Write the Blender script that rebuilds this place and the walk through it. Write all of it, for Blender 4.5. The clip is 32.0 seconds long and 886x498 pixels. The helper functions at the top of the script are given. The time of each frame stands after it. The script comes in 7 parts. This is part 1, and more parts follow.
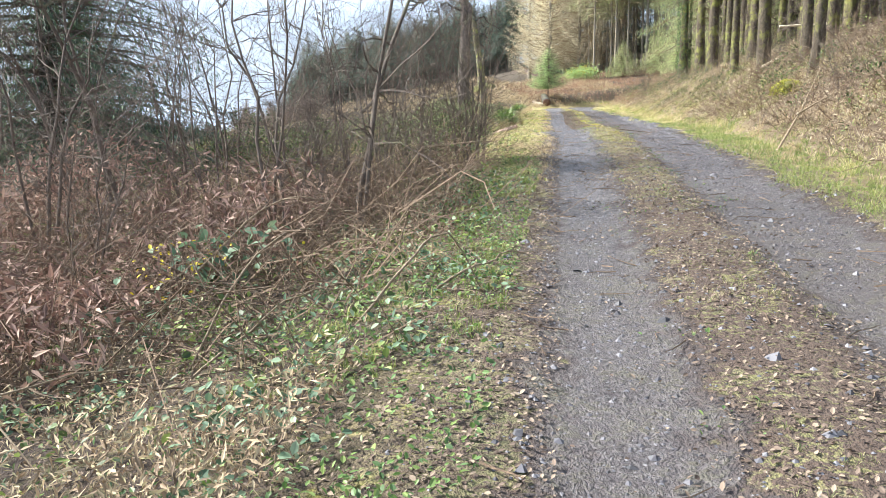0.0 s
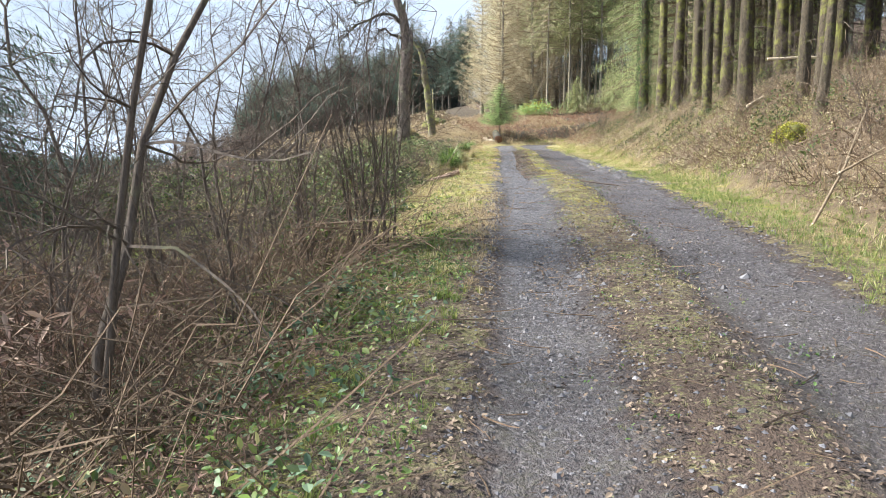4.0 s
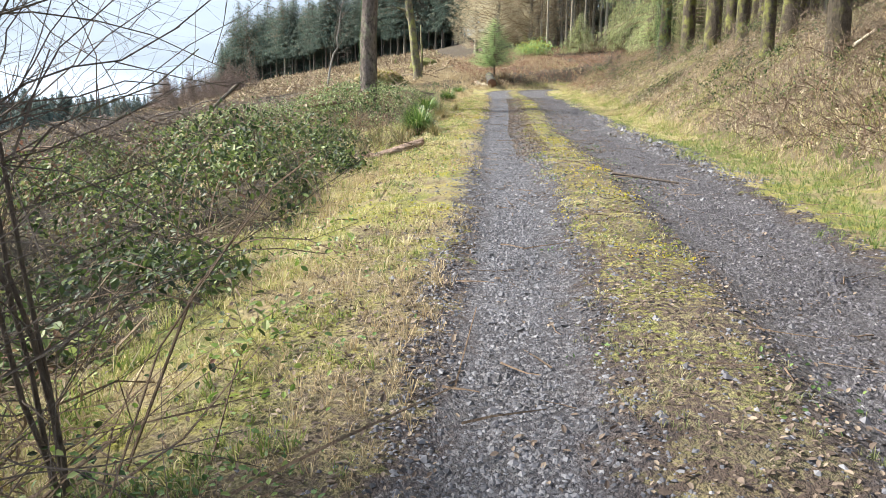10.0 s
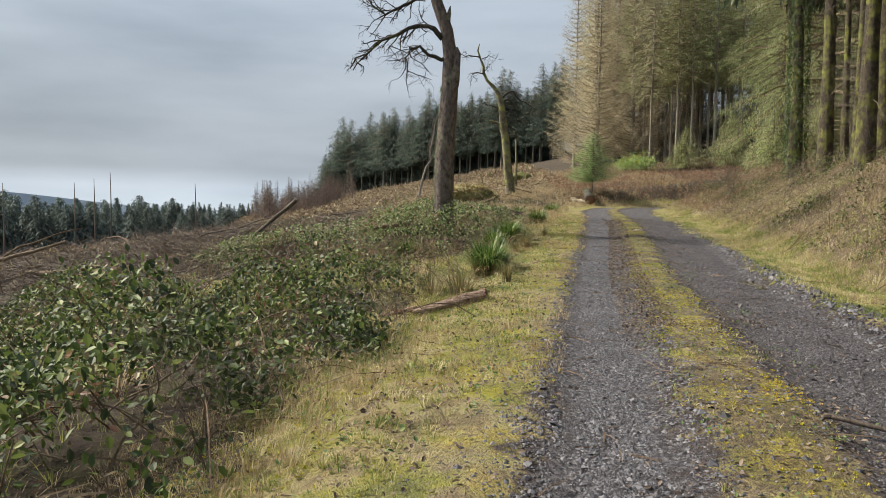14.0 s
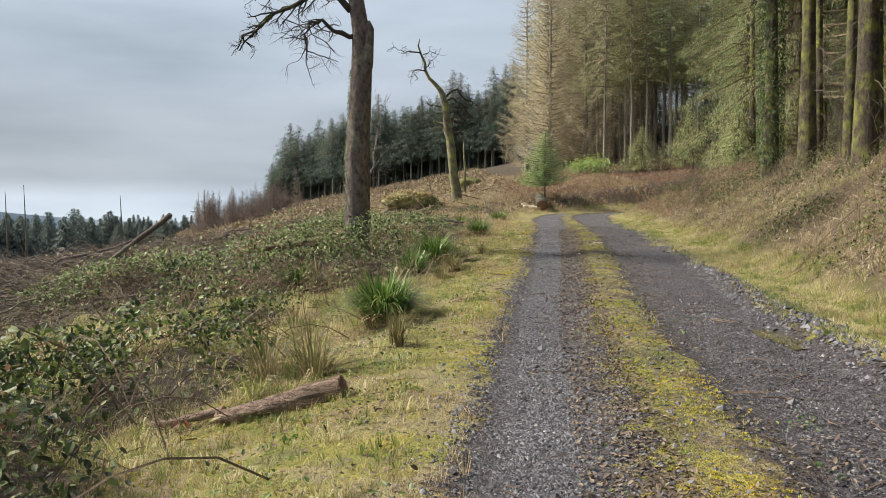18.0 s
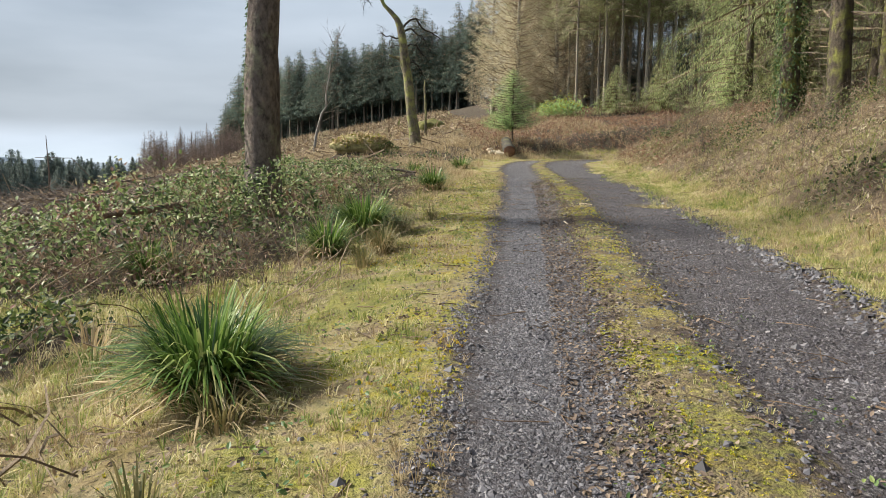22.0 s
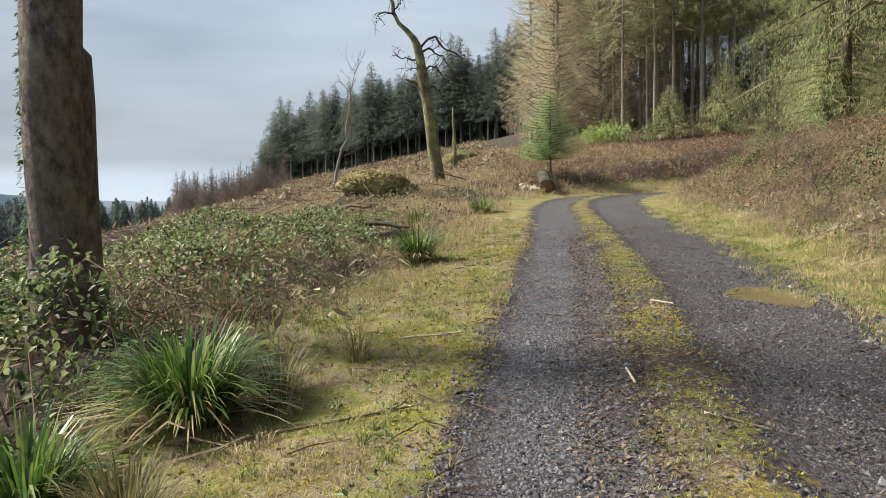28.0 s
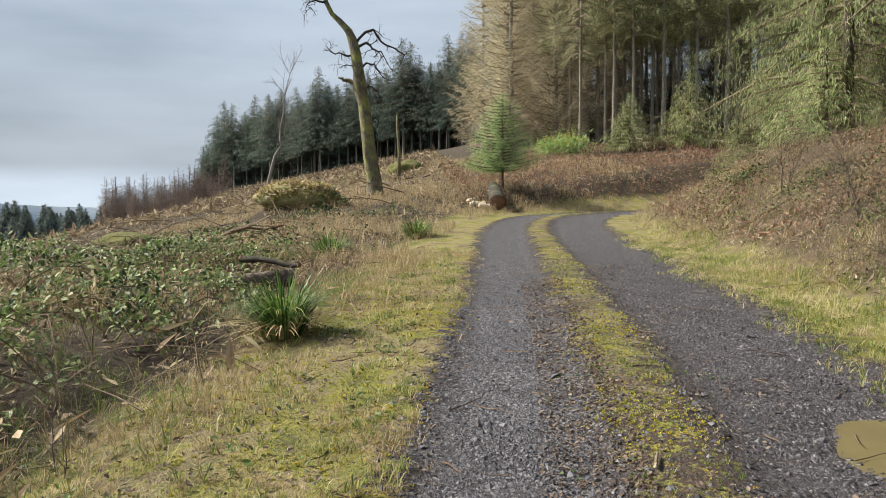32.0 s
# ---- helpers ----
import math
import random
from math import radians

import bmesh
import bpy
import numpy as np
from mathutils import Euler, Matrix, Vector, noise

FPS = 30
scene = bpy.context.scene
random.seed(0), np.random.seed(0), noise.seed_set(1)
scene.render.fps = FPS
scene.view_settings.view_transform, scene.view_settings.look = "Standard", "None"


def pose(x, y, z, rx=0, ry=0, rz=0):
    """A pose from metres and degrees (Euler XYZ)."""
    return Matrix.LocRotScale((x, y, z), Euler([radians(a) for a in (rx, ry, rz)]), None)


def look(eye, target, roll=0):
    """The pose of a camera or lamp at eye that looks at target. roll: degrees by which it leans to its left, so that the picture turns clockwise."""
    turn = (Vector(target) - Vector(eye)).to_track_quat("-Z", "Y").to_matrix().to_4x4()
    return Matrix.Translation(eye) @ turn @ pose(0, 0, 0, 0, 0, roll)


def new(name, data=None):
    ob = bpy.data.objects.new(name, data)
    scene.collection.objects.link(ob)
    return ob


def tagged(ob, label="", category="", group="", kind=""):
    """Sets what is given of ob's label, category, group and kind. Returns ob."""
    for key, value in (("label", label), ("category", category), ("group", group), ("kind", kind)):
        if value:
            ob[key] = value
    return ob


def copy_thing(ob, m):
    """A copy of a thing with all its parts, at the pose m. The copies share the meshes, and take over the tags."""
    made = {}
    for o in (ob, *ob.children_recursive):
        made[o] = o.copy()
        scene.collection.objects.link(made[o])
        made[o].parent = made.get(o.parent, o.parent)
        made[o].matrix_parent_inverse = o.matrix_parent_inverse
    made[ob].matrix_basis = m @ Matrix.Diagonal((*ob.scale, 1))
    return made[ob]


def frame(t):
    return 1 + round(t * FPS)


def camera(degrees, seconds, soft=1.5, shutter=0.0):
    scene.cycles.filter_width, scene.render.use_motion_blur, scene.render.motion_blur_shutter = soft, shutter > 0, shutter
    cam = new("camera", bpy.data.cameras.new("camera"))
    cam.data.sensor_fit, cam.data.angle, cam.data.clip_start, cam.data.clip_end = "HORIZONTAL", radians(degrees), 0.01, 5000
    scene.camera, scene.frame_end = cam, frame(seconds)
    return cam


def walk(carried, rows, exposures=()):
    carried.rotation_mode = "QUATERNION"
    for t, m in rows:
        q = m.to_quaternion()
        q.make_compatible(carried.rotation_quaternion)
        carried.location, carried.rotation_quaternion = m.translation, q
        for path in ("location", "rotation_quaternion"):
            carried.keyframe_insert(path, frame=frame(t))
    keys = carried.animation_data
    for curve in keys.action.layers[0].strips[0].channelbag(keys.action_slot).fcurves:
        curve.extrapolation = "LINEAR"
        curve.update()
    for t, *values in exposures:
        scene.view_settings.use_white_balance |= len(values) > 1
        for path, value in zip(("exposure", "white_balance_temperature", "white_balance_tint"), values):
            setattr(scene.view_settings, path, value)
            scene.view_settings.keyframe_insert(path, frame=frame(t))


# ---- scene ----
cam = camera(61.2, 32.0, soft=0.8)
PATH = [
    (0, (0.615, 4.44, 1.322), (0.621, 6.414, 0.996), -0.8),
    (0.5, (0.779, 5.044, 1.354), (0.834, 7.016, 1.025), -1.1),
    (1, (0.83, 5.504, 1.38), (0.924, 7.477, 1.07), -0.8),
    (1.5, (0.876, 5.902, 1.433), (0.993, 7.88, 1.164), -1.1),
    (2, (0.941, 6.258, 1.484), (1.051, 8.24, 1.242), -1.0),
    (2.5, (0.942, 6.72, 1.496), (1.053, 8.703, 1.257), -0.3),
    (3, (1.075, 7.152, 1.499), (1.186, 9.132, 1.243), -0.3),
    (3.5, (1.166, 7.604, 1.531), (1.295, 9.584, 1.28), -0.1),
    (5.5, (1.605, 9.114, 1.704), (1.729, 11.098, 1.486), -0.3),
    (6, (1.668, 9.531, 1.712), (1.816, 11.51, 1.469), -0.1),
    (6.5, (1.742, 9.934, 1.756), (1.922, 11.913, 1.533), 0.2),
    (7, (1.853, 10.4, 1.777), (2.058, 12.377, 1.554), 0.4),
    (7.5, (1.913, 10.866, 1.786), (2.157, 12.837, 1.551), -0.4),
    (8, (2.048, 11.341, 1.79), (2.327, 13.307, 1.554), -1.0),
    (8.5, (2.071, 11.8, 1.843), (2.375, 13.761, 1.597), -1.2),
    (9, (2.125, 12.201, 1.892), (2.381, 14.163, 1.602), -1.3),
    (9.5, (2.213, 12.751, 1.909), (2.388, 14.711, 1.553), -0.5),
    (10, (2.228, 13.238, 1.92), (2.363, 15.195, 1.526), -0.0),
    (10.5, (2.343, 13.723, 1.955), (2.456, 15.692, 1.627), -0.5),
    (11, (2.381, 14.174, 2.044), (2.472, 16.161, 1.838), -1.0),
    (11.5, (2.402, 14.558, 2.133), (2.452, 16.557, 2.069), -1.6),
    (12, (2.519, 14.989, 2.189), (2.518, 16.989, 2.206), -1.2),
    (12.5, (2.527, 15.492, 2.161), (2.483, 17.491, 2.19), -0.1),
    (13, (2.604, 15.883, 2.159), (2.548, 17.881, 2.124), 0.4),
    (13.5, (2.688, 16.338, 2.184), (2.613, 18.333, 2.067), 0.9),
    (15.5, (2.973, 18.002, 2.171), (2.694, 19.982, 2.122), -1.0),
    (16, (3.106, 18.436, 2.217), (2.956, 20.429, 2.125), -1.0),
    (16.5, (3.128, 18.904, 2.253), (3.03, 20.896, 2.107), -0.4),
    (17, (3.262, 19.407, 2.267), (3.182, 21.4, 2.125), -0.3),
    (17.5, (3.291, 19.979, 2.253), (3.249, 21.974, 2.127), -0.0),
    (18, (3.376, 20.382, 2.304), (3.368, 22.38, 2.215), -0.2),
    (18.5, (3.403, 20.874, 2.325), (3.397, 22.87, 2.201), -0.3),
    (19, (3.382, 21.349, 2.331), (3.381, 23.34, 2.145), -0.5),
    (19.5, (3.42, 21.86, 2.327), (3.426, 23.846, 2.094), -0.7),
    (20, (3.403, 22.353, 2.317), (3.437, 24.337, 2.067), -0.2),
    (20.5, (3.496, 22.799, 2.354), (3.583, 24.782, 2.111), 0.1),
    (21, (3.582, 23.275, 2.394), (3.698, 25.251, 2.11), 0.6),
    (21.5, (3.635, 23.722, 2.406), (3.747, 25.698, 2.119), 0.4),
    (22, (3.766, 24.217, 2.41), (3.852, 26.201, 2.173), 0.3),
    (22.5, (3.853, 24.737, 2.434), (3.857, 26.73, 2.258), 0.2),
    (23, (3.994, 25.134, 2.474), (3.874, 27.127, 2.354), -0.2),
    (23.5, (4.044, 25.615, 2.516), (3.759, 27.592, 2.423), -0.1),
    (24, (4.157, 26.021, 2.544), (3.909, 28.003, 2.43), -0.4),
    (24.5, (4.338, 26.471, 2.548), (4.158, 28.457, 2.398), -0.3),
    (25, (4.435, 26.922, 2.535), (4.302, 28.91, 2.368), 0.1),
    (25.5, (4.554, 27.398, 2.553), (4.468, 29.389, 2.391), 0.5),
    (27.5, (4.666, 28.798, 2.72), (4.629, 30.789, 2.543), -1.0),
    (28, (4.745, 29.362, 2.736), (4.707, 31.356, 2.579), -1.3),
    (28.5, (4.765, 29.813, 2.773), (4.765, 31.808, 2.639), -1.4),
    (29, (4.811, 30.291, 2.815), (4.833, 32.287, 2.686), -1.8),
    (29.5, (4.902, 30.79, 2.864), (4.943, 32.784, 2.713), -1.4),
    (30, (4.908, 31.265, 2.864), (4.976, 33.257, 2.691), -1.2),
    (30.5, (5.052, 31.813, 2.845), (5.132, 33.802, 2.652), -1.0),
    (31, (5.095, 32.252, 2.845), (5.182, 34.241, 2.653), -0.7),
    (31.5, (5.161, 32.701, 2.89), (5.254, 34.692, 2.73), -0.8),
    (32, (5.265, 33.217, 2.901), (5.353, 35.21, 2.769), -0.5),
]
walk(cam, [(t, look(eye, target, roll)) for t, eye, target, roll in PATH],
     exposures=[(0.0, 1.7, 6000, 10), (2.0, 1.56, 6050, 10), (7.0, 1.4, 6200, 10), (10.0, 1.38, 6200, 10), (11.0, 0.98, 6400, 10), (12.0, 0.48, 6700, 10), (17.0, 0.53, 6650, 10), (20.0, 0.72, 6550, 10), (22.5, 0.7, 6550, 10), (24.0, 0.38, 6650, 10), (25.0, 0.62, 6550, 10), (28.0, 0.64, 6550, 10), (28.6, 0.62, 6550, 10), (30.0, 0.75, 6500, 10), (31.0, 0.75, 6500, 10), (32.0, 0.6, 6500, 10)])

# ---- world, sun ----
SUN_AZ, SUN_EL = -76.0, 41.0      # degrees from +y, negative: to the left; height
world = bpy.data.worlds.new("overcast_sky")
scene.world = world
world.use_nodes = True
wn, wl = world.node_tree.nodes, world.node_tree.links
wn.clear()
w_out = wn.new("ShaderNodeOutputWorld")
w_bg = wn.new("ShaderNodeBackground")
w_sky = wn.new("ShaderNodeTexSky")
w_sky.sky_type = "NISHITA"
w_sky.sun_disc = False
w_sky.sun_elevation = radians(SUN_EL)
w_sky.sun_rotation = radians(SUN_AZ)
w_sky.dust_density = 3.0
w_scale = wn.new("ShaderNodeMixRGB")
w_scale.blend_type = "MULTIPLY"
w_scale.inputs[0].default_value = 1.0
w_scale.inputs[2].default_value = (0.07, 0.07, 0.07, 1)
wl.new(w_sky.outputs[0], w_scale.inputs[1])
# cloud deck: grey layers that thin out at the horizon
w_tc = wn.new("ShaderNodeTexCoord")
w_map = wn.new("ShaderNodeMapping")
w_map.inputs["Scale"].default_value = (1.3, 1.3, 5.5)
wl.new(w_tc.outputs["Generated"], w_map.inputs[0])
w_noise = wn.new("ShaderNodeTexNoise")
w_noise.inputs["Scale"].default_value = 1.6
w_noise.inputs["Detail"].default_value = 5
w_noise.inputs["Roughness"].default_value = 0.48
wl.new(w_map.outputs[0], w_noise.inputs["Vector"])
w_ramp = wn.new("ShaderNodeValToRGB")
w_ramp.color_ramp.elements[0].position = 0.32
w_ramp.color_ramp.elements[0].color = (0.32, 0.385, 0.455, 1)
w_ramp.color_ramp.elements[1].position = 0.68
w_ramp.color_ramp.elements[1].color = (0.54, 0.615, 0.70, 1)
wl.new(w_noise.outputs[0], w_ramp.inputs[0])
w_sep = wn.new("ShaderNodeSeparateXYZ")
wl.new(w_tc.outputs["Generated"], w_sep.inputs[0])
w_low = wn.new("ShaderNodeValToRGB")          # height in the sky: bright strip, dark cloud base, paler above
els = w_low.color_ramp.elements
els[0].position, els[0].color = 0.0, (1.35, 1.35, 1.32, 1)
els[1].position, els[1].color = 1.0, (0.66, 0.66, 0.66, 1)
for pos, v in ((0.022, 1.25), (0.045, 0.78), (0.10, 0.70), (0.19, 0.86), (0.32, 1.08), (0.50, 0.98)):
    e = els.new(pos)
    e.color = (v, v, v * 1.01, 1)
wl.new(w_sep.outputs[2], w_low.inputs[0])
w_mul = wn.new("ShaderNodeMixRGB")
w_mul.blend_type = "MULTIPLY"
w_mul.inputs[0].default_value = 1.0
wl.new(w_ramp.outputs[0], w_mul.inputs[1])
wl.new(w_low.outputs[0], w_mul.inputs[2])
w_mix = wn.new("ShaderNodeMixRGB")
w_mix.inputs[0].default_value = 0.86
wl.new(w_scale.outputs[0], w_mix.inputs[1])
wl.new(w_mul.outputs[0], w_mix.inputs[2])
wl.new(w_mix.outputs[0], w_bg.inputs[0])
w_bg.inputs[1].default_value = 0.94
wl.new(w_bg.outputs[0], w_out.inputs[0])

sun = new("sun", bpy.data.lights.new("sun", "SUN"))
sun.data.energy = 5.0
sun.data.angle = radians(11.0)
sun.data.color = (1.0, 0.93, 0.80)
az, el = radians(SUN_AZ), radians(SUN_EL)
sun.matrix_world = look((math.sin(az) * math.cos(el) * 60, math.cos(az) * math.cos(el) * 60 + 30, math.sin(el) * 60), (0, 30, 0))

# ---- materials ----
def mat_begin(name):
    m = bpy.data.materials.new(name)
    m.use_nodes = True
    nt = m.node_tree
    return m, nt.nodes, nt.links, nt.nodes["Principled BSDF"]


def ramp_node(nodes, stops):
    r = nodes.new("ShaderNodeValToRGB")
    e = r.color_ramp.elements
    e[0].position, e[0].color = stops[0][0], (*stops[0][1], 1)
    e[1].position, e[1].color = stops[-1][0], (*stops[-1][1], 1)
    for p, c in stops[1:-1]:
        k = e.new(p)
        k.color = (*c, 1)
    return r


def noise_node(nodes, links, vec, scale, detail=4, rough=0.6):
    n = nodes.new("ShaderNodeTexNoise")
    n.inputs["Scale"].default_value = scale
    n.inputs["Detail"].default_value = detail
    n.inputs["Roughness"].default_value = rough
    links.new(vec, n.inputs["Vector"])
    return n.outputs[0]


def math_node(nodes, links, op, a, b=None, clamp=False):
    n = nodes.new("ShaderNodeMath")
    n.operation = op
    n.use_clamp = clamp
    for i, v in enumerate((a, b)):
        if v is None:
            continue
        if isinstance(v, (int, float)):
            n.inputs[i].default_value = v
        else:
            links.new(v, n.inputs[i])
    return n.outputs[0]


def mix_node(nodes, links, f, a, b):
    n = nodes.new("ShaderNodeMixRGB")
    for i, v in enumerate((f, a, b)):
        if isinstance(v, (int, float)):
            n.inputs[i].default_value = v
        elif isinstance(v, tuple):
            n.inputs[i].default_value = (*v, 1)
        else:
            links.new(v, n.inputs[i])
    return n.outputs[0]


def bark_mat(name, dark, light, moss=None, moss_amount=0.0, scale=6.0, stretch=0.22, rough=0.9, bump=0.6, lying=False):
    """Furrowed bark with an optional moss or lichen coat."""
    m, n, l, bsdf = mat_begin(name)
    tc = n.new("ShaderNodeTexCoord")
    mp = n.new("ShaderNodeMapping")
    mp.inputs["Scale"].default_value = (stretch, 1, 1) if lying else (1, 1, stretch)
    l.new(tc.outputs["Object"], mp.inputs[0])
    a = noise_node(n, l, mp.outputs[0], scale * 3, 6, 0.7)
    b = noise_node(n, l, tc.outputs["Object"], 0.9, 3)
    mid = tuple((p + q) / 2 for p, q in zip(dark, light))
    r = ramp_node(n, [(0.3, dark), (0.5, mid), (0.72, light)])
    l.new(a, r.inputs[0])
    col = mix_node(n, l, math_node(n, l, "MULTIPLY", b, 0.45), r.outputs[0], tuple(v * 0.45 for v in dark))
    if moss:
        c = noise_node(n, l, tc.outputs["Object"], 2.3, 5, 0.65)
        f = math_node(n, l, "MULTIPLY", math_node(n, l, "SUBTRACT", c, 0.62 - 0.35 * moss_amount, ), 6.0, True)
        col = mix_node(n, l, f, col, moss)
    l.new(col, bsdf.inputs["Base Color"])
    bsdf.inputs["Roughness"].default_value = rough
    bp = n.new("ShaderNodeBump")
    bp.inputs["Strength"].default_value = bump
    bp.inputs["Distance"].default_value = 0.05
    l.new(a, bp.inputs["Height"])
    l.new(bp.outputs[0], bsdf.inputs["Normal"])
    return m


def leaf_mat(name, stops, rough=0.5, through_light=0.35, patch=0.6, patch_scale=0.8, vary=False):
    """Leaves, needles or blades: colour by piece and by patch, a little light let through."""
    m, n, l, bsdf = mat_begin(name)
    geo = n.new("ShaderNodeNewGeometry")
    tc = n.new("ShaderNodeTexCoord")
    big = noise_node(n, l, tc.outputs["Object"], patch_scale, 3)
    big = math_node(n, l, "MULTIPLY", math_node(n, l, "SUBTRACT", big, 0.5), patch * 2.2)
    f = math_node(n, l, "ADD", math_node(n, l, "MULTIPLY", geo.outputs["Random Per Island"], 0.9), big, True)
    r = ramp_node(n, stops)
    l.new(f, r.inputs[0])
    info = n.new("ShaderNodeObjectInfo")
    hsv = n.new("ShaderNodeHueSaturation")
    l.new(math_node(n, l, "ADD", math_node(n, l, "MULTIPLY", info.outputs["Random"], 0.5), 0.75), hsv.inputs["Value"])
    l.new(math_node(n, l, "ADD", math_node(n, l, "MULTIPLY", info.outputs["Random"], 0.03), 0.485), hsv.inputs["Hue"])
    l.new(r.outputs[0], hsv.inputs["Color"])
    tone = hsv.outputs[0] if vary else r.outputs[0]
    l.new(tone, bsdf.inputs["Base Color"])
    bsdf.inputs["Roughness"].default_value = rough
    if through_light > 0:
        tr = n.new("ShaderNodeBsdfTranslucent")
        l.new(tone, tr.inputs[0])
        mx = n.new("ShaderNodeMixShader")
        mx.inputs[0].default_value = through_light
        l.new(bsdf.outputs[0], mx.inputs[1])
        l.new(tr.outputs[0], mx.inputs[2])
        l.new(mx.outputs[0], n["Material Output"].inputs[0])
    return m


def rough_mat(name, stops, scale=4.0, rough=0.9, bump=0.5, dist=0.02):
    m, n, l, bsdf = mat_begin(name)
    tc = n.new("ShaderNodeTexCoord")
    a = noise_node(n, l, tc.outputs["Object"], scale, 6, 0.68)
    b = noise_node(n, l, tc.outputs["Object"], scale * 7, 3, 0.6)
    f = math_node(n, l, "ADD", math_node(n, l, "MULTIPLY", a, 0.7), math_node(n, l, "MULTIPLY", b, 0.3))
    r = ramp_node(n, stops)
    l.new(f, r.inputs[0])
    l.new(r.outputs[0], bsdf.inputs["Base Color"])
    bsdf.inputs["Roughness"].default_value = rough
    bp = n.new("ShaderNodeBump")
    bp.inputs["Strength"].default_value = bump
    bp.inputs["Distance"].default_value = dist
    l.new(f, bp.inputs["Height"])
    l.new(bp.outputs[0], bsdf.inputs["Normal"])
    return m


PINE_BARK = bark_mat("pine_bark", (0.04, 0.032, 0.029), (0.38, 0.30, 0.262), (0.32, 0.32, 0.21), 0.22, 4.2, 0.55, 0.9, 1.2)
PINE_LIMB = bark_mat("pine_limb", (0.03, 0.026, 0.022), (0.10, 0.085, 0.065), (0.16, 0.17, 0.06), 0.15, 8)
DEAD_BARK = bark_mat("dead_bark", (0.05, 0.042, 0.03), (0.34, 0.29, 0.20), (0.27, 0.28, 0.09), 0.45, 5, 0.4, 0.9, 1.2)
SPRUCE_BARK = bark_mat("spruce_bark", (0.03, 0.024, 0.018), (0.19, 0.15, 0.105), (0.25, 0.26, 0.06), 0.45, 7, 0.6, 0.9, 1.3)
MOSSY_BARK = bark_mat("mossy_bark", (0.04, 0.032, 0.024), (0.20, 0.16, 0.11), (0.27, 0.29, 0.05), 0.3, 7, 0.6, 0.95, 1.3)
TWIG_BARK = bark_mat("twig_bark", (0.06, 0.046, 0.038), (0.26, 0.205, 0.165), (0.18, 0.18, 0.10), 0.15, 14)
BROWN_TWIG = bark_mat("brown_twig", (0.09, 0.06, 0.04), (0.30, 0.21, 0.14), None, 0, 14)
DRY_TWIG = bark_mat("dry_twig", (0.16, 0.115, 0.075), (0.42, 0.33, 0.23), None, 0, 14)
BIRCH_BARK = bark_mat("birch_bark", (0.12, 0.11, 0.10), (0.55, 0.52, 0.46), None, 0, 5, 2.0)
LOG_BARK = bark_mat("fallen_log_bark", (0.11, 0.062, 0.046), (0.80, 0.58, 0.46), None, 0, 9, 0.25, 0.9, 1.5, True)
MOSS_TUFT = leaf_mat("stump_moss", [(0.0, (0.13, 0.14, 0.025)), (0.5, (0.30, 0.31, 0.04)), (1.0, (0.46, 0.44, 0.08))], 0.9, 0.2, 0.6, 2.0)
DARK_LARCH = leaf_mat("brown_larch_twigs", [(0.0, (0.20, 0.15, 0.135)), (0.5, (0.32, 0.25, 0.22)), (1.0, (0.44, 0.37, 0.31))], 0.85, 0.4, 0.4, 0.3, True)
LOG_WOOD = rough_mat("weathered_wood", [(0.36, (0.05, 0.03, 0.022)), (0.5, (0.24, 0.14, 0.095)), (0.68, (0.48, 0.32, 0.22))], 7, 0.9, 1.0, 0.04)
PALE_WOOD = rough_mat("pale_split_wood", [(0.3, (0.45, 0.36, 0.25)), (0.7, (0.72, 0.63, 0.48))], 8, 0.8)
CUT_WOOD = rough_mat("cut_end_wood", [(0.3, (0.11, 0.05, 0.03)), (0.7, (0.30, 0.16, 0.10))], 9, 0.85)
STONE = leaf_mat("gravel_stone", [(0.0, (0.032, 0.032, 0.038)), (0.35, (0.078, 0.076, 0.089)), (0.7, (0.14, 0.138, 0.156)), (0.94, (0.22, 0.216, 0.23)), (1.0, (0.36, 0.35, 0.35))], 0.6, 0.0, 0.3, 1.3)
WET_STONE = leaf_mat("damp_gravel_stone", [(0.0, (0.022, 0.020, 0.024)), (0.4, (0.058, 0.052, 0.06)), (0.75, (0.115, 0.106, 0.12)), (0.95, (0.20, 0.19, 0.20)), (1.0, (0.30, 0.28, 0.28))], 0.5, 0.0, 0.3, 1.3)
MOSS = rough_mat("moss", [(0.35, (0.05, 0.045, 0.02)), (0.5, (0.13, 0.13, 0.035)), (0.75, (0.24, 0.22, 0.07))], 6, 0.95, 1.0, 0.05)
SPRUCE_NEEDLE = leaf_mat("spruce_needles", [(0.0, (0.035, 0.062, 0.042)), (0.5, (0.08, 0.125, 0.075)), (1.0, (0.16, 0.21, 0.10))], 0.6, 0.3, 0.4, 0.15, True)
HEMLOCK_NEEDLE = leaf_mat("light_needles", [(0.0, (0.17, 0.21, 0.10)), (0.35, (0.33, 0.38, 0.17)), (0.65, (0.47, 0.51, 0.24)), (0.85, (0.50, 0.49, 0.29)), (1.0, (0.46, 0.40, 0.29))], 0.6, 0.5, 0.7, 0.45, True)
STAND_NEEDLE = leaf_mat("stand_needles", [(0.0, (0.24, 0.26, 0.14)), (0.4, (0.42, 0.44, 0.24)), (0.7, (0.56, 0.55, 0.35)), (1.0, (0.56, 0.48, 0.36))], 0.6, 0.6, 0.6, 0.3, True)
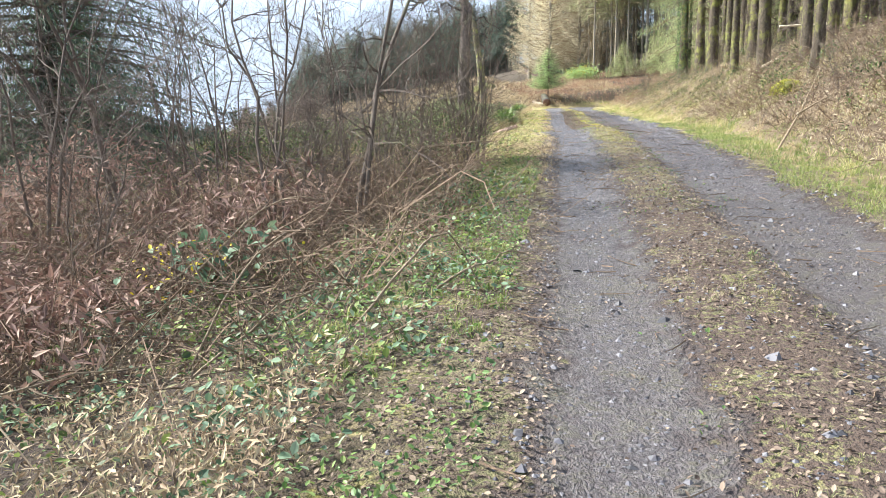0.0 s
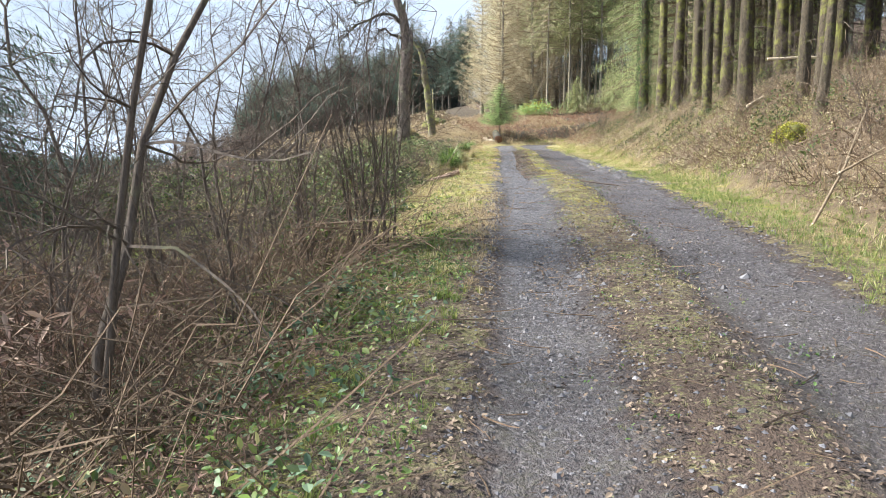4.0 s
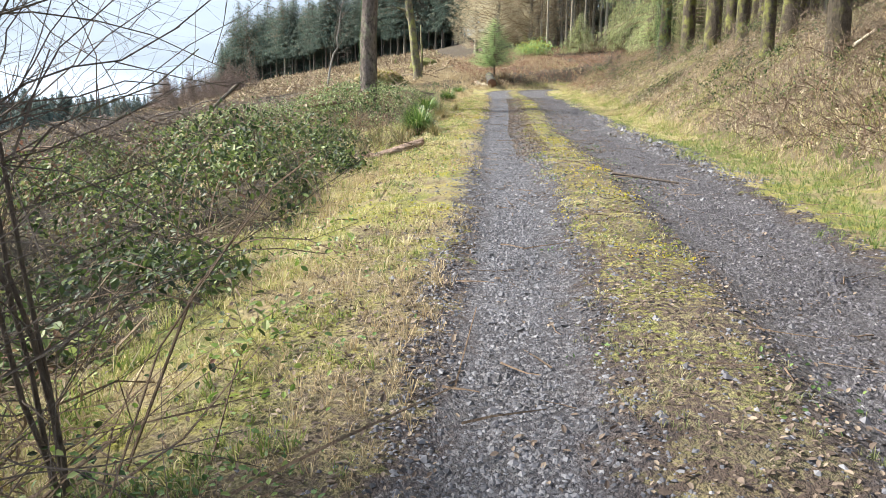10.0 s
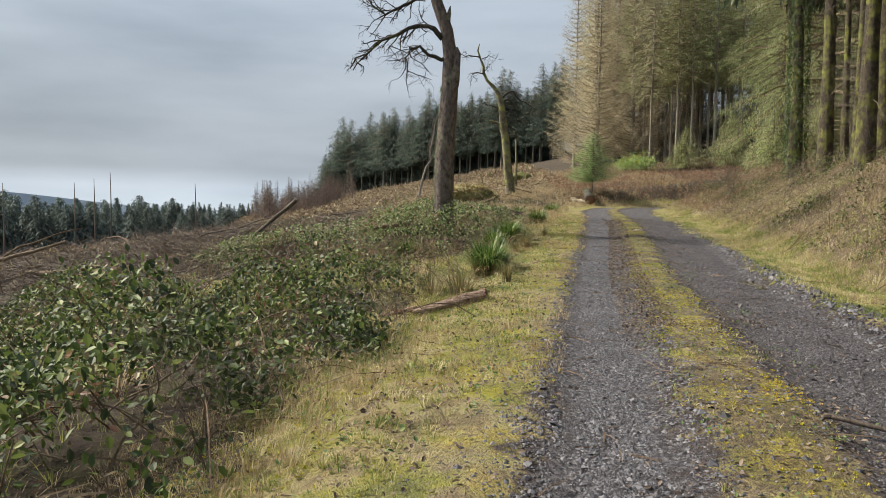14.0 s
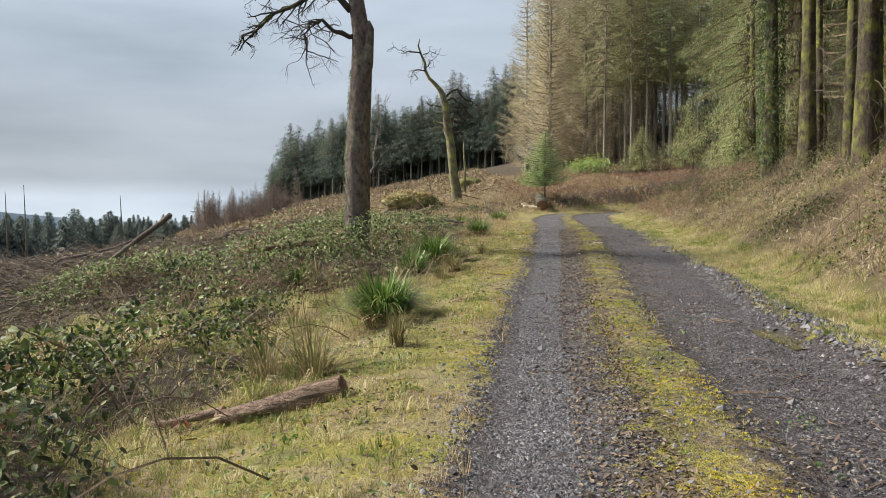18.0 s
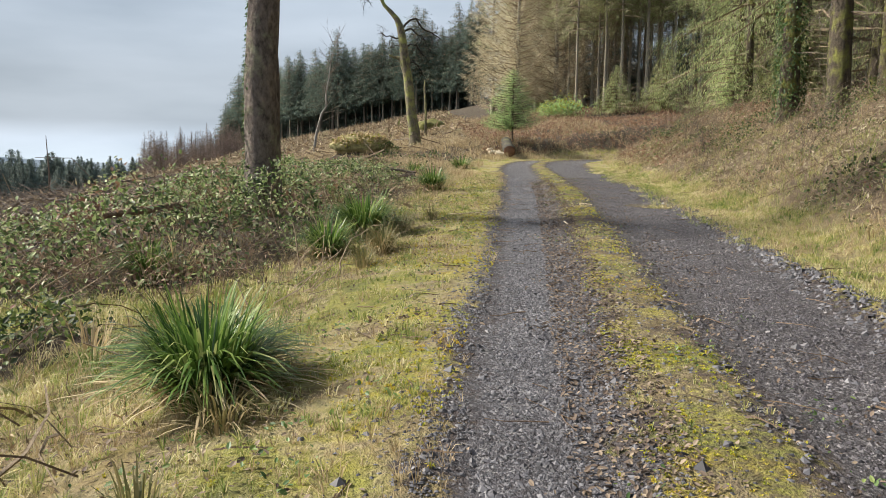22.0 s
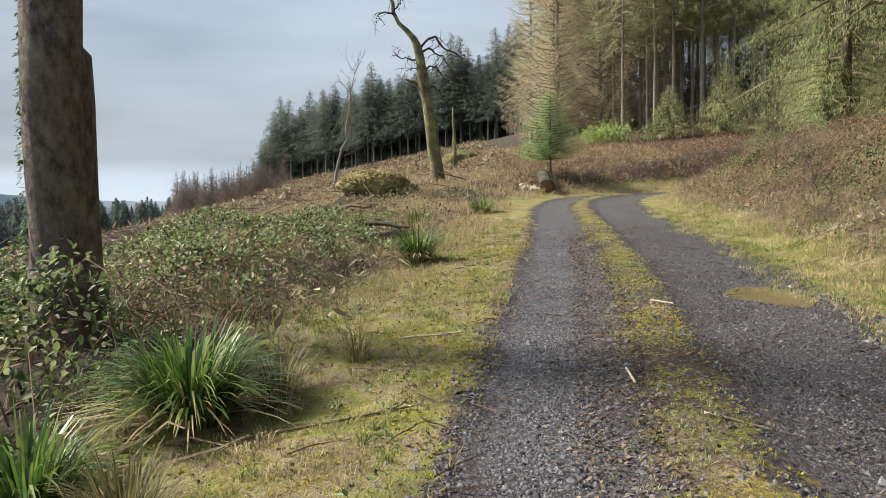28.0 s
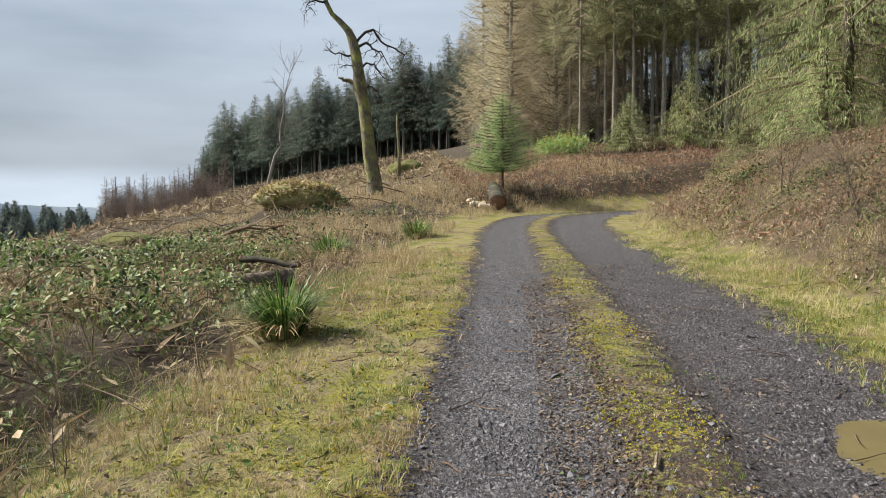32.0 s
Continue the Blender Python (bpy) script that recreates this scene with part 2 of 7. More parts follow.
FAR_NEEDLE = leaf_mat("far_spruce_needles", [(0.0, (0.05, 0.085, 0.075)), (0.5, (0.115, 0.165, 0.135)), (0.85, (0.20, 0.245, 0.175)), (1.0, (0.25, 0.22, 0.16))], 0.6, 0.5, 0.5, 0.15, True)
LARCH_TWIG = leaf_mat("bare_larch_twigs", [(0.0, (0.38, 0.32, 0.23)), (0.5, (0.55, 0.49, 0.36)), (1.0, (0.68, 0.63, 0.47))], 0.8, 0.5, 0.4, 0.3, True)
YOUNG_NEEDLE = leaf_mat("young_needles", [(0.0, (0.24, 0.36, 0.14)), (0.5, (0.38, 0.52, 0.22)), (1.0, (0.52, 0.62, 0.30))], 0.6, 0.55, 0.3)
PINE_NEEDLE = leaf_mat("pine_needles", [(0.0, (0.06, 0.075, 0.055)), (0.5, (0.12, 0.14, 0.09)), (1.0, (0.2, 0.2, 0.13))], 0.6, 0.2, 0.3)
BRAMBLE_LEAF = leaf_mat("bramble_leaves", [(0.0, (0.025, 0.04, 0.016)), (0.35, (0.06, 0.095, 0.028)), (0.6, (0.125, 0.18, 0.047)), (0.8, (0.26, 0.32, 0.10)), (0.9, (0.32, 0.26, 0.14)), (1.0, (0.22, 0.11, 0.075))], 0.55, 0.3, 0.8, 1.0)
# the pale stops carry sky sheen on the leaves as colour
DULL_BRAMBLE = leaf_mat("dull_bramble_leaves", [(0.0, (0.03, 0.05, 0.02)), (0.25, (0.10, 0.15, 0.05)), (0.5, (0.23, 0.31, 0.11)), (0.72, (0.42, 0.48, 0.24)), (0.8, (0.48, 0.46, 0.31)), (0.88, (0.31, 0.19, 0.12)), (1.0, (0.15, 0.08, 0.055))], 0.55, 0.35, 0.7, 0.8)
BANK_LITTER = leaf_mat("bank_litter", [(0.0, (0.18, 0.135, 0.095)), (0.4, (0.37, 0.30, 0.21)), (0.75, (0.58, 0.50, 0.37)), (1.0, (0.27, 0.29, 0.12))], 0.85, 0.3, 0.6, 0.6)
IVY_LEAF = leaf_mat("ivy_leaves", [(0.0, (0.035, 0.07, 0.022)), (0.6, (0.085, 0.15, 0.045)), (1.0, (0.19, 0.24, 0.08))], 0.55, 0.3, 0.2)
HERB_LEAF = leaf_mat("herb_leaves", [(0.0, (0.05, 0.10, 0.035)), (0.5, (0.12, 0.21, 0.06)), (1.0, (0.26, 0.33, 0.10))], 0.5, 0.3, 0.4, 1.2)
GRASS = leaf_mat("short_grass", [(0.0, (0.13, 0.19, 0.045)), (0.3, (0.31, 0.36, 0.09)), (0.6, (0.54, 0.49, 0.21)), (1.0, (0.74, 0.65, 0.43))], 0.6, 0.4, 1.5, 2.0)
DULL_GRASS = leaf_mat("trodden_grass", [(0.0, (0.10, 0.12, 0.05)), (0.4, (0.22, 0.24, 0.10)), (0.75, (0.38, 0.34, 0.19)), (1.0, (0.50, 0.42, 0.28))], 0.7, 0.3, 0.8, 1.6)
GOLD_MOSS = leaf_mat("golden_moss", [(0.0, (0.30, 0.34, 0.03)), (0.5, (0.48, 0.44, 0.05)), (1.0, (0.58, 0.38, 0.06))], 0.8, 0.2, 0.8, 1.6)
BLUE_HERB = leaf_mat("broad_leaves", [(0.0, (0.06, 0.11, 0.065)), (0.5, (0.14, 0.22, 0.13)), (1.0, (0.27, 0.34, 0.22))], 0.7, 0.25, 0.4, 1.2)
LIME_LEAF = leaf_mat("lime_leaves", [(0.0, (0.09, 0.17, 0.03)), (0.6, (0.20, 0.30, 0.06)), (1.0, (0.34, 0.38, 0.10))], 0.45, 0.35, 0.4, 1.2)
LUSH_GRASS = leaf_mat("lush_grass", [(0.0, (0.09, 0.15, 0.035)), (0.5, (0.21, 0.27, 0.07)), (1.0, (0.40, 0.38, 0.15))], 0.55, 0.3, 0.5, 0.6)
STRAW = leaf_mat("straw_grass", [(0.0, (0.30, 0.22, 0.12)), (0.5, (0.50, 0.39, 0.23)), (1.0, (0.66, 0.56, 0.37))], 0.7, 0.3, 0.5, 0.6)
SEDGE = leaf_mat("sedge_blades", [(0.0, (0.03, 0.075, 0.02)), (0.4, (0.095, 0.18, 0.035)), (0.75, (0.23, 0.33, 0.08)), (1.0, (0.46, 0.46, 0.21))], 0.38, 0.3, 0.3, 1.0)
BRACKEN = leaf_mat("dead_bracken", [(0.0, (0.13, 0.09, 0.06)), (0.45, (0.33, 0.245, 0.16)), (0.75, (0.52, 0.42, 0.28)), (1.0, (0.22, 0.24, 0.10))], 0.85, 0.2, 0.5, 0.5)
RED_BRACKEN = leaf_mat("red_bracken", [(0.0, (0.14, 0.075, 0.05)), (0.45, (0.32, 0.18, 0.12)), (0.8, (0.44, 0.30, 0.20)), (1.0, (0.25, 0.24, 0.11))], 0.85, 0.2, 0.6, 0.3)
DARK_BRACKEN = leaf_mat("wet_bracken", [(0.0, (0.12, 0.07, 0.055)), (0.5, (0.29, 0.18, 0.145)), (1.0, (0.46, 0.34, 0.26))], 0.8, 0.2, 0.4, 0.5)
LITTER = leaf_mat("leaf_litter", [(0.0, (0.075, 0.052, 0.04)), (0.5, (0.17, 0.125, 0.095)), (1.0, (0.33, 0.26, 0.19))], 0.8, 0.1, 0.3, 1.0)
RUSH = leaf_mat("rush_stems", [(0.0, (0.11, 0.12, 0.045)), (0.5, (0.22, 0.20, 0.085)), (1.0, (0.38, 0.29, 0.16))], 0.6, 0.3, 0.5, 1.0)
GORSE = leaf_mat("gorse_flowers", [(0.0, (0.35, 0.30, 0.02)), (1.0, (0.75, 0.60, 0.03))], 0.7, 0.2, 0.2)

# ---- mesh helpers ----
RNG = np.random.default_rng(7)


def mesh_of(name, V, F, mats=(), smooth=False):
    """A mesh from a vertex array and one or more arrays of equal-sided faces."""
    me = bpy.data.meshes.new(name)
    V = np.asarray(V, np.float32).reshape(-1, 3)
    Fs = [np.asarray(f, np.int32) for f in (F if isinstance(F, list) else [F]) if len(f)]
    me.vertices.add(len(V))
    me.vertices.foreach_set("co", V.ravel())
    loops = np.concatenate([f.ravel() for f in Fs])
    counts = np.concatenate([np.full(len(f), f.shape[1], np.int32) for f in Fs])
    me.loops.add(len(loops))
    me.loops.foreach_set("vertex_index", loops)
    me.polygons.add(len(counts))
    me.polygons.foreach_set("loop_start", np.concatenate([[0], np.cumsum(counts)[:-1]]).astype(np.int32))
    me.polygons.foreach_set("loop_total", counts)
    me.polygons.foreach_set("use_smooth", np.full(len(counts), smooth))
    for m in mats:
        me.materials.append(m)
    me.update(calc_edges=True)
    return me


class Heap:
    """Gathers pieces of mesh."""

    def __init__(self):
        self.v, self.f, self.n = [], {}, 0

    def add(self, V, F):
        V, F = np.asarray(V, float), np.asarray(F, int)
        self.v.append(V)
        self.f.setdefault(F.shape[1], []).append(F + self.n)
        self.n += len(V)
        return self

    def mesh(self, name, material, smooth=False):
        return mesh_of(name, np.concatenate(self.v), [np.concatenate(f) for f in self.f.values()], (material,), smooth)


def part(name, me, parent, label="", kind=""):
    ob = new(name, me)
    ob.parent = parent
    return tagged(ob, label, kind=kind)


def base(name, x, y, z, label, category, group="", kind=""):
    ob = new(name)
    ob.empty_display_size = 0.2
    ob.location = (x, y, z)
    return tagged(ob, label, category, group, kind)


def tube(points, radii, sides=6, cap=True, knot=0.0, rng=None):
    """A tapered round bar along points."""
    P, R = np.asarray(points, float), np.asarray(radii, float)
    T = np.gradient(P, axis=0)
    T /= np.linalg.norm(T, axis=1, keepdims=True) + 1e-9
    ref = np.array([0.31, 0.95, 0.05]) if abs(T[0] @ np.array([0.31, 0.95, 0.05])) < 0.9 else np.array([1.0, 0, 0])
    A = np.cross(T, ref)
    A /= np.linalg.norm(A, axis=1, keepdims=True) + 1e-9
    B = np.cross(T, A)
    ang = np.arange(sides) * 2 * np.pi / sides
    rr = R[:, None] * np.ones(sides)
    if knot:
        rr = rr * (1 + knot * (rng or RNG).standard_normal(rr.shape))
    V = P[:, None] + rr[..., None] * (np.cos(ang)[None, :, None] * A[:, None] + np.sin(ang)[None, :, None] * B[:, None])
    i, j = np.meshgrid(np.arange(len(P) - 1), np.arange(sides), indexing="ij")
    k = (j + 1) % sides
    F = np.stack([i * sides + j, i * sides + k, (i + 1) * sides + k, (i + 1) * sides + j], -1).reshape(-1, 4)
    V = V.reshape(-1, 3)
    if cap:
        c0, c1 = len(V), len(V) + 1
        V = np.concatenate([V, P[:1], P[-1:]])
        js = np.arange(sides)
        e = (len(P) - 1) * sides
        F2 = np.concatenate([np.stack([np.full(sides, c0), (js + 1) % sides, js, js], -1), np.stack([np.full(sides, c1), e + js, e + (js + 1) % sides, e + (js + 1) % sides], -1)])
        return V, F, F2[:, :3]
    return V, F, None


def add_tube(heap, points, radii, sides=6, cap=True, knot=0.0, rng=None):
    V, F, C = tube(points, radii, sides, cap, knot, rng)
    at = heap.n
    heap.add(V, F)
    if C is not None and len(C):
        heap.f.setdefault(3, []).append(C + at)


def scatter(template, faces, P, yaw, tilt, scale, roll=None):
    """Copies of a small template (x across, y along, z up) at places P, as one vertex and face array."""
    T = np.asarray(template, float)
    n = len(P)
    s = np.asarray(scale, float)
    s = s[:, None] * np.ones(3) if s.ndim == 1 else s
    Q = T[None] * s[:, None]
    if roll is not None:
        c, k = np.cos(roll)[:, None], np.sin(roll)[:, None]
        Q = np.stack([c * Q[..., 0] + k * Q[..., 2], Q[..., 1], -k * Q[..., 0] + c * Q[..., 2]], -1)
    c, k = np.cos(tilt)[:, None], np.sin(tilt)[:, None]
    Q = np.stack([Q[..., 0], c * Q[..., 1] - k * Q[..., 2], k * Q[..., 1] + c * Q[..., 2]], -1)
    c, k = np.cos(yaw)[:, None], np.sin(yaw)[:, None]
    Q = np.stack([c * Q[..., 0] - k * Q[..., 1], k * Q[..., 0] + c * Q[..., 1], Q[..., 2]], -1) + P[:, None]
    F = np.asarray(faces, int)[None] + (np.arange(n) * len(T))[:, None, None]
    return Q.reshape(-1, 3), F.reshape(-1, F.shape[-1])


LEAF_T = [(0, 0, 0), (0.28, 0.35, 0.06), (0.22, 0.75, 0.03), (0, 1, -0.06), (-0.22, 0.75, 0.03), (-0.28, 0.35, 0.06), (0, 0.5, -0.02)]
LEAF_F = [(0, 1, 6), (1, 2, 6), (2, 3, 6), (3, 4, 6), (4, 5, 6), (5, 0, 6)]
FROND_T = [(0, 0, 0), (0.2, 0.3, -0.02), (0, 1, -0.22), (-0.2, 0.3, -0.02)]
FROND_F = [(0, 1, 2), (0, 2, 3)]
STONE_T = [(0.5, 0.08, -0.25), (0.14, 0.48, -0.2), (-0.42, 0.28, -0.25), (-0.38, -0.34, -0.22), (0.2, -0.46, -0.25), (0.08, 0.04, 0.42)]
STONE_F = [(5, 0, 1), (5, 1, 2), (5, 2, 3), (5, 3, 4), (5, 4, 0)]



# ---- the lie of the land ----
LINE = np.array([(-0.17, -14), (0.88, -1), (2.25, 8), (3.05, 13), (3.99, 19), (4.67, 24), (5.1, 27.5), (5.68, 31), (6.13, 34), (6.82, 38.5), (7.6, 45), (8.1, 49.5), (8.75, 53), (9.9, 56), (12.0, 58.4), (15.5, 60.2), (20.0, 61.5), (30.0, 63.5), (46.0, 66)], float)


def smooth_line(points, step=0.5):
    d = np.concatenate([[0], np.cumsum(np.linalg.norm(np.diff(points, axis=0), axis=1))])
    s = np.arange(0, d[-1], step)
    q = np.stack([np.interp(s, d, points[:, 0]), np.interp(s, d, points[:, 1])], -1)
    for _ in range(6):
        q[1:-1] = (q[:-2] + 2 * q[1:-1] + q[2:]) / 4
    return q


TRACK = smooth_line(LINE)
TAN = np.gradient(TRACK, axis=0)
TAN /= np.linalg.norm(TAN, axis=1, keepdims=True)
Z_Y = [-30, -10, 0, 5, 10, 13.5, 17.5, 20.5, 24, 32, 38, 48, 55, 60, 70]
Z_Z = [-1.9, -0.75, -0.13, 0.17, 0.49, 0.73, 1.0, 1.15, 1.24, 1.52, 1.78, 2.12, 2.36, 2.46, 2.7]


PUDDLES = [(7.8, 36.75, 0.42, 0.66, 0.075), (6.2, 26.75, 0.16, 0.55, 0.05)]


def lateral(x, y):
    """Offset to the right of the track's middle line, and the y on that line."""
    x, y = np.atleast_1d(np.asarray(x, float)), np.atleast_1d(np.asarray(y, float))
    u, yy = np.empty(len(x)), np.empty(len(x))
    for a in range(0, len(x), 20000):
        d = (x[a:a + 20000, None] - TRACK[None, :, 0]) ** 2 + (y[a:a + 20000, None] - TRACK[None, :, 1]) ** 2
        k = d.argmin(1)
        dx, dy = x[a:a + 20000] - TRACK[k, 0], y[a:a + 20000] - TRACK[k, 1]
        side = dx * TAN[k, 1] - dy * TAN[k, 0]
        along = dx * TAN[k, 0] + dy * TAN[k, 1]
        ends = (k == 0) | (k == len(TRACK) - 1)
        u[a:a + 20000] = np.where(ends, side, np.sign(side) * np.sqrt(d[np.arange(len(k)), k] - np.minimum(along ** 2, d[np.arange(len(k)), k] * 0.999)))
        yy[a:a + 20000] = TRACK[k, 1] + along * TAN[k, 1]
    return u, yy


def step01(v, a, b):
    t = np.clip((v - a) / (b - a), 0, 1)
    return t * t * (3 - 2 * t)


def wave(x, y, s, seed=0.0):
    """A cheap smooth unevenness between about -1 and 1."""
    return (np.sin(x * s + 1.3 * np.sin(y * s * 0.7 + seed)) + np.sin(y * s * 1.1 + 1.7 * np.sin(x * s * 0.6 + 2 * seed)) + np.sin((x + y) * s * 1.9 + seed) * 0.5) / 2.5


def rut_depth(u, y):
    """How far inside one of the two wheel ruts a place lies; negative outside."""
    left = np.interp(y, [0, 22, 30, 36, 60], [0.29, 0.31, 0.36, 0.43, 0.45]) - np.abs(u + np.interp(y, [0, 24, 30, 36, 60], [0.80, 0.79, 0.75, 0.80, 0.80]))
    right = np.interp(y, [0, 22, 30, 36, 60], [0.47, 0.50, 0.56, 0.66, 0.64]) - np.abs(u - np.interp(y, [0, 24, 30, 38, 60], [0.77, 0.77, 0.78, 0.92, 0.90]))
    return np.maximum(left, right)


def land(x, y, full=False):
    """Height of the ground."""
    x, y = np.atleast_1d(np.asarray(x, float)), np.atleast_1d(np.asarray(y, float))
    u, yt = lateral(x, y)
    zt = np.interp(yt, Z_Y, Z_Z)
    bank_u = [0, 1.4, 2.3, 3.0, 4.0, 5.0, 5.8, 8, 15, 30, 60, 150]
    steep = step01(yt, 12, 18) * (1 - step01(yt, 32, 39))
    right = np.interp(u, bank_u, [0, 0, -0.02, 0.24, 0.75, 1.3, 1.72, 2.15, 3.3, 5.8, 9.5, 14]) * (1 - steep) + np.interp(u, bank_u, [0, 0, -0.02, 0.38, 1.02, 1.6, 1.95, 2.35, 3.4, 5.8, 9.5, 14]) * steep
    flat = step01(yt, 28, 36)
    lp = np.interp(-u, [0, 1.4, 2.0, 2.5, 3.4, 5, 9, 16, 30, 60, 120, 400], [0, 0, -0.06, -0.19, -0.40, -0.5, -0.75, -1.2, -3.0, -7.5, -16, -40])
    lf = np.interp(-u, [0, 1.4, 2.4, 3.4, 5, 9, 16, 30, 60, 120, 400], [0, 0, -0.02, -0.10, 0.0, -0.25, -1.0, -3.0, -7.5, -16, -40])
    left = lp * (1 - flat) + lf * flat
    near = zt + np.where(u > 0, right, left)
    d = rut_depth(u, yt)
    near = near + 0.06 * np.exp(-((u - 1.5) / 0.17) ** 2) * step01(yt, 22, 24.5) * (1 - step01(yt, 29.5, 33))
    near = near - 0.045 * step01(d, -0.12, 0.12) + 0.03 * step01(0.5 - np.abs(u), 0, 0.4)
    for px, py, rx, ry, dp in PUDDLES:
        near = near - dp * np.exp(-(((x - px) / rx) ** 2 + ((y - py) / ry) ** 2) ** 1.5)
    off = step01(np.abs(u), 1.3, 3.0)
    near = near + off * (0.07 * wave(x, y, 1.3) + 0.05 * wave(x, y, 3.1, 2)) + 0.012 * wave(x, y, 5, 1)
    # the hillside beyond the bend
    ax = np.where(x < 3.9, np.interp(y, [60, 110], [0.16, 0.2]), np.interp(y, [60, 75, 110], [0.05, 0.11, 0.2]))
    far = 3.0 + ax * np.clip(x - 3.9, -60, 120) + 0.074 * np.clip(y - 61, -20, 140) + 0.2 * wave(x, y, 0.21) + 0.08 * wave(x, y, 1.1)
    far = far - 0.003 * np.clip(-x - 7, 0, 45) ** 2 * (1 - step01(y, 95, 150)) - 0.2 * np.clip(-x - 36, 0, 300) + 0.8 * np.exp(-((x - 1.4) ** 2 + (y - 58.5) ** 2) / 1.6)
    k = step01(yt + 0 * u, 46, 60) * step01(np.where(u < 0, -u, 0) , 1.3, 4.5)
    k = np.maximum(k, step01(y, 64, 74))
    z = near * (1 - k) + far * k
    # the wide valley, the far ridge
    dist = np.hypot(x, y - 30)
    ridge = step01(dist, 330, 700)
    z = z * (1 - ridge) + ridge * (-34 + 6 * wave(x, y, 0.004))
    return (z, u, yt, d) if full else z


def on_land(x, y):
    return float(land(x, y)[0])


def bramble_height(x, y, u):
    a = step01(-u + 0.7 * wave(x, y, 1.6, 2.0), 2.4, 3.8) * (1 - step01(-u, 8.5, 12)) * step01(y, 17.5, 20.5) * (1 - step01(y, 24.5, 27.5))
    b = step01(-u, 3.0, 4.2) * (1 - step01(-u, 6.5, 10)) * step01(y, 30.5, 33.5) * (1 - step01(y, 54, 60))
    e = 0.42 * step01(-u, 2.8, 3.6) * (1 - step01(-u, 8, 10)) * step01(y, 23, 25) * (1 - step01(y, 29.5, 31)) * step01(wave(x, y, 1.5, 3.1), -0.1, 0.35)
    b = b + 0.8 * step01(-u, 3.3, 4.3) * (1 - step01(-u, 7, 9.5)) * step01(y, 30.6, 31.8) * (1 - step01(y, 35.5, 39))
    c = step01(-u, 2.0, 3.2) * (1 - step01(y, 14.5, 17)) * 0.36
    m = sum(hh * np.exp(-(((x - mx) / rr) ** 2 + ((y - my) / rr) ** 2)) for mx, my, rr, hh in ((0.9, 33.0, 1.1, 0.62), (-0.9, 32.6, 1.1, 0.55), (2.1, 34.7, 0.8, 0.4), (-2.6, 33.2, 1.2, 0.35), (-0.2, 20.6, 1.3, 0.35), (0.5, 17.6, 1.0, 0.25), (0.6, 42.2, 1.5, 0.3), (3.0, 40.8, 0.9, 0.4), (1.2, 38.0, 1.2, 0.25)))
    lump = np.clip(0.5 + 0.75 * wave(x, y, 1.1, 1.1) + 0.6 * wave(x, y, 2.9, 0.4), 0.15, 1.6)
    d = step01(u, 2.8, 3.6) * 0.45
    return np.clip((0.8 * a + 0.29 * b + 0.6 * c + d + e) * lump + m, 0, 1.3)

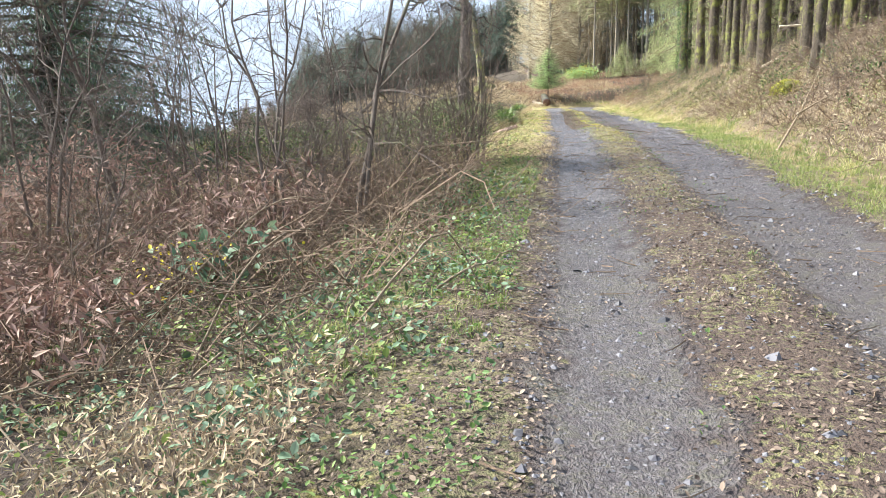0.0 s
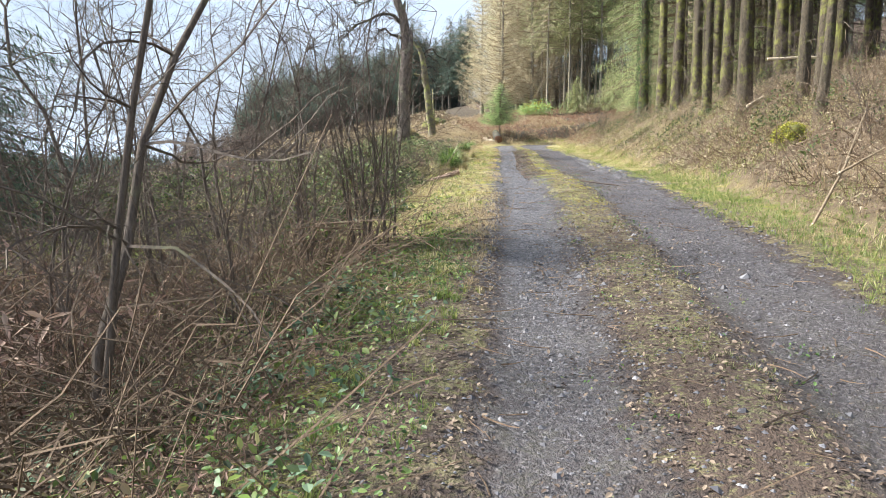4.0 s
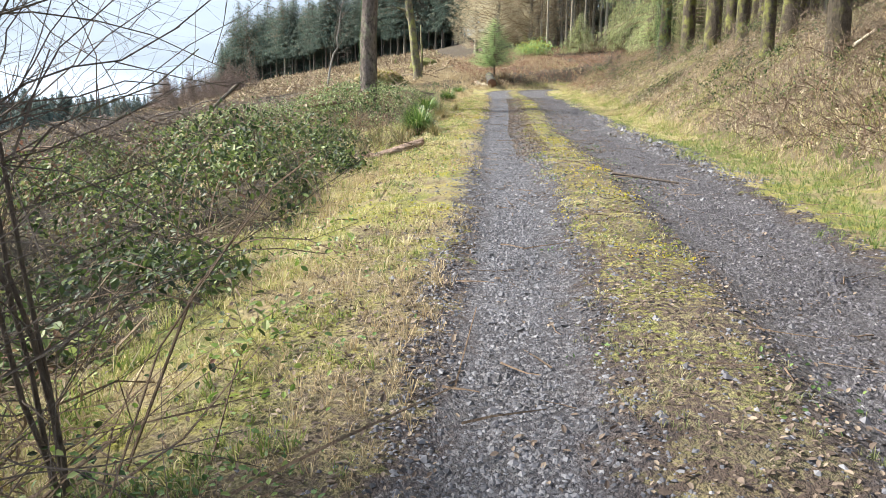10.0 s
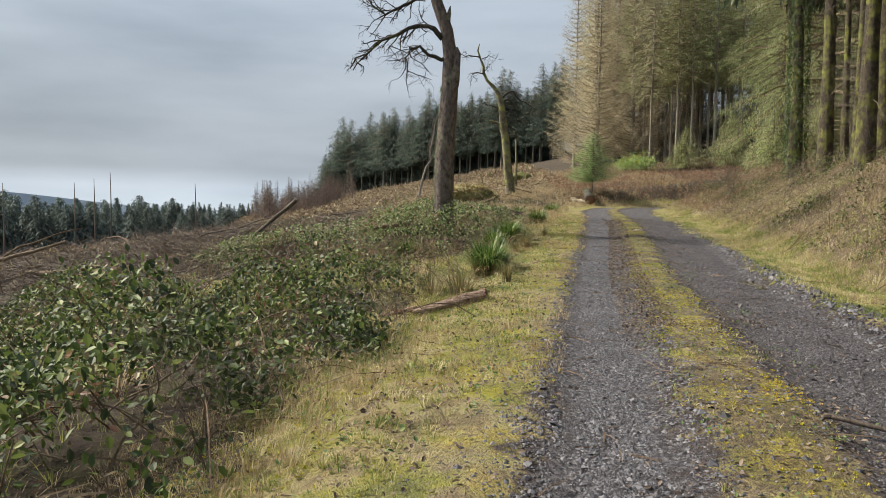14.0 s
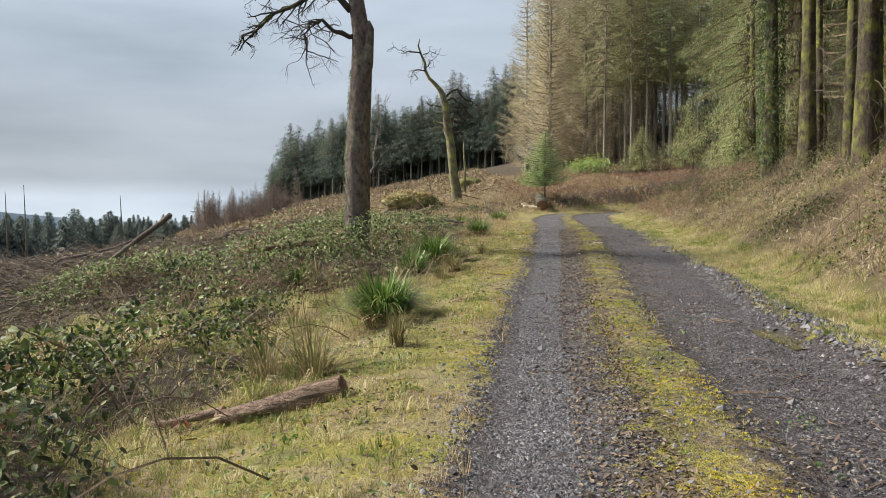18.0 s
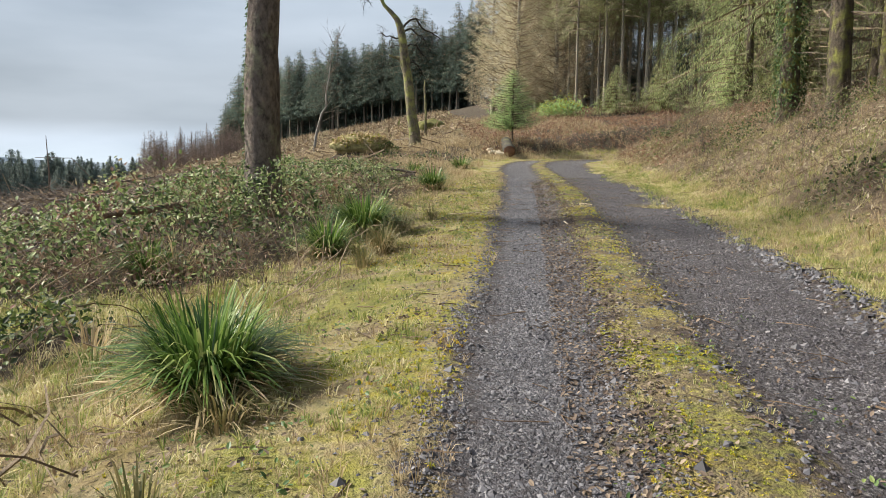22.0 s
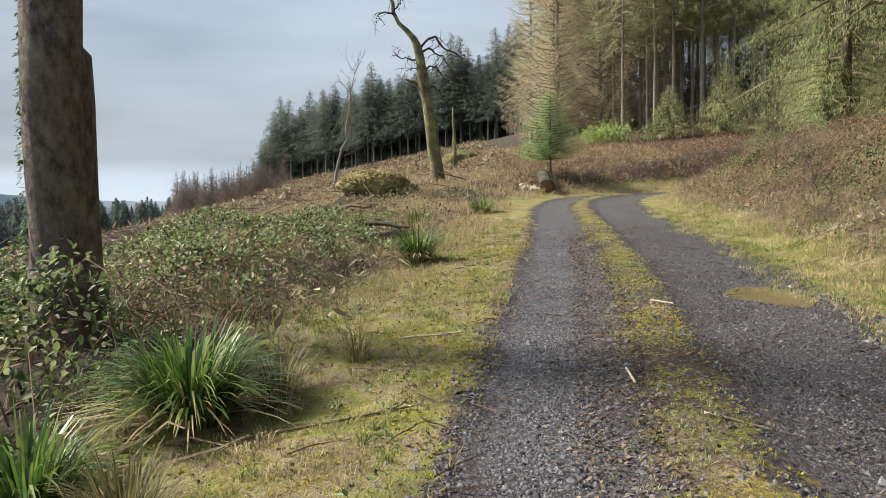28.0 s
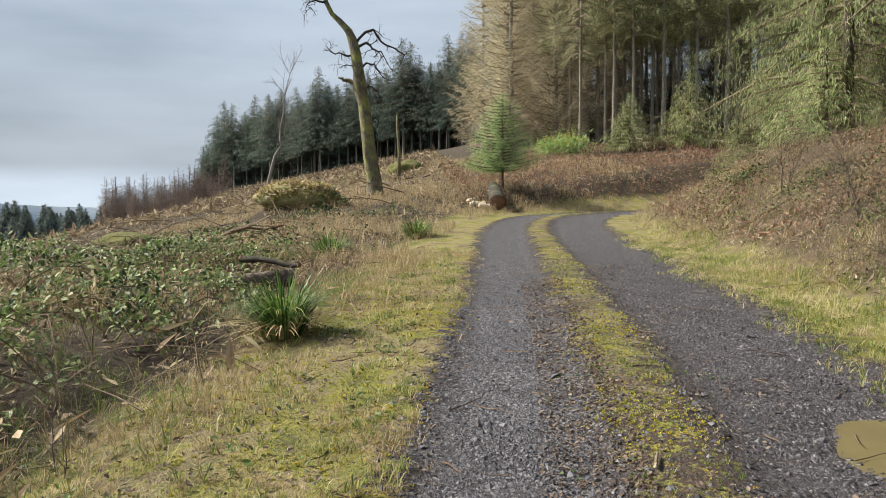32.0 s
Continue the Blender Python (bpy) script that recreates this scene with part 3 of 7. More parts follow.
# ---- ground ----
def ground_mat():
    m, n, l, bsdf = mat_begin("forest_ground")
    tc = n.new("ShaderNodeTexCoord")
    P = tc.outputs["Object"]

    def attr(name):
        a = n.new("ShaderNodeAttribute")
        a.attribute_name = name
        return a.outputs["Fac"]

    n1 = noise_node(n, l, P, 0.9, 4)
    n2 = noise_node(n, l, P, 4.5, 5, 0.65)
    n3 = noise_node(n, l, P, 30, 4, 0.7)
    n4 = noise_node(n, l, P, 110, 2, 0.6)
    # gravel
    vor = n.new("ShaderNodeTexVoronoi")
    vor.inputs["Scale"].default_value = 58
    l.new(P, vor.inputs["Vector"])
    vor2 = n.new("ShaderNodeTexVoronoi")
    vor2.inputs["Scale"].default_value = 95
    l.new(P, vor2.inputs["Vector"])
    grey = n.new("ShaderNodeSeparateColor")
    l.new(vor.outputs["Color"], grey.inputs[0])
    g = ramp_node(n, [(0.0, (0.030, 0.028, 0.034)), (0.5, (0.085, 0.081, 0.096)), (0.85, (0.18, 0.176, 0.198)), (1.0, (0.34, 0.33, 0.34))])
    l.new(grey.outputs[0], g.inputs[0])
    edge = math_node(n, l, "MULTIPLY", vor.outputs["Distance"], 26, True)
    gcol = mix_node(n, l, math_node(n, l, "MULTIPLY", math_node(n, l, "MULTIPLY", n2, n2), 0.8), g.outputs[0], (0.062, 0.05, 0.052))
    # turf: moss, straw, soil; dark soil also stands for shade between blades
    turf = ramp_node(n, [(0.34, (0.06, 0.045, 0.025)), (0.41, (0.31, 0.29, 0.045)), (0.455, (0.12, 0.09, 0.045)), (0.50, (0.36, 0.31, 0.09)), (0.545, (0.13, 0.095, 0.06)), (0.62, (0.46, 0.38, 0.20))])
    tf = math_node(n, l, "ADD", math_node(n, l, "MULTIPLY", n3, 0.4), math_node(n, l, "ADD", math_node(n, l, "MULTIPLY", n2, 0.35), math_node(n, l, "MULTIPLY", n1, 0.25)))
    l.new(tf, turf.inputs[0])
    n5 = noise_node(n, l, P, 2.6, 3, 0.6)
    tint = ramp_node(n, [(0.36, (0.10, 0.065, 0.042)), (0.44, (0.17, 0.22, 0.04)), (0.52, (0.34, 0.30, 0.10)), (0.60, (0.40, 0.33, 0.04)), (0.68, (0.13, 0.09, 0.06))])
    l.new(n5, tint.inputs[0])
    turf_col = mix_node(n, l, 0.5, turf.outputs[0], tint.outputs[0])
    n6 = noise_node(n, l, P, 1.35, 4, 0.62)
    sward = ramp_node(n, [(0.38, (0.17, 0.20, 0.05)), (0.46, (0.36, 0.36, 0.06)), (0.52, (0.48, 0.40, 0.24)), (0.58, (0.34, 0.25, 0.16)), (0.66, (0.14, 0.10, 0.065))])
    l.new(n6, sward.inputs[0])
    turf_col = mix_node(n, l, 0.55, turf_col, sward.outputs[0])
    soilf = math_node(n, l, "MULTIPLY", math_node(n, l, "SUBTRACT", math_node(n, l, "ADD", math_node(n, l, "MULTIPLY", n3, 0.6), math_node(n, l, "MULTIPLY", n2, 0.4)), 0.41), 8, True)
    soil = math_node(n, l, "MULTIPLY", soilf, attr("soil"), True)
    n7 = noise_node(n, l, P, 2.3, 4, 0.6)
    moss_f = math_node(n, l, "MULTIPLY", math_node(n, l, "MULTIPLY", math_node(n, l, "SUBTRACT", n7, 0.5), 9, True), attr("mossy"))
    moss_c = ramp_node(n, [(0.4, (0.36, 0.38, 0.03)), (0.55, (0.46, 0.40, 0.03)), (0.68, (0.44, 0.27, 0.03))])
    l.new(n1, moss_c.inputs[0])
    turf_col = mix_node(n, l, moss_f, turf_col, moss_c.outputs[0])
    turf_col = mix_node(n, l, math_node(n, l, "MULTIPLY", attr("trodden"), 0.75), turf_col, (0.16, 0.15, 0.088))
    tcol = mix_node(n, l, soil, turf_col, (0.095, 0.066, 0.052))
    # rough clearing, bank, forest floor; debris kept dark for shade under brambles
    debris = ramp_node(n, [(0.3, (0.022, 0.015, 0.012)), (0.48, (0.062, 0.042, 0.032)), (0.58, (0.085, 0.075, 0.032)), (0.78, (0.24, 0.18, 0.125))])
    l.new(math_node(n, l, "ADD", math_node(n, l, "MULTIPLY", n2, 0.55), math_node(n, l, "MULTIPLY", n3, 0.45)), debris.inputs[0])
    bank = ramp_node(n, [(0.3, (0.045, 0.03, 0.02)), (0.48, (0.13, 0.092, 0.06)), (0.75, (0.36, 0.28, 0.18))])
    l.new(math_node(n, l, "ADD", math_node(n, l, "MULTIPLY", n2, 0.55), math_node(n, l, "MULTIPLY", n3, 0.45)), bank.inputs[0])
    floor_c = ramp_node(n, [(0.3, (0.035, 0.022, 0.014)), (0.7, (0.12, 0.075, 0.045))])
    l.new(n3, floor_c.inputs[0])

    def zone(name, wob, sharp):
        v = math_node(n, l, "ADD", attr(name), math_node(n, l, "MULTIPLY", math_node(n, l, "SUBTRACT", n2, 0.5), wob))
        return math_node(n, l, "ADD", math_node(n, l, "MULTIPLY", v, sharp), 0.5, True)

    col = mix_node(n, l, zone("left_side", 1.4, 2.5), tcol, debris.outputs[0])
    col = mix_node(n, l, zone("right_side", 1.2, 2.0), col, bank.outputs[0])
    col = mix_node(n, l, zone("wood_side", 1.5, 1.0), col, floor_c.outputs[0])
    col = mix_node(n, l, zone("field", 0.5, 0.05), col, (0.055, 0.072, 0.045))
    ring = math_node(n, l, "ADD", attr("rut"), math_node(n, l, "MULTIPLY", math_node(n, l, "SUBTRACT", n2, 0.42), 0.9))
    ring = math_node(n, l, "MULTIPLY", math_node(n, l, "ADD", ring, 0.09), 9.0, True)
    earth = ramp_node(n, [(0.35, (0.035, 0.024, 0.022)), (0.6, (0.085, 0.06, 0.052)), (0.75, (0.16, 0.12, 0.10))])
    l.new(n3, earth.inputs[0])
    col = mix_node(n, l, ring, col, earth.outputs[0])
    ruts = zone("rut", 0.75, 5.0)
    earthy = ramp_node(n, [(0.35, (0.05, 0.042, 0.045)), (0.5, (0.11, 0.094, 0.094)), (0.62, (0.125, 0.115, 0.075)), (0.75, (0.22, 0.20, 0.20))])
    l.new(math_node(n, l, "ADD", math_node(n, l, "MULTIPLY", n2, 0.5), math_node(n, l, "MULTIPLY", n3, 0.5)), earthy.inputs[0])
    gcol = mix_node(n, l, math_node(n, l, "MULTIPLY", attr("wet"), 0.32), gcol, (0.062, 0.048, 0.044))
    gcol = mix_node(n, l, math_node(n, l, "MULTIPLY", attr("earthy"), 0.72), gcol, earthy.outputs[0])
    col = mix_node(n, l, ruts, col, gcol)
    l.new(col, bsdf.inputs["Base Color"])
    rr = n.new("ShaderNodeMapRange")
    rr.inputs[3].default_value, rr.inputs[4].default_value = 0.95, 0.62
    l.new(ruts, rr.inputs[0])
    l.new(rr.outputs[0], bsdf.inputs["Roughness"])
    h1 = math_node(n, l, "MULTIPLY", edge, ruts)
    h = math_node(n, l, "ADD", math_node(n, l, "MULTIPLY", h1, 0.5), math_node(n, l, "ADD", math_node(n, l, "MULTIPLY", n3, 1.2), math_node(n, l, "MULTIPLY", n4, 0.5)))
    bp = n.new("ShaderNodeBump")
    bp.inputs["Strength"].default_value = 1.0
    bp.inputs["Distance"].default_value = 0.045
    l.new(h, bp.inputs["Height"])
    l.new(bp.outputs[0], bsdf.inputs["Normal"])
    return m


def spread(lo, hi, step, far, grow=1.18):
    core = list(np.arange(lo, hi + step / 2, step))
    up, down, d = [], [], step
    a, b = core[0], core[-1]
    while b < far or a > -far:
        d *= grow
        if b < far:
            b += d
            up.append(b)
        if a > -far:
            a -= d
            down.append(a)
    return np.array(down[::-1] + core + up)


gx, gy = spread(-5, 13, 0.125, 1700), spread(-1, 63, 0.14, 1900)
GX, GY = np.meshgrid(gx, gy, indexing="ij")
gz, gu, gt, gd = land(GX.ravel(), GY.ravel(), True)
nx, ny = GX.shape
ii, jj = np.meshgrid(np.arange(nx - 1), np.arange(ny - 1), indexing="ij")
quads = np.stack([ii * ny + jj, (ii + 1) * ny + jj, (ii + 1) * ny + jj + 1, ii * ny + jj + 1], -1).reshape(-1, 4)
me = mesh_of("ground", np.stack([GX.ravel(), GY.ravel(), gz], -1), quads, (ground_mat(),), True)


def ground_attr(name, values):
    a = me.attributes.new(name, "FLOAT", "POINT")
    a.data.foreach_set("value", np.asarray(values, np.float32))


hill = step01(GY.ravel(), 62, 70)
ground_attr("rut", np.clip(gd, -1, 1) - 2 * hill)
ground_attr("wet", step01(gu, 0.0, 0.4) * (1 - step01(gu, 1.5, 1.9)) * np.interp(gt, [5, 12, 27, 33, 42, 48], [0.25, 0.6, 0.6, 1, 1, 0.3]))
ground_attr("earthy", 1 - step01(gt, 8, 14) * 0.75 - step01(gt, 14, 19) * 0.25)
ground_attr("mossy", 0.7 * step01(gt, 15, 21) * np.clip(np.exp(-(gu / 0.45) ** 2) + 0.8 * np.exp(-((gu + 1.5) / 0.4) ** 2), 0, 1))
ground_attr("trodden", (1 - step01(gt, 12, 19)) * (1 - step01(np.abs(gu), 1.3, 2.2)))
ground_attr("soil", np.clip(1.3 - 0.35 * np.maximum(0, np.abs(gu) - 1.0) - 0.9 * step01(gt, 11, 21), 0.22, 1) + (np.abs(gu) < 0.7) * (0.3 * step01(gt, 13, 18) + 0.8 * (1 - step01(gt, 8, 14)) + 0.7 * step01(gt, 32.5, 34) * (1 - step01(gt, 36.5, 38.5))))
# dark debris comes closer at y 5 to 12, painting the thicket's shade
left_edge = np.interp(gt, [0, 5, 12, 17, 24, 27, 30, 32, 45], [1.5, 1.6, 2.2, 3.2, 3.4, 5.5, 5.5, 3.4, 2.8])
# dark debris follows the brambles to paint in shade beneath their leaves
thick = np.where(gu < 0, bramble_height(GX.ravel(), GY.ravel(), gu), 0)
ground_attr("left_side", np.maximum(np.clip(-gu - left_edge, -3, 3), np.clip((thick - 0.13) * 9, -3, 1.5)) * (1 - hill) + hill * 3)
ground_attr("right_side", np.clip(gu - np.interp(gt, [10, 26, 34], [2.3, 2.35, 2.7]), -3, 3) * (1 - hill) - 3 * hill)
ground_attr("wood_side", np.where(GY.ravel() < 63, np.clip(gu - 6.6, -5, 5), np.clip(GX.ravel() - 12 - (GY.ravel() < 80) * 8, -5, 5)))
ground_attr("field", np.clip(np.hypot(GX.ravel(), GY.ravel() - 40) - 230, -100, 100))
tagged(new("ground", me), "gravel forest track with mossy middle strip and rough verges", "ground", kind="structure")

# ---- far ridges ----
def ridge(name, dist, a0, a1, height, base_z, seed, mat, label):
    a = np.radians(np.linspace(a0, a1, 90))
    t = np.linspace(0, 1, 90)
    top = base_z + height * (0.55 + 0.25 * np.sin(5 * t + seed) + 0.13 * np.sin(13 * t + 2 * seed) + 0.05 * np.sin(31 * t + seed)) * np.clip(np.minimum(t, 1 - t) * 8, 0, 1)
    x, y = np.sin(a) * dist, np.cos(a) * dist
    rows = [(1.0, base_z - 40), (1.02, None), (1.35, base_z - 40)]
    V = [np.stack([x * k, y * k, top if z is None else np.full(90, float(z))], -1) for k, z in rows]
    j = np.arange(89)
    F = np.concatenate([np.stack([r * 90 + j, r * 90 + j + 1, (r + 1) * 90 + j + 1, (r + 1) * 90 + j], -1) for r in range(2)])
    tagged(new(name, mesh_of(name, np.concatenate(V), F, (mat,), True)), label, "hills", kind="structure")


# distance haze is put into the hills' pale blue-grey colour
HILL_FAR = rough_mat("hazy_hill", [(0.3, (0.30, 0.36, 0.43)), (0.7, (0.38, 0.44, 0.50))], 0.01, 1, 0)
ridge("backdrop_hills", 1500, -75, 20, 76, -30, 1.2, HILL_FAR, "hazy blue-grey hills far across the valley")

# ---- trees ----
DARK_BARK = bark_mat("shaded_bark", (0.05, 0.042, 0.036), (0.24, 0.205, 0.17), None, 0, 5)
POLE_BARK = bark_mat("pale_pole_bark", (0.10, 0.085, 0.065), (0.52, 0.46, 0.37), (0.30, 0.30, 0.17), 0.2, 5, 0.5)

def wobble_line(rng, p0, p1, n, amount):
    t = np.linspace(0, 1, n)[:, None]
    L = np.linalg.norm(np.subtract(p1, p0))
    w = np.cumsum(rng.standard_normal((n, 3)), 0) * amount * L / n
    w -= w[0] + (w[-1] - w[0]) * t
    return np.asarray(p0) * (1 - t) + np.asarray(p1) * t + w


def branch_out(heap, rng, p, d, length, r, depth, spread_a=0.7, droop=0.0, kids=4, sides=4, crook=0.25, tips=None):
    """A limb that wanders and divides; tips gathers the ends."""
    n = 7 if depth > 1 else 5
    pts, q, dd = [p], np.array(p, float), np.array(d, float)
    for _ in range(n - 1):
        dd = dd + rng.standard_normal(3) * crook * 0.62 + np.array([0, 0, -droop * 0.7])
        dd /= np.linalg.norm(dd)
        q = q + dd * length / (n - 1)
        pts.append(q.copy())
    add_tube(heap, pts, np.linspace(r, r * (0.45 if depth else 0.3), n), sides if depth else 3, False)
    if depth == 0:
        if tips is not None:
            tips.append(pts[-1])
        return
    for k in range(kids):
        t = rng.uniform(0.25, 1.0) * (n - 1)
        i = min(int(t), n - 2)
        s = pts[i] + (pts[i + 1] - pts[i]) * (t - i)
        side = rng.standard_normal(3)
        nd = dd + side * spread_a
        nd /= np.linalg.norm(nd)
        branch_out(heap, rng, s, nd, length * rng.uniform(0.4, 0.7), r * 0.45, depth - 1, spread_a, droop, kids, sides, crook, tips)


def needle_crown(rng, h0, h1, reach, whorls, per, leaflets, leaf_len, droop=0.35, top_pow=0.85, sag=0.6, width=0.25, start_r=0.15, gap=0.0, rough=0.35):
    """Drooping sprays round a stem from height h0 to h1."""
    P, yaw, tilt, sc = [], [], [], []
    limbs = Heap()
    for h in np.linspace(h0, h1, whorls):
        f = (h1 - h) / (h1 - h0)
        for a in rng.uniform(0, 2 * np.pi) + np.arange(per) * 2 * np.pi / per + rng.normal(0, 0.25, per):
            if rng.random() < gap:
                continue
            L = (reach * f ** top_pow + 0.12) * rng.uniform(1 - rough, 1 + rough * 0.6)
            ks = np.sort(rng.uniform(start_r, 1, max(3, int(leaflets * L / reach) + 2)))
            dirv = np.array([np.cos(a), np.sin(a)])
            dz = -droop * L * ks ** 1.5 + 0.12 * L * ks
            pts = np.concatenate([dirv * (ks * L)[:, None], (h + dz)[:, None]], 1)
            P.append(pts + rng.normal(0, 0.04 * reach, pts.shape))
            s = rng.choice([-1, 1], len(ks))
            yaw.append(a - np.pi / 2 + s * rng.uniform(0.1, 1.2, len(ks)))
            tilt.append(-rng.uniform(0.1, sag * 2, len(ks)))
            sc.append(leaf_len * rng.uniform(0.6, 1.3, len(ks)) * (0.5 + 0.5 * f))
            if L > 0.5:
                add_tube(limbs, [(0, 0, h), (*(dirv * L * 0.5), h + dz[len(dz) // 2] * 0.5), (*(dirv * L * 0.95), h - droop * L + 0.12 * L)], [0.035 * L ** 0.5, 0.02 * L ** 0.5, 0.006], 3, False)
    P, yaw, tilt, sc = np.concatenate(P), np.concatenate(yaw), np.concatenate(tilt), np.concatenate(sc)
    S = np.stack([sc * width * 4, sc, sc], -1)
    V, F = scatter(FROND_T, FROND_F, P, yaw, tilt, S)
    return V, F, limbs


def stem(rng, h, r0, r1, lean=0.0, flare=1.35, n=9):
    t = np.linspace(0, 1, n)
    x = np.cumsum(rng.normal(0, 0.012 * h / n, n)) + lean * h * t
    y = np.cumsum(rng.normal(0, 0.012 * h / n, n))
    x, y = x - x[0], y - y[0]
    r = r0 + (r1 - r0) * t
    r[0] *= flare
    return np.stack([x, y, h * t - 0.25 * (t == 0)], -1), r


def make_conifer(name, label, seed, h, r0, crown0, reach, whorls, per, leaflets, leaf_len, bark, needles, group, dead=0, dead_h=(1, 8), dead_len=1.6, **kw):
    rng = np.random.default_rng(seed)
    tree = base(name, 0, 0, 0, label, "tree", group)
    pts, rad = stem(rng, h, r0, 0.02)
    hp = Heap()
    add_tube(hp, pts, rad, 9, False, 0.03, rng)
    part("trunk", hp.mesh("trunk", bark, True), tree)
    V, F, limbs = needle_crown(rng, crown0, h, reach, whorls, per, leaflets, leaf_len, **kw)
    part("crown", mesh_of("crown", V, F, (needles,)), tree, kind="stuff")
    if limbs.n:
        part("branch_wood", limbs.mesh("branch_wood", DRY_TWIG if bark is POLE_BARK or needles is HEMLOCK_NEEDLE else TWIG_BARK), tree, kind="stuff")
    if dead:
        hd = Heap()
        for _ in range(dead):
            z = rng.uniform(*dead_h)
            a = rng.uniform(0, 2 * np.pi)
            L = dead_len * rng.uniform(0.3, 1.2)
            d = np.array([np.cos(a), np.sin(a), rng.uniform(-0.45, 0.1)])
            branch_out(hd, rng, np.array([0, 0, z]) + d * r0 * 0.6, d, L, 0.010, 1, 0.6, 0.12, 4, 3, 0.28)
        part("dead_branch_wood", hd.mesh("dead_branch_wood", TWIG_BARK if bark in (SPRUCE_BARK, MOSSY_BARK) else DRY_TWIG), tree, kind="stuff")
    return tree


def drop_at(tree, x, y, turn=0.0, scale=1.0, sink=0.1, first=False, wide=1.0):
    m = Matrix.LocRotScale((x, y, on_land(x, y) - sink), Euler((0, 0, turn)), None)
    if first:
        tree.matrix_basis = m @ Matrix.Diagonal((scale * wide, scale * wide, scale, 1))
        return tree
    c = copy_thing(tree, m)
    c.scale = (scale * wide, scale * wide, scale)
    return c


rt = np.random.default_rng(11)
# tall spruces of the plantation beside the track, bare below
tall = [make_conifer("spruce_tree", "tall spruce with bare moss-streaked trunk on the bank", 20 + k, 21 + k, 0.17 + 0.03 * k, 8.5, 3.3, 26, 7, 22, 0.6, SPRUCE_BARK, SPRUCE_NEEDLE, "plantation spruces", 60, (1.2, 9), 1.25) for k in range(3)]
mossy = make_conifer("spruce_tree", "tall spruce with trunk coated in yellow-green moss", 31, 21, 0.175, 9, 2.6, 24, 7, 9, 0.8, MOSSY_BARK, SPRUCE_NEEDLE, "plantation spruces", 50, (1.0, 9), 1.1)
placed = [(12.58, 39.6, 1, 1.2), (11.5, 35.0, 2, 1.1), (11.3, 32.7, 0, 1.05), (12.25, 37.0, 0, 0.95), (12.7, 34.4, 1, 0.95), (14.0, 32.6, 2, 0.9), (13.5, 38.2, 2, 1.0),
          (9.45, 25.3, 3, 1.15), (10.9, 29.6, 1, 1.0), (9.9, 28.5, 0, 0.85), (11.46, 28.2, 0, 0.7), (8.95, 21.9, 3, 0.8), (12.2, 26.2, 1, 1.0), (10.9, 24.6, 2, 0.8), (11.0, 21.2, 2, 1.0), (12.2, 18.2, 0, 1.0)]
used = [False] * 4
spots = []


def plant(k, x, y, s):
    src = (tall + [mossy])[k]
    drop_at(src, x, y, rt.uniform(0, 6.28), s, 0.1, not used[k], 0.76)
    used[k] = True
    spots.append((x, y))


for x, y, k, s in placed:
    plant(k, x, y, s)
for row in range(7):
    for col in range(26):
        x, y = 13.2 + row * 2.5 + rt.uniform(-0.8, 0.8), 2 + col * 2.2 + rt.uniform(-0.8, 0.8)
        u1, _ = lateral(x, y)
        if u1[0] < 7.2 or y > 57 or min(math.hypot(x - a, y - b) for a, b in spots) < 1.5 or (row > 4 and rt.random() < 0.35):
            continue
        plant(int(rt.integers(0, 3)), x, y, rt.uniform(0.75, 1.1))

# two slim mossy trunks at the bank's edge
def mossy_trunk(x, y, h, r, lean, label):
    rng = np.random.default_rng(int(x * 100))
    t = base("mossy_tree", x, y, on_land(x, y), label, "tree", "mossy slim trees")
    hp = Heap()
    pts, rad = stem(rng, h, r, r * 0.35, 0, 1.5, 14)
    pts[:, 0] += lean * (np.linspace(0, 1, 14) ** 0.5) * h * 0.12
    add_tube(hp, pts, rad, 9, False, 0.06, rng)
    part("trunk", hp.mesh("trunk", MOSSY_BARK, True), t)
    hb = Heap()
    for _ in range(26):
        z = rng.uniform(1.5, h)
        i = int(np.searchsorted(pts[:, 2], z)) - 1
        a = rng.uniform(0, 6.28)
        branch_out(hb, rng, pts[min(i + 1, 13)], np.array([np.cos(a), np.sin(a), 0.5]), rng.uniform(0.6, 1.6), 0.02, 1, 0.6, 0, 3, 3, 0.25)
    part("twig_crown", hb.mesh("twig_crown", TWIG_BARK), t, kind="stuff")


mossy_trunk(8.2, 20.0, 9, 0.085, 0.25, "slim leaning tree coated in bright green moss")
mossy_trunk(9.15, 21.7, 10, 0.10, 0.1, "slim upright tree coated in green moss")

# light green drooping conifers past the tall trunks
light = [make_conifer("hemlock_tree", "drooping light green conifer with low sweeping branches", 40 + k, 19 + 2 * k, 0.22, 2.4, 4.4 - 0.4 * k, 32, 7, 300, 0.155, SPRUCE_BARK, HEMLOCK_NEEDLE, "light green conifers", 26, (1, 9), 1.8, droop=0.42, sag=0.85, width=0.085, gap=0.3, top_pow=0.6) for k in range(2)]
for i, (x, y, k, s) in enumerate([(17.0, 49.5, 0, 1.0), (18.6, 56.0, 1, 1.05), (21.5, 52.0, 0, 1.1), (20.2, 46.0, 1, 0.9), (16.4, 53.2, 1, 0.75), (23.0, 47.0, 0, 1), (25, 57, 1, 1.1)]):
    drop_at(light[k], x, y, i * 1.3, s, 0.1, i < 2)

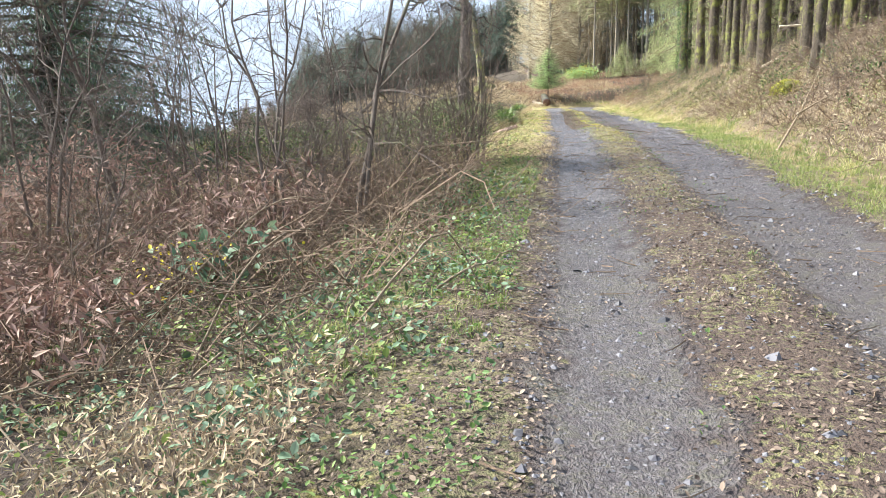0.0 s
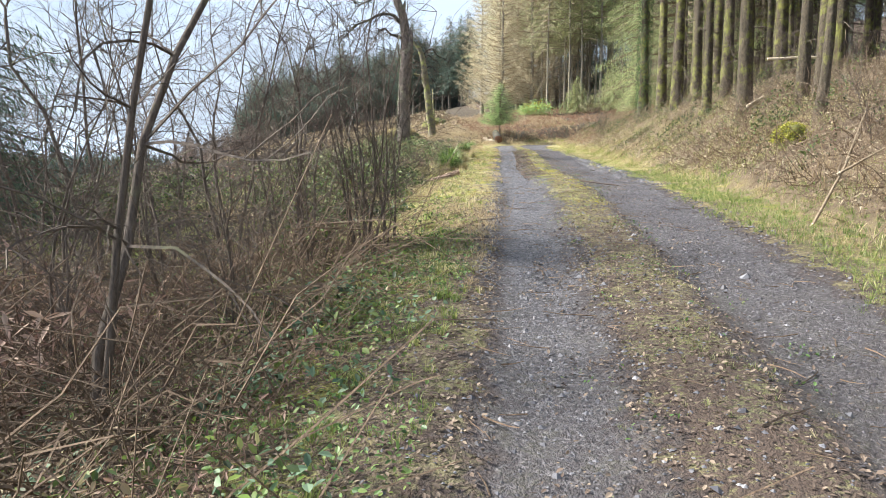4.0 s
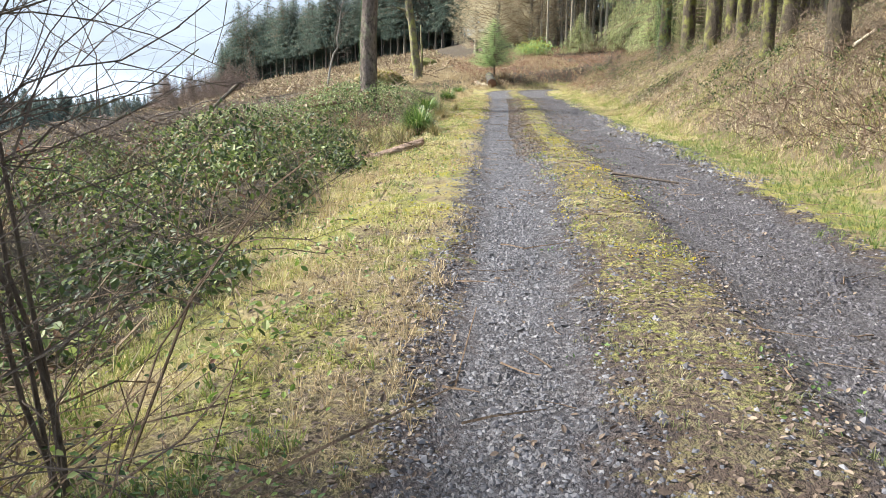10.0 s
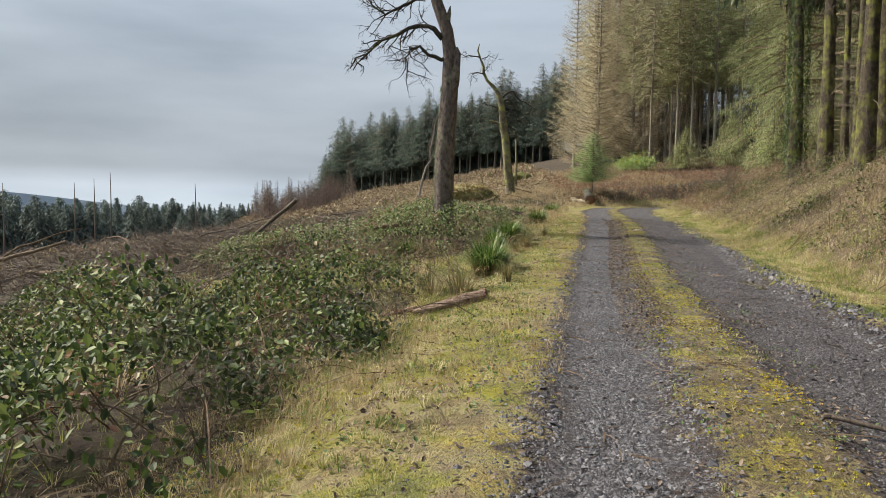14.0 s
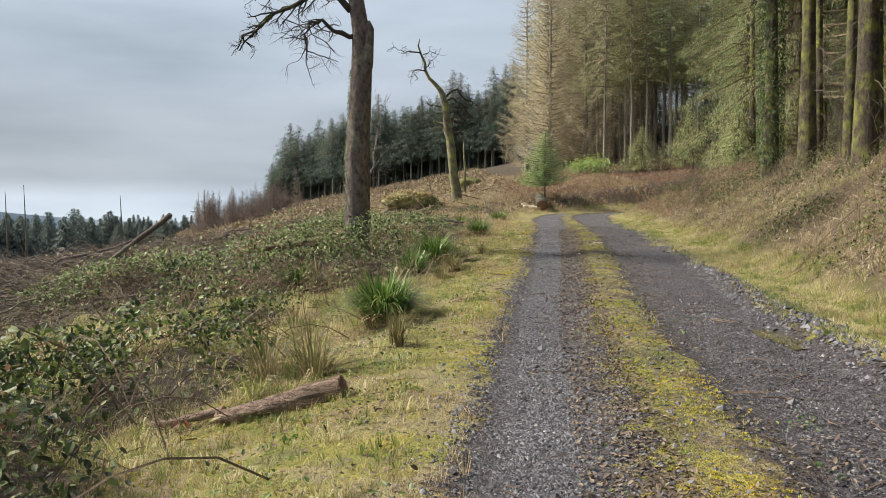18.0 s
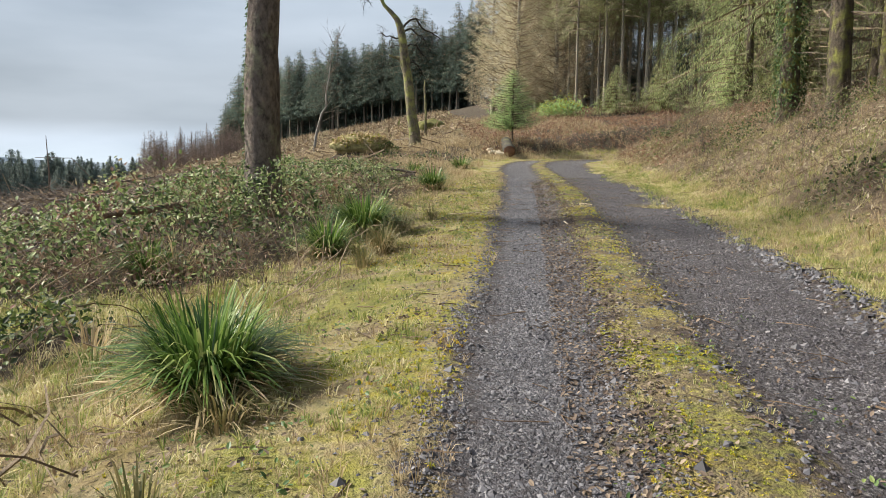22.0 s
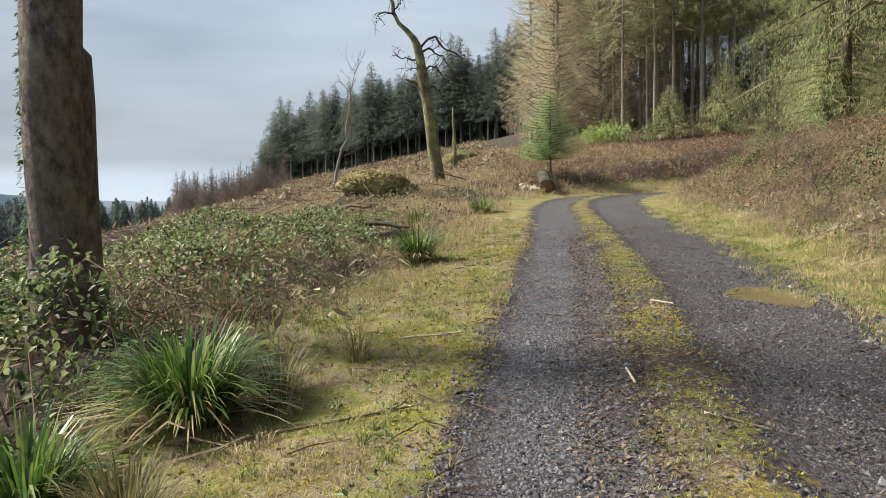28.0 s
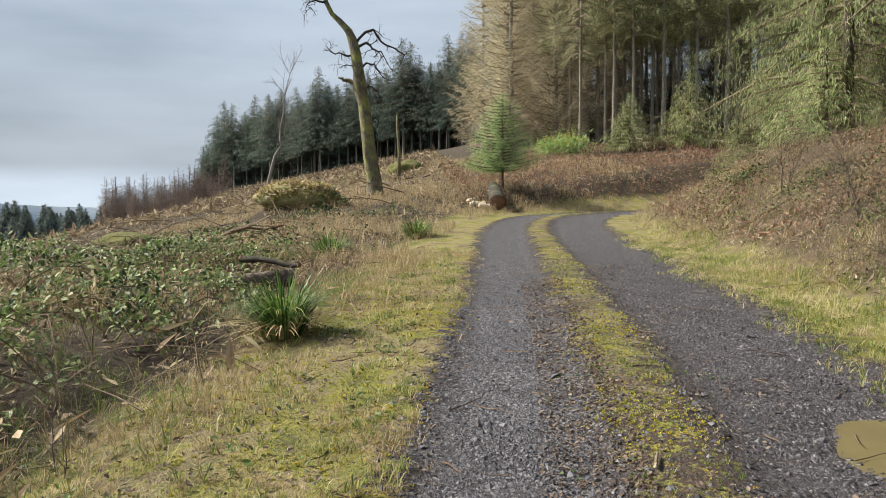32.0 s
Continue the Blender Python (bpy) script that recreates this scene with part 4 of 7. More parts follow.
# bare brown larches and dark spruces behind the bend
larch = [make_conifer("larch_tree", "bare pale-brown larch with fine upswept twigs", 50 + k, 19 + 2 * k, 0.2, 0.8, 3.0, 42, 6, 115, 0.42, POLE_BARK, LARCH_TWIG, "bare larches", 0, droop=-0.30, sag=0.1, width=0.022, top_pow=0.62, gap=0.1) for k in range(2)]
for i, (x, y, k, s) in enumerate([(12.2, 84, 0, 1.0), (15.0, 83, 1, 1.0), (12.6, 89, 1, 1.05), (17.8, 86, 0, 1.1), (15.0, 92, 0, 1.1), (11.4, 95, 1, 0.95)]):
    drop_at(larch[k], x, y, i * 2.1, s, 0.1, i < 2)
backs = [make_conifer("spruce_tree", "slender spruce in the stand behind the bend", 60 + k, 21, (0.10, 0.13)[k], 6.0 + 1.5 * k, 2.2, 30, 6, 60, 0.30, POLE_BARK, (STAND_NEEDLE, HEMLOCK_NEEDLE)[k], "spruces behind the bend", 40, (1, 8), 1.4, width=0.07, gap=0.2, top_pow=0.6) for k in range(2)]
n_b = 0
for row in range(5):
    for col in range(19):
        x = 16.0 + col * 1.65 + rt.uniform(-0.7, 0.7)
        y = 79 - 0.16 * (x - 13) + row * 2.8 + rt.uniform(-0.9, 0.9)
        if row > 2 and rt.random() < 0.3:
            continue
        drop_at(backs[n_b % 2] if n_b < 2 else backs[int(rt.integers(0, 2))], x, y, rt.uniform(0, 6.28), rt.uniform(0.85, 1.1), 0.1, n_b < 2)
        n_b += 1
for i in range(60):
    x, y = 13 + rt.uniform(0, 40), 97 + rt.uniform(0, 12)
    drop_at(backs[1] if i % 3 else backs[0], x, y - 0.2 * (x - 13), rt.uniform(0, 6.28), rt.uniform(0.9, 1.2), 0.1, False, 1.4)
bush = make_conifer("young_spruce", "low light green young spruce at the wood's foot", 71, 3.2, 0.05, 0.3, 1.5, 16, 8, 40, 0.3, SPRUCE_BARK, HEMLOCK_NEEDLE, "young spruces at the wood's foot", 0, droop=0.2, width=0.07)
for i, (x, y, s) in enumerate([(17.5, 74.5, 1.0), (20.5, 73.5, 1.3), (24.5, 72.5, 1.5), (15.2, 50.8, 0.8), (18.4, 62.8, 1.1), (22, 65.5, 1.3), (15.8, 47.0, 0.9), (28, 71, 1.4)]):
    drop_at(bush, x, y, i * 1.1, s, 0.05, i == 0)

# young green larch by the log
yl = make_conifer("young_larch", "young soft green larch with bare lower stem", 75, 4.6, 0.055, 0.9, 1.45, 26, 9, 95, 0.18, TWIG_BARK, YOUNG_NEEDLE, "", 6, (0.4, 1.3), 0.4, gap=0.1, droop=-0.05, sag=0.5, top_pow=0.62, width=0.07)
drop_at(yl, 8.75, 61.2, 0, 0.77, 0.05, True, 1.15)

# dark forest on the hillside
dark = [make_conifer("forest_spruce", "dark green spruce at the far forest's edge", 80 + k, 14.0 + k * 1.6, 0.15, (0.5, 4.4, 5.8)[k], (3.3, 3.1, 2.9)[k], 48, 6, 46, 0.40, (DARK_BARK, DARK_BARK, POLE_BARK)[k], FAR_NEEDLE, "far forest spruces", 0, droop=0.30, width=0.12, top_pow=0.66, rough=0.7, gap=0.12, sag=0.8) for k in range(3)]
n_d = 0
for row in range(4):
    for k in range(38):
        t = k / 37
        x = -29.5 + 43.5 * t + rt.uniform(-0.5, 0.5) - row * 0.9
        y = 164 - 37 * t + row * 3.2 + rt.uniform(-1.2, 1.2) + 5 * (1 - t) * math.sin(t * 9) * 0.4
        drop_at(dark[n_d % 3] if n_d < 3 else dark[1 + n_d % 2] if t > 0.08 and row < 2 else dark[0], x, y, rt.uniform(0, 6.28), rt.uniform(0.58, 0.92) * (1.0 if t > 0.08 else 0.85), 0.1, n_d < 3, rt.uniform(1.1, 1.5))
        n_d += 1
# thick young growth that closes the stand behind the bend
for i in range(34):
    x = 15 + i * 1.05 + rt.uniform(-0.4, 0.4)
    c = drop_at(dark[0], x, 96.5 - 0.18 * (x - 13) + rt.uniform(-1, 1), rt.uniform(0, 6.28), rt.uniform(0.45, 0.7), 0.1)
    c.name = "young_spruce"
    tagged(c, "dark young spruce thick behind the stand", "tree", "young spruces behind the stand")

# ---- the old pine ----
def old_pine():
    rng = np.random.default_rng(5)
    x0, y0 = 1.59, 35.2
    z0 = on_land(x0, y0)
    t = base("old_pine", x0, y0, z0, "old weathered pine with broken side stem and bare crooked limbs", "tree")
    hp = Heap()
    # (x, height, radius)
    prof = [(0, -0.3, 0.31), (0.0, 0.15, 0.27), (0.02, 0.8, 0.235), (0.03, 1.8, 0.225), (0.10, 2.8, 0.215), (0.14, 3.6, 0.20), (0.14, 4.3, 0.17), (0.05, 4.9, 0.15), (-0.18, 5.5, 0.135), (-0.36, 6.1, 0.12), (-0.42, 6.7, 0.105), (-0.34, 7.3, 0.085), (-0.2, 7.9, 0.05)]
    pts = np.array([(p[0], 0.03 * math.sin(p[1] * 2), p[1]) for p in prof])
    add_tube(hp, pts, [p[2] for p in prof], 14, True, 0.035, rng)
    part("trunk", hp.mesh("trunk", PINE_BARK, True), t)
    hs = Heap()
    add_tube(hs, [(0.16, -0.02, 3.2), (0.26, -0.05, 3.7), (0.31, -0.06, 4.35), (0.29, -0.05, 4.5)], [0.13, 0.12, 0.10, 0.03], 9, True, 0.1, rng)
    add_tube(hs, [(0.02, 0, 4.9), (0.10, 0, 5.3), (0.12, 0, 5.5)], [0.09, 0.06, 0.01], 7, True, 0.15, rng)
    part("broken_stub", hs.mesh("broken_stub", PINE_BARK, True), t, "splintered broken stub")
    h2 = Heap()
    add_tube(h2, [(0.06, 0.10, -0.3), (0.09, 0.12, 0.3), (0.11, 0.15, 1.2), (0.13, 0.17, 1.9), (0.14, 0.18, 2.28), (0.14, 0.18, 2.36)], [0.24, 0.19, 0.16, 0.15, 0.13, 0.05], 12, True, 0.05, rng)
    part("broken_stub", h2.mesh("broken_stub", PINE_BARK, True), t, "second stem snapped off short beside the trunk")
    limbs = [((-0.02, 0, 4.75), [(-0.3, 0.0, 5.0), (-0.75, -0.1, 5.0), (-1.2, -0.1, 4.75), (-1.65, -0.1, 4.5), (-2.15, -0.05, 4.28)], 0.075),
             ((0.0, 0, 4.2), [(-0.35, -0.1, 4.25), (-0.65, -0.2, 4.55), (-0.9, -0.25, 4.3), (-0.85, -0.3, 3.9)], 0.05),
             ((-0.3, 0, 5.9), [(-0.7, 0.1, 5.75), (-1.1, 0.15, 5.5), (-1.5, 0.2, 5.35), (-1.9, 0.2, 5.6)], 0.06),
             ((-0.42, 0, 6.5), [(-0.9, -0.2, 6.5), (-1.4, -0.2, 6.2), (-1.9, -0.1, 6.25), (-2.3, 0, 6.5)], 0.055),
             ((-0.4, 0, 6.9), [(0.0, 0.2, 7.1), (0.4, 0.3, 7.0), (0.9, 0.4, 6.9)], 0.045),
             ((-0.36, 0, 6.2), [(0.0, 0.1, 6.45), (0.35, 0.1, 6.4), (0.7, 0.2, 6.2)], 0.035),
             ((-0.35, 0, 7.2), [(-0.7, 0.2, 7.4), (-1.2, 0.3, 7.5), (-1.7, 0.2, 7.3)], 0.045),
             ((-0.25, 0, 7.6), [(0.1, -0.2, 7.9), (0.5, -0.2, 8.0), (1.0, -0.1, 7.8)], 0.04)]
    tips = []
    for k, (s, way, r) in enumerate(limbs):
        hl = Heap()
        pts = np.array([s] + way, float)
        fine = np.stack([np.interp(np.linspace(0, len(pts) - 1, 12), np.arange(len(pts)), pts[:, c]) for c in range(3)], -1) + rng.normal(0, 0.03, (12, 3))
        add_tube(hl, fine, np.linspace(r, r * 0.25, 12), 6, True, 0.1, rng)
        for i in range(3, 12):
            for _ in range(2):
                d = (fine[min(i + 1, 11)] - fine[i - 1]) + rng.normal(0, 0.22, 3)
                d /= np.linalg.norm(d)
                branch_out(hl, rng, fine[i], d, rng.uniform(0.35, 0.75), r * 0.3, 2, 0.75, 0.04, 3, 3, 0.35, tips if k >= 3 else None)
        part("limb", hl.mesh("limb", PINE_LIMB, True), t, "bare crooked limb")
    P = np.array([q for q in tips if q[2] > 6.4 and (q[0] > -0.6 or q[2] > 7.2)])
    P = np.repeat(P, 22, 0) + rng.normal(0, 0.07, (len(P) * 22, 3))
    n = len(P)
    V, F = scatter(FROND_T, FROND_F, P, rng.uniform(0, 6.28, n), rng.uniform(-0.3, 1.0, n), np.stack([np.full(n, 0.035), rng.uniform(0.08, 0.16, n), np.full(n, 0.12)], -1))
    part("needle_foliage", mesh_of("needle_foliage", V, F, (PINE_NEEDLE,)), t, "sparse grey-green needle tufts", "stuff")
    # ivy strip on one side of the trunk
    n = 420
    h = rng.uniform(0.2, 3.6, n)
    a = rng.normal(math.pi * 1.08, 0.3, n)
    rad = np.interp(h, [0, 0.15, 0.8, 1.8, 2.8, 3.6], [0.29, 0.27, 0.235, 0.225, 0.215, 0.20]) - 0.005 + 0.015 * rng.random(n)
    P = np.stack([np.cos(a) * rad + np.interp(h, [0, 1.8, 3.6], [0, 0.03, 0.14]), np.sin(a) * rad, h], -1)
    V, F = scatter(LEAF_T, LEAF_F, P, a - math.pi / 2 + rng.normal(0, 0.6, n), rng.uniform(-1.2, 0.4, n), rng.uniform(0.03, 0.06, n))
    part("ivy", mesh_of("ivy", V, F, (IVY_LEAF,)), t, "ivy climbing the trunk", "stuff")


old_pine()


# ---- the dead pine with the leaning top ----
def dead_pine():
    rng = np.random.default_rng(15)
    x0, y0 = 4.0, 61.4
    t = base("dead_pine", x0, y0, on_land(x0, y0), "dead leaning pine with moss-green trunk and crooked bare top", "tree")
    hp = Heap()
    prof = [(0.05, -0.3, 0.36), (0.0, 0.15, 0.30), (-0.08, 0.7, 0.26), (-0.2, 1.5, 0.245), (-0.31, 2.8, 0.225), (-0.40, 3.5, 0.22), (-0.52, 4.1, 0.225), (-0.56, 4.6, 0.19), (-0.63, 5.3, 0.18), (-0.74, 5.75, 0.17), (-0.9, 6.1, 0.145), (-1.2, 6.45, 0.10), (-1.5, 6.75, 0.09), (-1.72, 7.2, 0.08), (-1.75, 7.6, 0.07), (-1.92, 8.0, 0.06), (-2.1, 8.5, 0.045), (-2.0, 8.9, 0.02)]
    add_tube(hp, [(p[0], 0.05 * math.sin(p[1]), p[1]) for p in prof], [p[2] for p in prof], 14, True, 0.11, rng)
    part("trunk", hp.mesh("trunk", DEAD_BARK, True), t)
    for s, way, r in [((-0.68, 0, 5.6), [(-0.42, -0.1, 5.96), (0.02, -0.2, 6.13), (0.2, -0.2, 5.8), (0.46, -0.2, 5.58), (0.9, -0.1, 5.4), (1.23, -0.1, 5.25)], 0.06),
                      ((-0.63, 0, 5.5), [(-0.2, -0.2, 5.68), (0.05, -0.3, 5.4), (0.24, -0.3, 5.36), (0.57, -0.3, 5.0)], 0.055),
                      ((-0.5, 0, 4.75), [(-0.2, -0.2, 4.95), (-0.03, -0.2, 4.87), (0.19, -0.2, 4.7), (0.4, -0.2, 4.35)], 0.05),
                      ((-0.42, 0, 4.0), [(-0.1, -0.2, 4.08), (0.13, -0.2, 3.92), (0.37, -0.2, 3.5)], 0.035),
                      ((-0.66, 0, 5.25), [(-1.0, -0.1, 5.2), (-1.18, -0.1, 5.32), (-1.5, -0.1, 5.3), (-1.78, -0.1, 5.48)], 0.045),
                      ((-0.62, 0, 4.95), [(-0.85, -0.1, 4.8), (-1.0, -0.1, 4.88), (-1.15, -0.1, 4.7)], 0.03),
                      ((-1.72, 0, 7.15), [(-2.1, 0, 7.2), (-2.4, 0, 7.12), (-2.42, 0, 6.85)], 0.04),
                      ((-1.7, 0, 7.3), [(-1.45, 0, 7.5), (-1.3, 0, 7.8)], 0.03),
                      ((-1.95, 0, 8.1), [(-2.4, 0, 8.2), (-2.8, 0.1, 8.15), (-3.4, 0, 8.4)], 0.045),
                      ((-1.85, 0, 8.0), [(-1.4, 0, 8.2), (-1.0, 0.1, 8.1)], 0.03),
                      ((-0.5, 0, 4.15), [(-0.96, -0.05, 4.3), (-1.34, -0.1, 4.4)], 0.115)]:
        hl = Heap()
        pts = np.array([s] + way, float)
        fine = np.stack([np.interp(np.linspace(0, len(pts) - 1, 10), np.arange(len(pts)), pts[:, c]) for c in range(3)], -1) + rng.normal(0, 0.05, (10, 3)) * np.linspace(0, 1, 10)[:, None]
        add_tube(hl, fine, np.linspace(r, r * 0.3, 10), 6, True, 0.1, rng)
        if r < 0.1:
            for i in range(2, 10):
                d = fine[min(i + 1, 9)] - fine[i - 1] + rng.normal(0, 0.35, 3)
                d /= np.linalg.norm(d)
                branch_out(hl, rng, fine[i], d, rng.uniform(0.2, 0.55), r * 0.35, 2, 0.7, 0.03, 3, 3, 0.4)
        part("limb", hl.mesh("limb", PINE_LIMB if r < 0.1 else DEAD_BARK, True), t, "bare twisted limb" if r < 0.1 else "mossy broken limb stub")


dead_pine()


def bare_birch():
    rng = np.random.default_rng(25)
    x0, y0 = -2.9, 76.1
    t = base("birch_tree", x0, y0, on_land(x0, y0), "thin pale birch leaning over the clearing", "tree")
    hp = Heap()
    pts = np.array([(0, 0, -0.3), (0.22, 0, 1.2), (0.45, 0, 2.1), (0.62, 0, 2.7), (0.95, 0, 3.2), (0.92, 0, 4.0), (1.15, 0, 5.1), (1.25, 0, 6.0), (1.55, 0, 7.2)], float)
    add_tube(hp, pts, [0.10, 0.09, 0.085, 0.075, 0.065, 0.055, 0.045, 0.03, 0.01], 7, False, 0.05, rng)
    part("trunk", hp.mesh("trunk", BIRCH_BARK, True), t)
    hb = Heap()
    for i in range(4, 9):
        for _ in range(5):
            d = np.array([rng.normal(0, 0.38), rng.normal(0, 0.38), 1.0])
            branch_out(hb, rng, pts[i], d / np.linalg.norm(d), rng.uniform(0.8, 1.7), 0.014, 2, 0.4, 0.0, 3, 3, 0.15)
    for i, k in ((2, 1), (3, 1), (3, 1), (4, -1)):
        d = np.array([k * 1.0, rng.normal(0, 0.4), 0.25])
        branch_out(hb, rng, pts[i], d / np.linalg.norm(d), rng.uniform(1.2, 2.2), 0.016, 2, 0.5, 0.06, 3, 3, 0.2)
    part("twig_crown", hb.mesh("twig_crown", TWIG_BARK), t, kind="stuff")
    sn = base("snag", 4.72, 73.6, on_land(4.72, 73.6), "thin grey standing dead stem", "dead tree")
    hp = Heap()
    add_tube(hp, [(0, 0, -0.2), (0.03, 0, 1.5), (-0.05, 0, 3.0), (-0.06, 0, 3.6)], [0.11, 0.09, 0.07, 0.02], 7, True, 0.08, rng)
    part("stem", hp.mesh("stem", DEAD_BARK, True), sn)


bare_birch()

# ---- low growth ----
rv = np.random.default_rng(3)


def field(n, u0, u1, y0, y1, rng=rv):
    """Random places by offset from the track's middle and y."""
    y = rng.uniform(y0, y1, n)
    u = rng.uniform(u0, u1, n)
    cx = np.interp(y, TRACK[:, 1], TRACK[:, 0])
    slope = np.interp(y, TRACK[:, 1], TAN[:, 0])
    x = cx + u * np.sqrt(1 + slope ** 2)
    return x, y, u


def open_ground(n, area):
    """Random places in a box, clear of the track."""
    x, y = rv.uniform(area[0], area[1], n), rv.uniform(area[2], area[3], n)
    u, _ = lateral(x, y)
    k = np.abs(u) > 2.7
    return x[k], y[k], u[k]


def put_stuff(name, V, F, mat, label, category):
    return tagged(new(name, mesh_of(name, V, F, (mat,))), label, category, kind="stuff")


def tuft_shape(width, seed=1, count=8):
    """A small spray of arching blades of unit height."""
    rng = np.random.default_rng(seed)
    V, F = [], []
    for k in range(count):
        a, L = k * 2.4 + rng.uniform(-0.4, 0.4), rng.uniform(0.25, 1.0)
        d, s_ = np.array([np.cos(a), np.sin(a)]), np.array([-np.sin(a), np.cos(a)]) * width / 2
        r0, zt_ = 0.15 * rng.random(), rng.uniform(0.55, 1.0) - 0.35 * L
        m = d * (r0 + 0.4 * L)
        q = len(V)
        V += [(*(d * r0 - s_), 0), (*(d * r0 + s_), 0), (*(m - s_ * 0.8), 0.62), (*(m + s_ * 0.8), 0.62), (*(d * (r0 + L)), zt_)]
        F += [(q, q + 1, q + 3), (q, q + 3, q + 2), (q + 2, q + 3, q + 4)]
    return V, F


def blades(x, y, h, w, mat, name, label, category="grass"):
    """Grass set in small tufts, one for every four places given."""
    k = np.arange(0, len(x), 4)
    x, y, h = x[k], y[k], h[k]
    n = len(x)
    T, F0 = tuft_shape(w / max(h.mean(), 0.01) * 0.38, 1, 7)
    V, F = scatter(T, F0, np.stack([x, y, land(x, y) - 0.006], -1), rv.uniform(0, 6.28, n), rv.normal(0, 0.3, n), h * rv.uniform(0.8, 1.4, n))
    return put_stuff(name, V, F, mat, label, category)


def tufted(x, y, seed=0.0, cut=-0.25, size=9.0):
    """Which places lie in tufts, and how tall they stand there."""
    t = 0.6 * wave(x, y, size, seed) + 0.55 * wave(x, y, size * 2.3, seed + 1.7)
    return t + rv.normal(0, 0.22, len(x)) > cut, 0.55 + 0.9 * np.clip(t + 0.3, 0, 1.2)


def off_rut(x, y, u):
    """Drops the places that lie in the wheel ruts."""
    k = rut_depth(u, y) < rv.normal(-0.03, 0.07, len(x))
    return x[k], y[k], u[k]


def thin(x, y, u, s, seed, cut):
    """Keeps the places in patches."""
    k = wave(x, y, s, seed) + rv.normal(0, 0.35, len(x)) > cut
    return x[k], y[k], u[k]


# gravel in the wheel ruts
def gravel():
    x, y, u = field(200000, -1.75, 1.75, 5, 44)
    for n, u0, u1, y0, y1 in ((70000, -1.3, -0.3, 13, 41), (62000, 0.2, 1.45, 13, 42)):
        x2, y2, u2 = field(n, u0, u1, y0, y1)
        x, y, u = np.concatenate([x, x2]), np.concatenate([y, y2]), np.concatenate([u, u2])
    d = rut_depth(u, y) + rv.normal(0, 0.13, len(x)) + 0.10 * wave(x, y, 3.4, 0.7)
    k = (d > 0) | (rv.random(len(x)) < np.interp(y, [3, 11, 20], [0.42, 0.36, 0.2]) * np.where(np.abs(u) > 1.4, 0.35, 1))
    k &= (u < 0.2) | (rv.random(len(x)) < np.interp(y, [6, 13, 29, 33], [0.8, 0.75, 0.85, 0.8]))
    k &= (rv.random(len(x)) < np.interp(y, [6, 9, 14, 18], [0.22, 0.25, 0.5, 1.0]))
    x, y = x[k], y[k]
    n = len(x)
    s = rv.gamma(2.6, 0.0042, n) + 0.006
    S = np.stack([s * rv.uniform(0.8, 1.5, n), s, s * rv.uniform(0.3, 0.7, n)], -1)
    wet = u[k] > 0.2
    for pick, mat, label in ((~wet, STONE, "loose grey slate gravel in the wheel rut"), (wet, WET_STONE, "damp dark slate gravel in the wheel rut")):
        V, F = scatter(STONE_T, STONE_F, np.stack([x, y, land(x, y) + S[:, 2] * 0.12], -1)[pick], rv.uniform(0, 6.28, pick.sum()), rv.normal(0, 0.3, pick.sum()), S[pick])
        put_stuff("gravel", V, F, mat, label, "gravel")
    # coarser stones pushed up beside the wet rut and along the edges
    x, y, u = field(5200, 1.2, 1.75, 20, 38)
    k = (rut_depth(u, y) < 0.12) & (rv.random(len(x)) < np.interp(y, [20, 24, 30, 38], [0.4, 1, 1, 0.35]))
    x, y = x[k], y[k]
    x2, y2, u2 = field(1700, -1.5, 1.6, 3, 42)
    x, y = np.concatenate([x, x2]), np.concatenate([y, y2])
    n = len(x)
    s = rv.gamma(4, 0.0065, n) + 0.012
    S = np.stack([s * rv.uniform(0.8, 1.5, n), s, s * rv.uniform(0.4, 0.8, n)], -1)
    V, F = scatter(STONE_T, STONE_F, np.stack([x, y, land(x, y) + S[:, 2] * 0.12], -1), rv.uniform(0, 6.28, n), rv.normal(0, 0.3, n), S)
    put_stuff("coarse_gravel", V, F, STONE, "coarse broken stones thrown up beside the ruts", "gravel")


gravel()

# turf on the middle strip and the verges
KEEP = [(2.3, 24.95, 0.75, 0.42), (2.75, 27.6, 0.6, 0.75), (3.0, 34.6, 0.5, 0.8), (2.84, 32.3, 0.5, 0.7), (3.2, 33.2, 0.6, 0.8), (4.2, 39.1, 0.5, 0.8), (3.46, 31.8, 0.4, 0.6), (2.55, 26.8, 0.3, 0.5)]


def off_things(x, y, u):
    """Drops the places that would hide the log and the tussocks."""
    k = (bramble_height(x, y, u) < 0.16) | (rv.random(len(x)) < 0.15)
    for px, py, rx, ry in KEEP:
        k &= ((x - px) / rx) ** 2 + ((y - py) / ry) ** 2 > 1
    return x[k], y[k], u[k]


x, y, u = off_rut(*field(120000, -0.66, 0.5, 5, 46))
x, y, u = thin(x, y, u, 2.3, 0.5, np.interp(y, [3, 14, 20], [0.35, 0.3, 0.1]))
k, tall_f = tufted(x, y, 1.1, -0.1, 7.0)
x, y = x[k], y[k]
early = y < 17 + 2.0 * wave(x, y, 1.9)
blades(x[~early], y[~early], rv.uniform(0.012, 0.04, (~early).sum()), 0.005, GRASS, "strip_grass", "short mossy grass on the track's middle strip")
blades(x[early], y[early], rv.uniform(0.012, 0.04, early.sum()), 0.005, DULL_GRASS, "strip_grass", "short dull grass trodden into the middle strip")
x, y, u = off_rut(*field(90000, -0.5, 0.45, 17, 44))
x, y, u = thin(x, y, u, 3.1, 1.5, np.interp(y, [12, 20, 26], [0.9, 0.45, 0.25]))
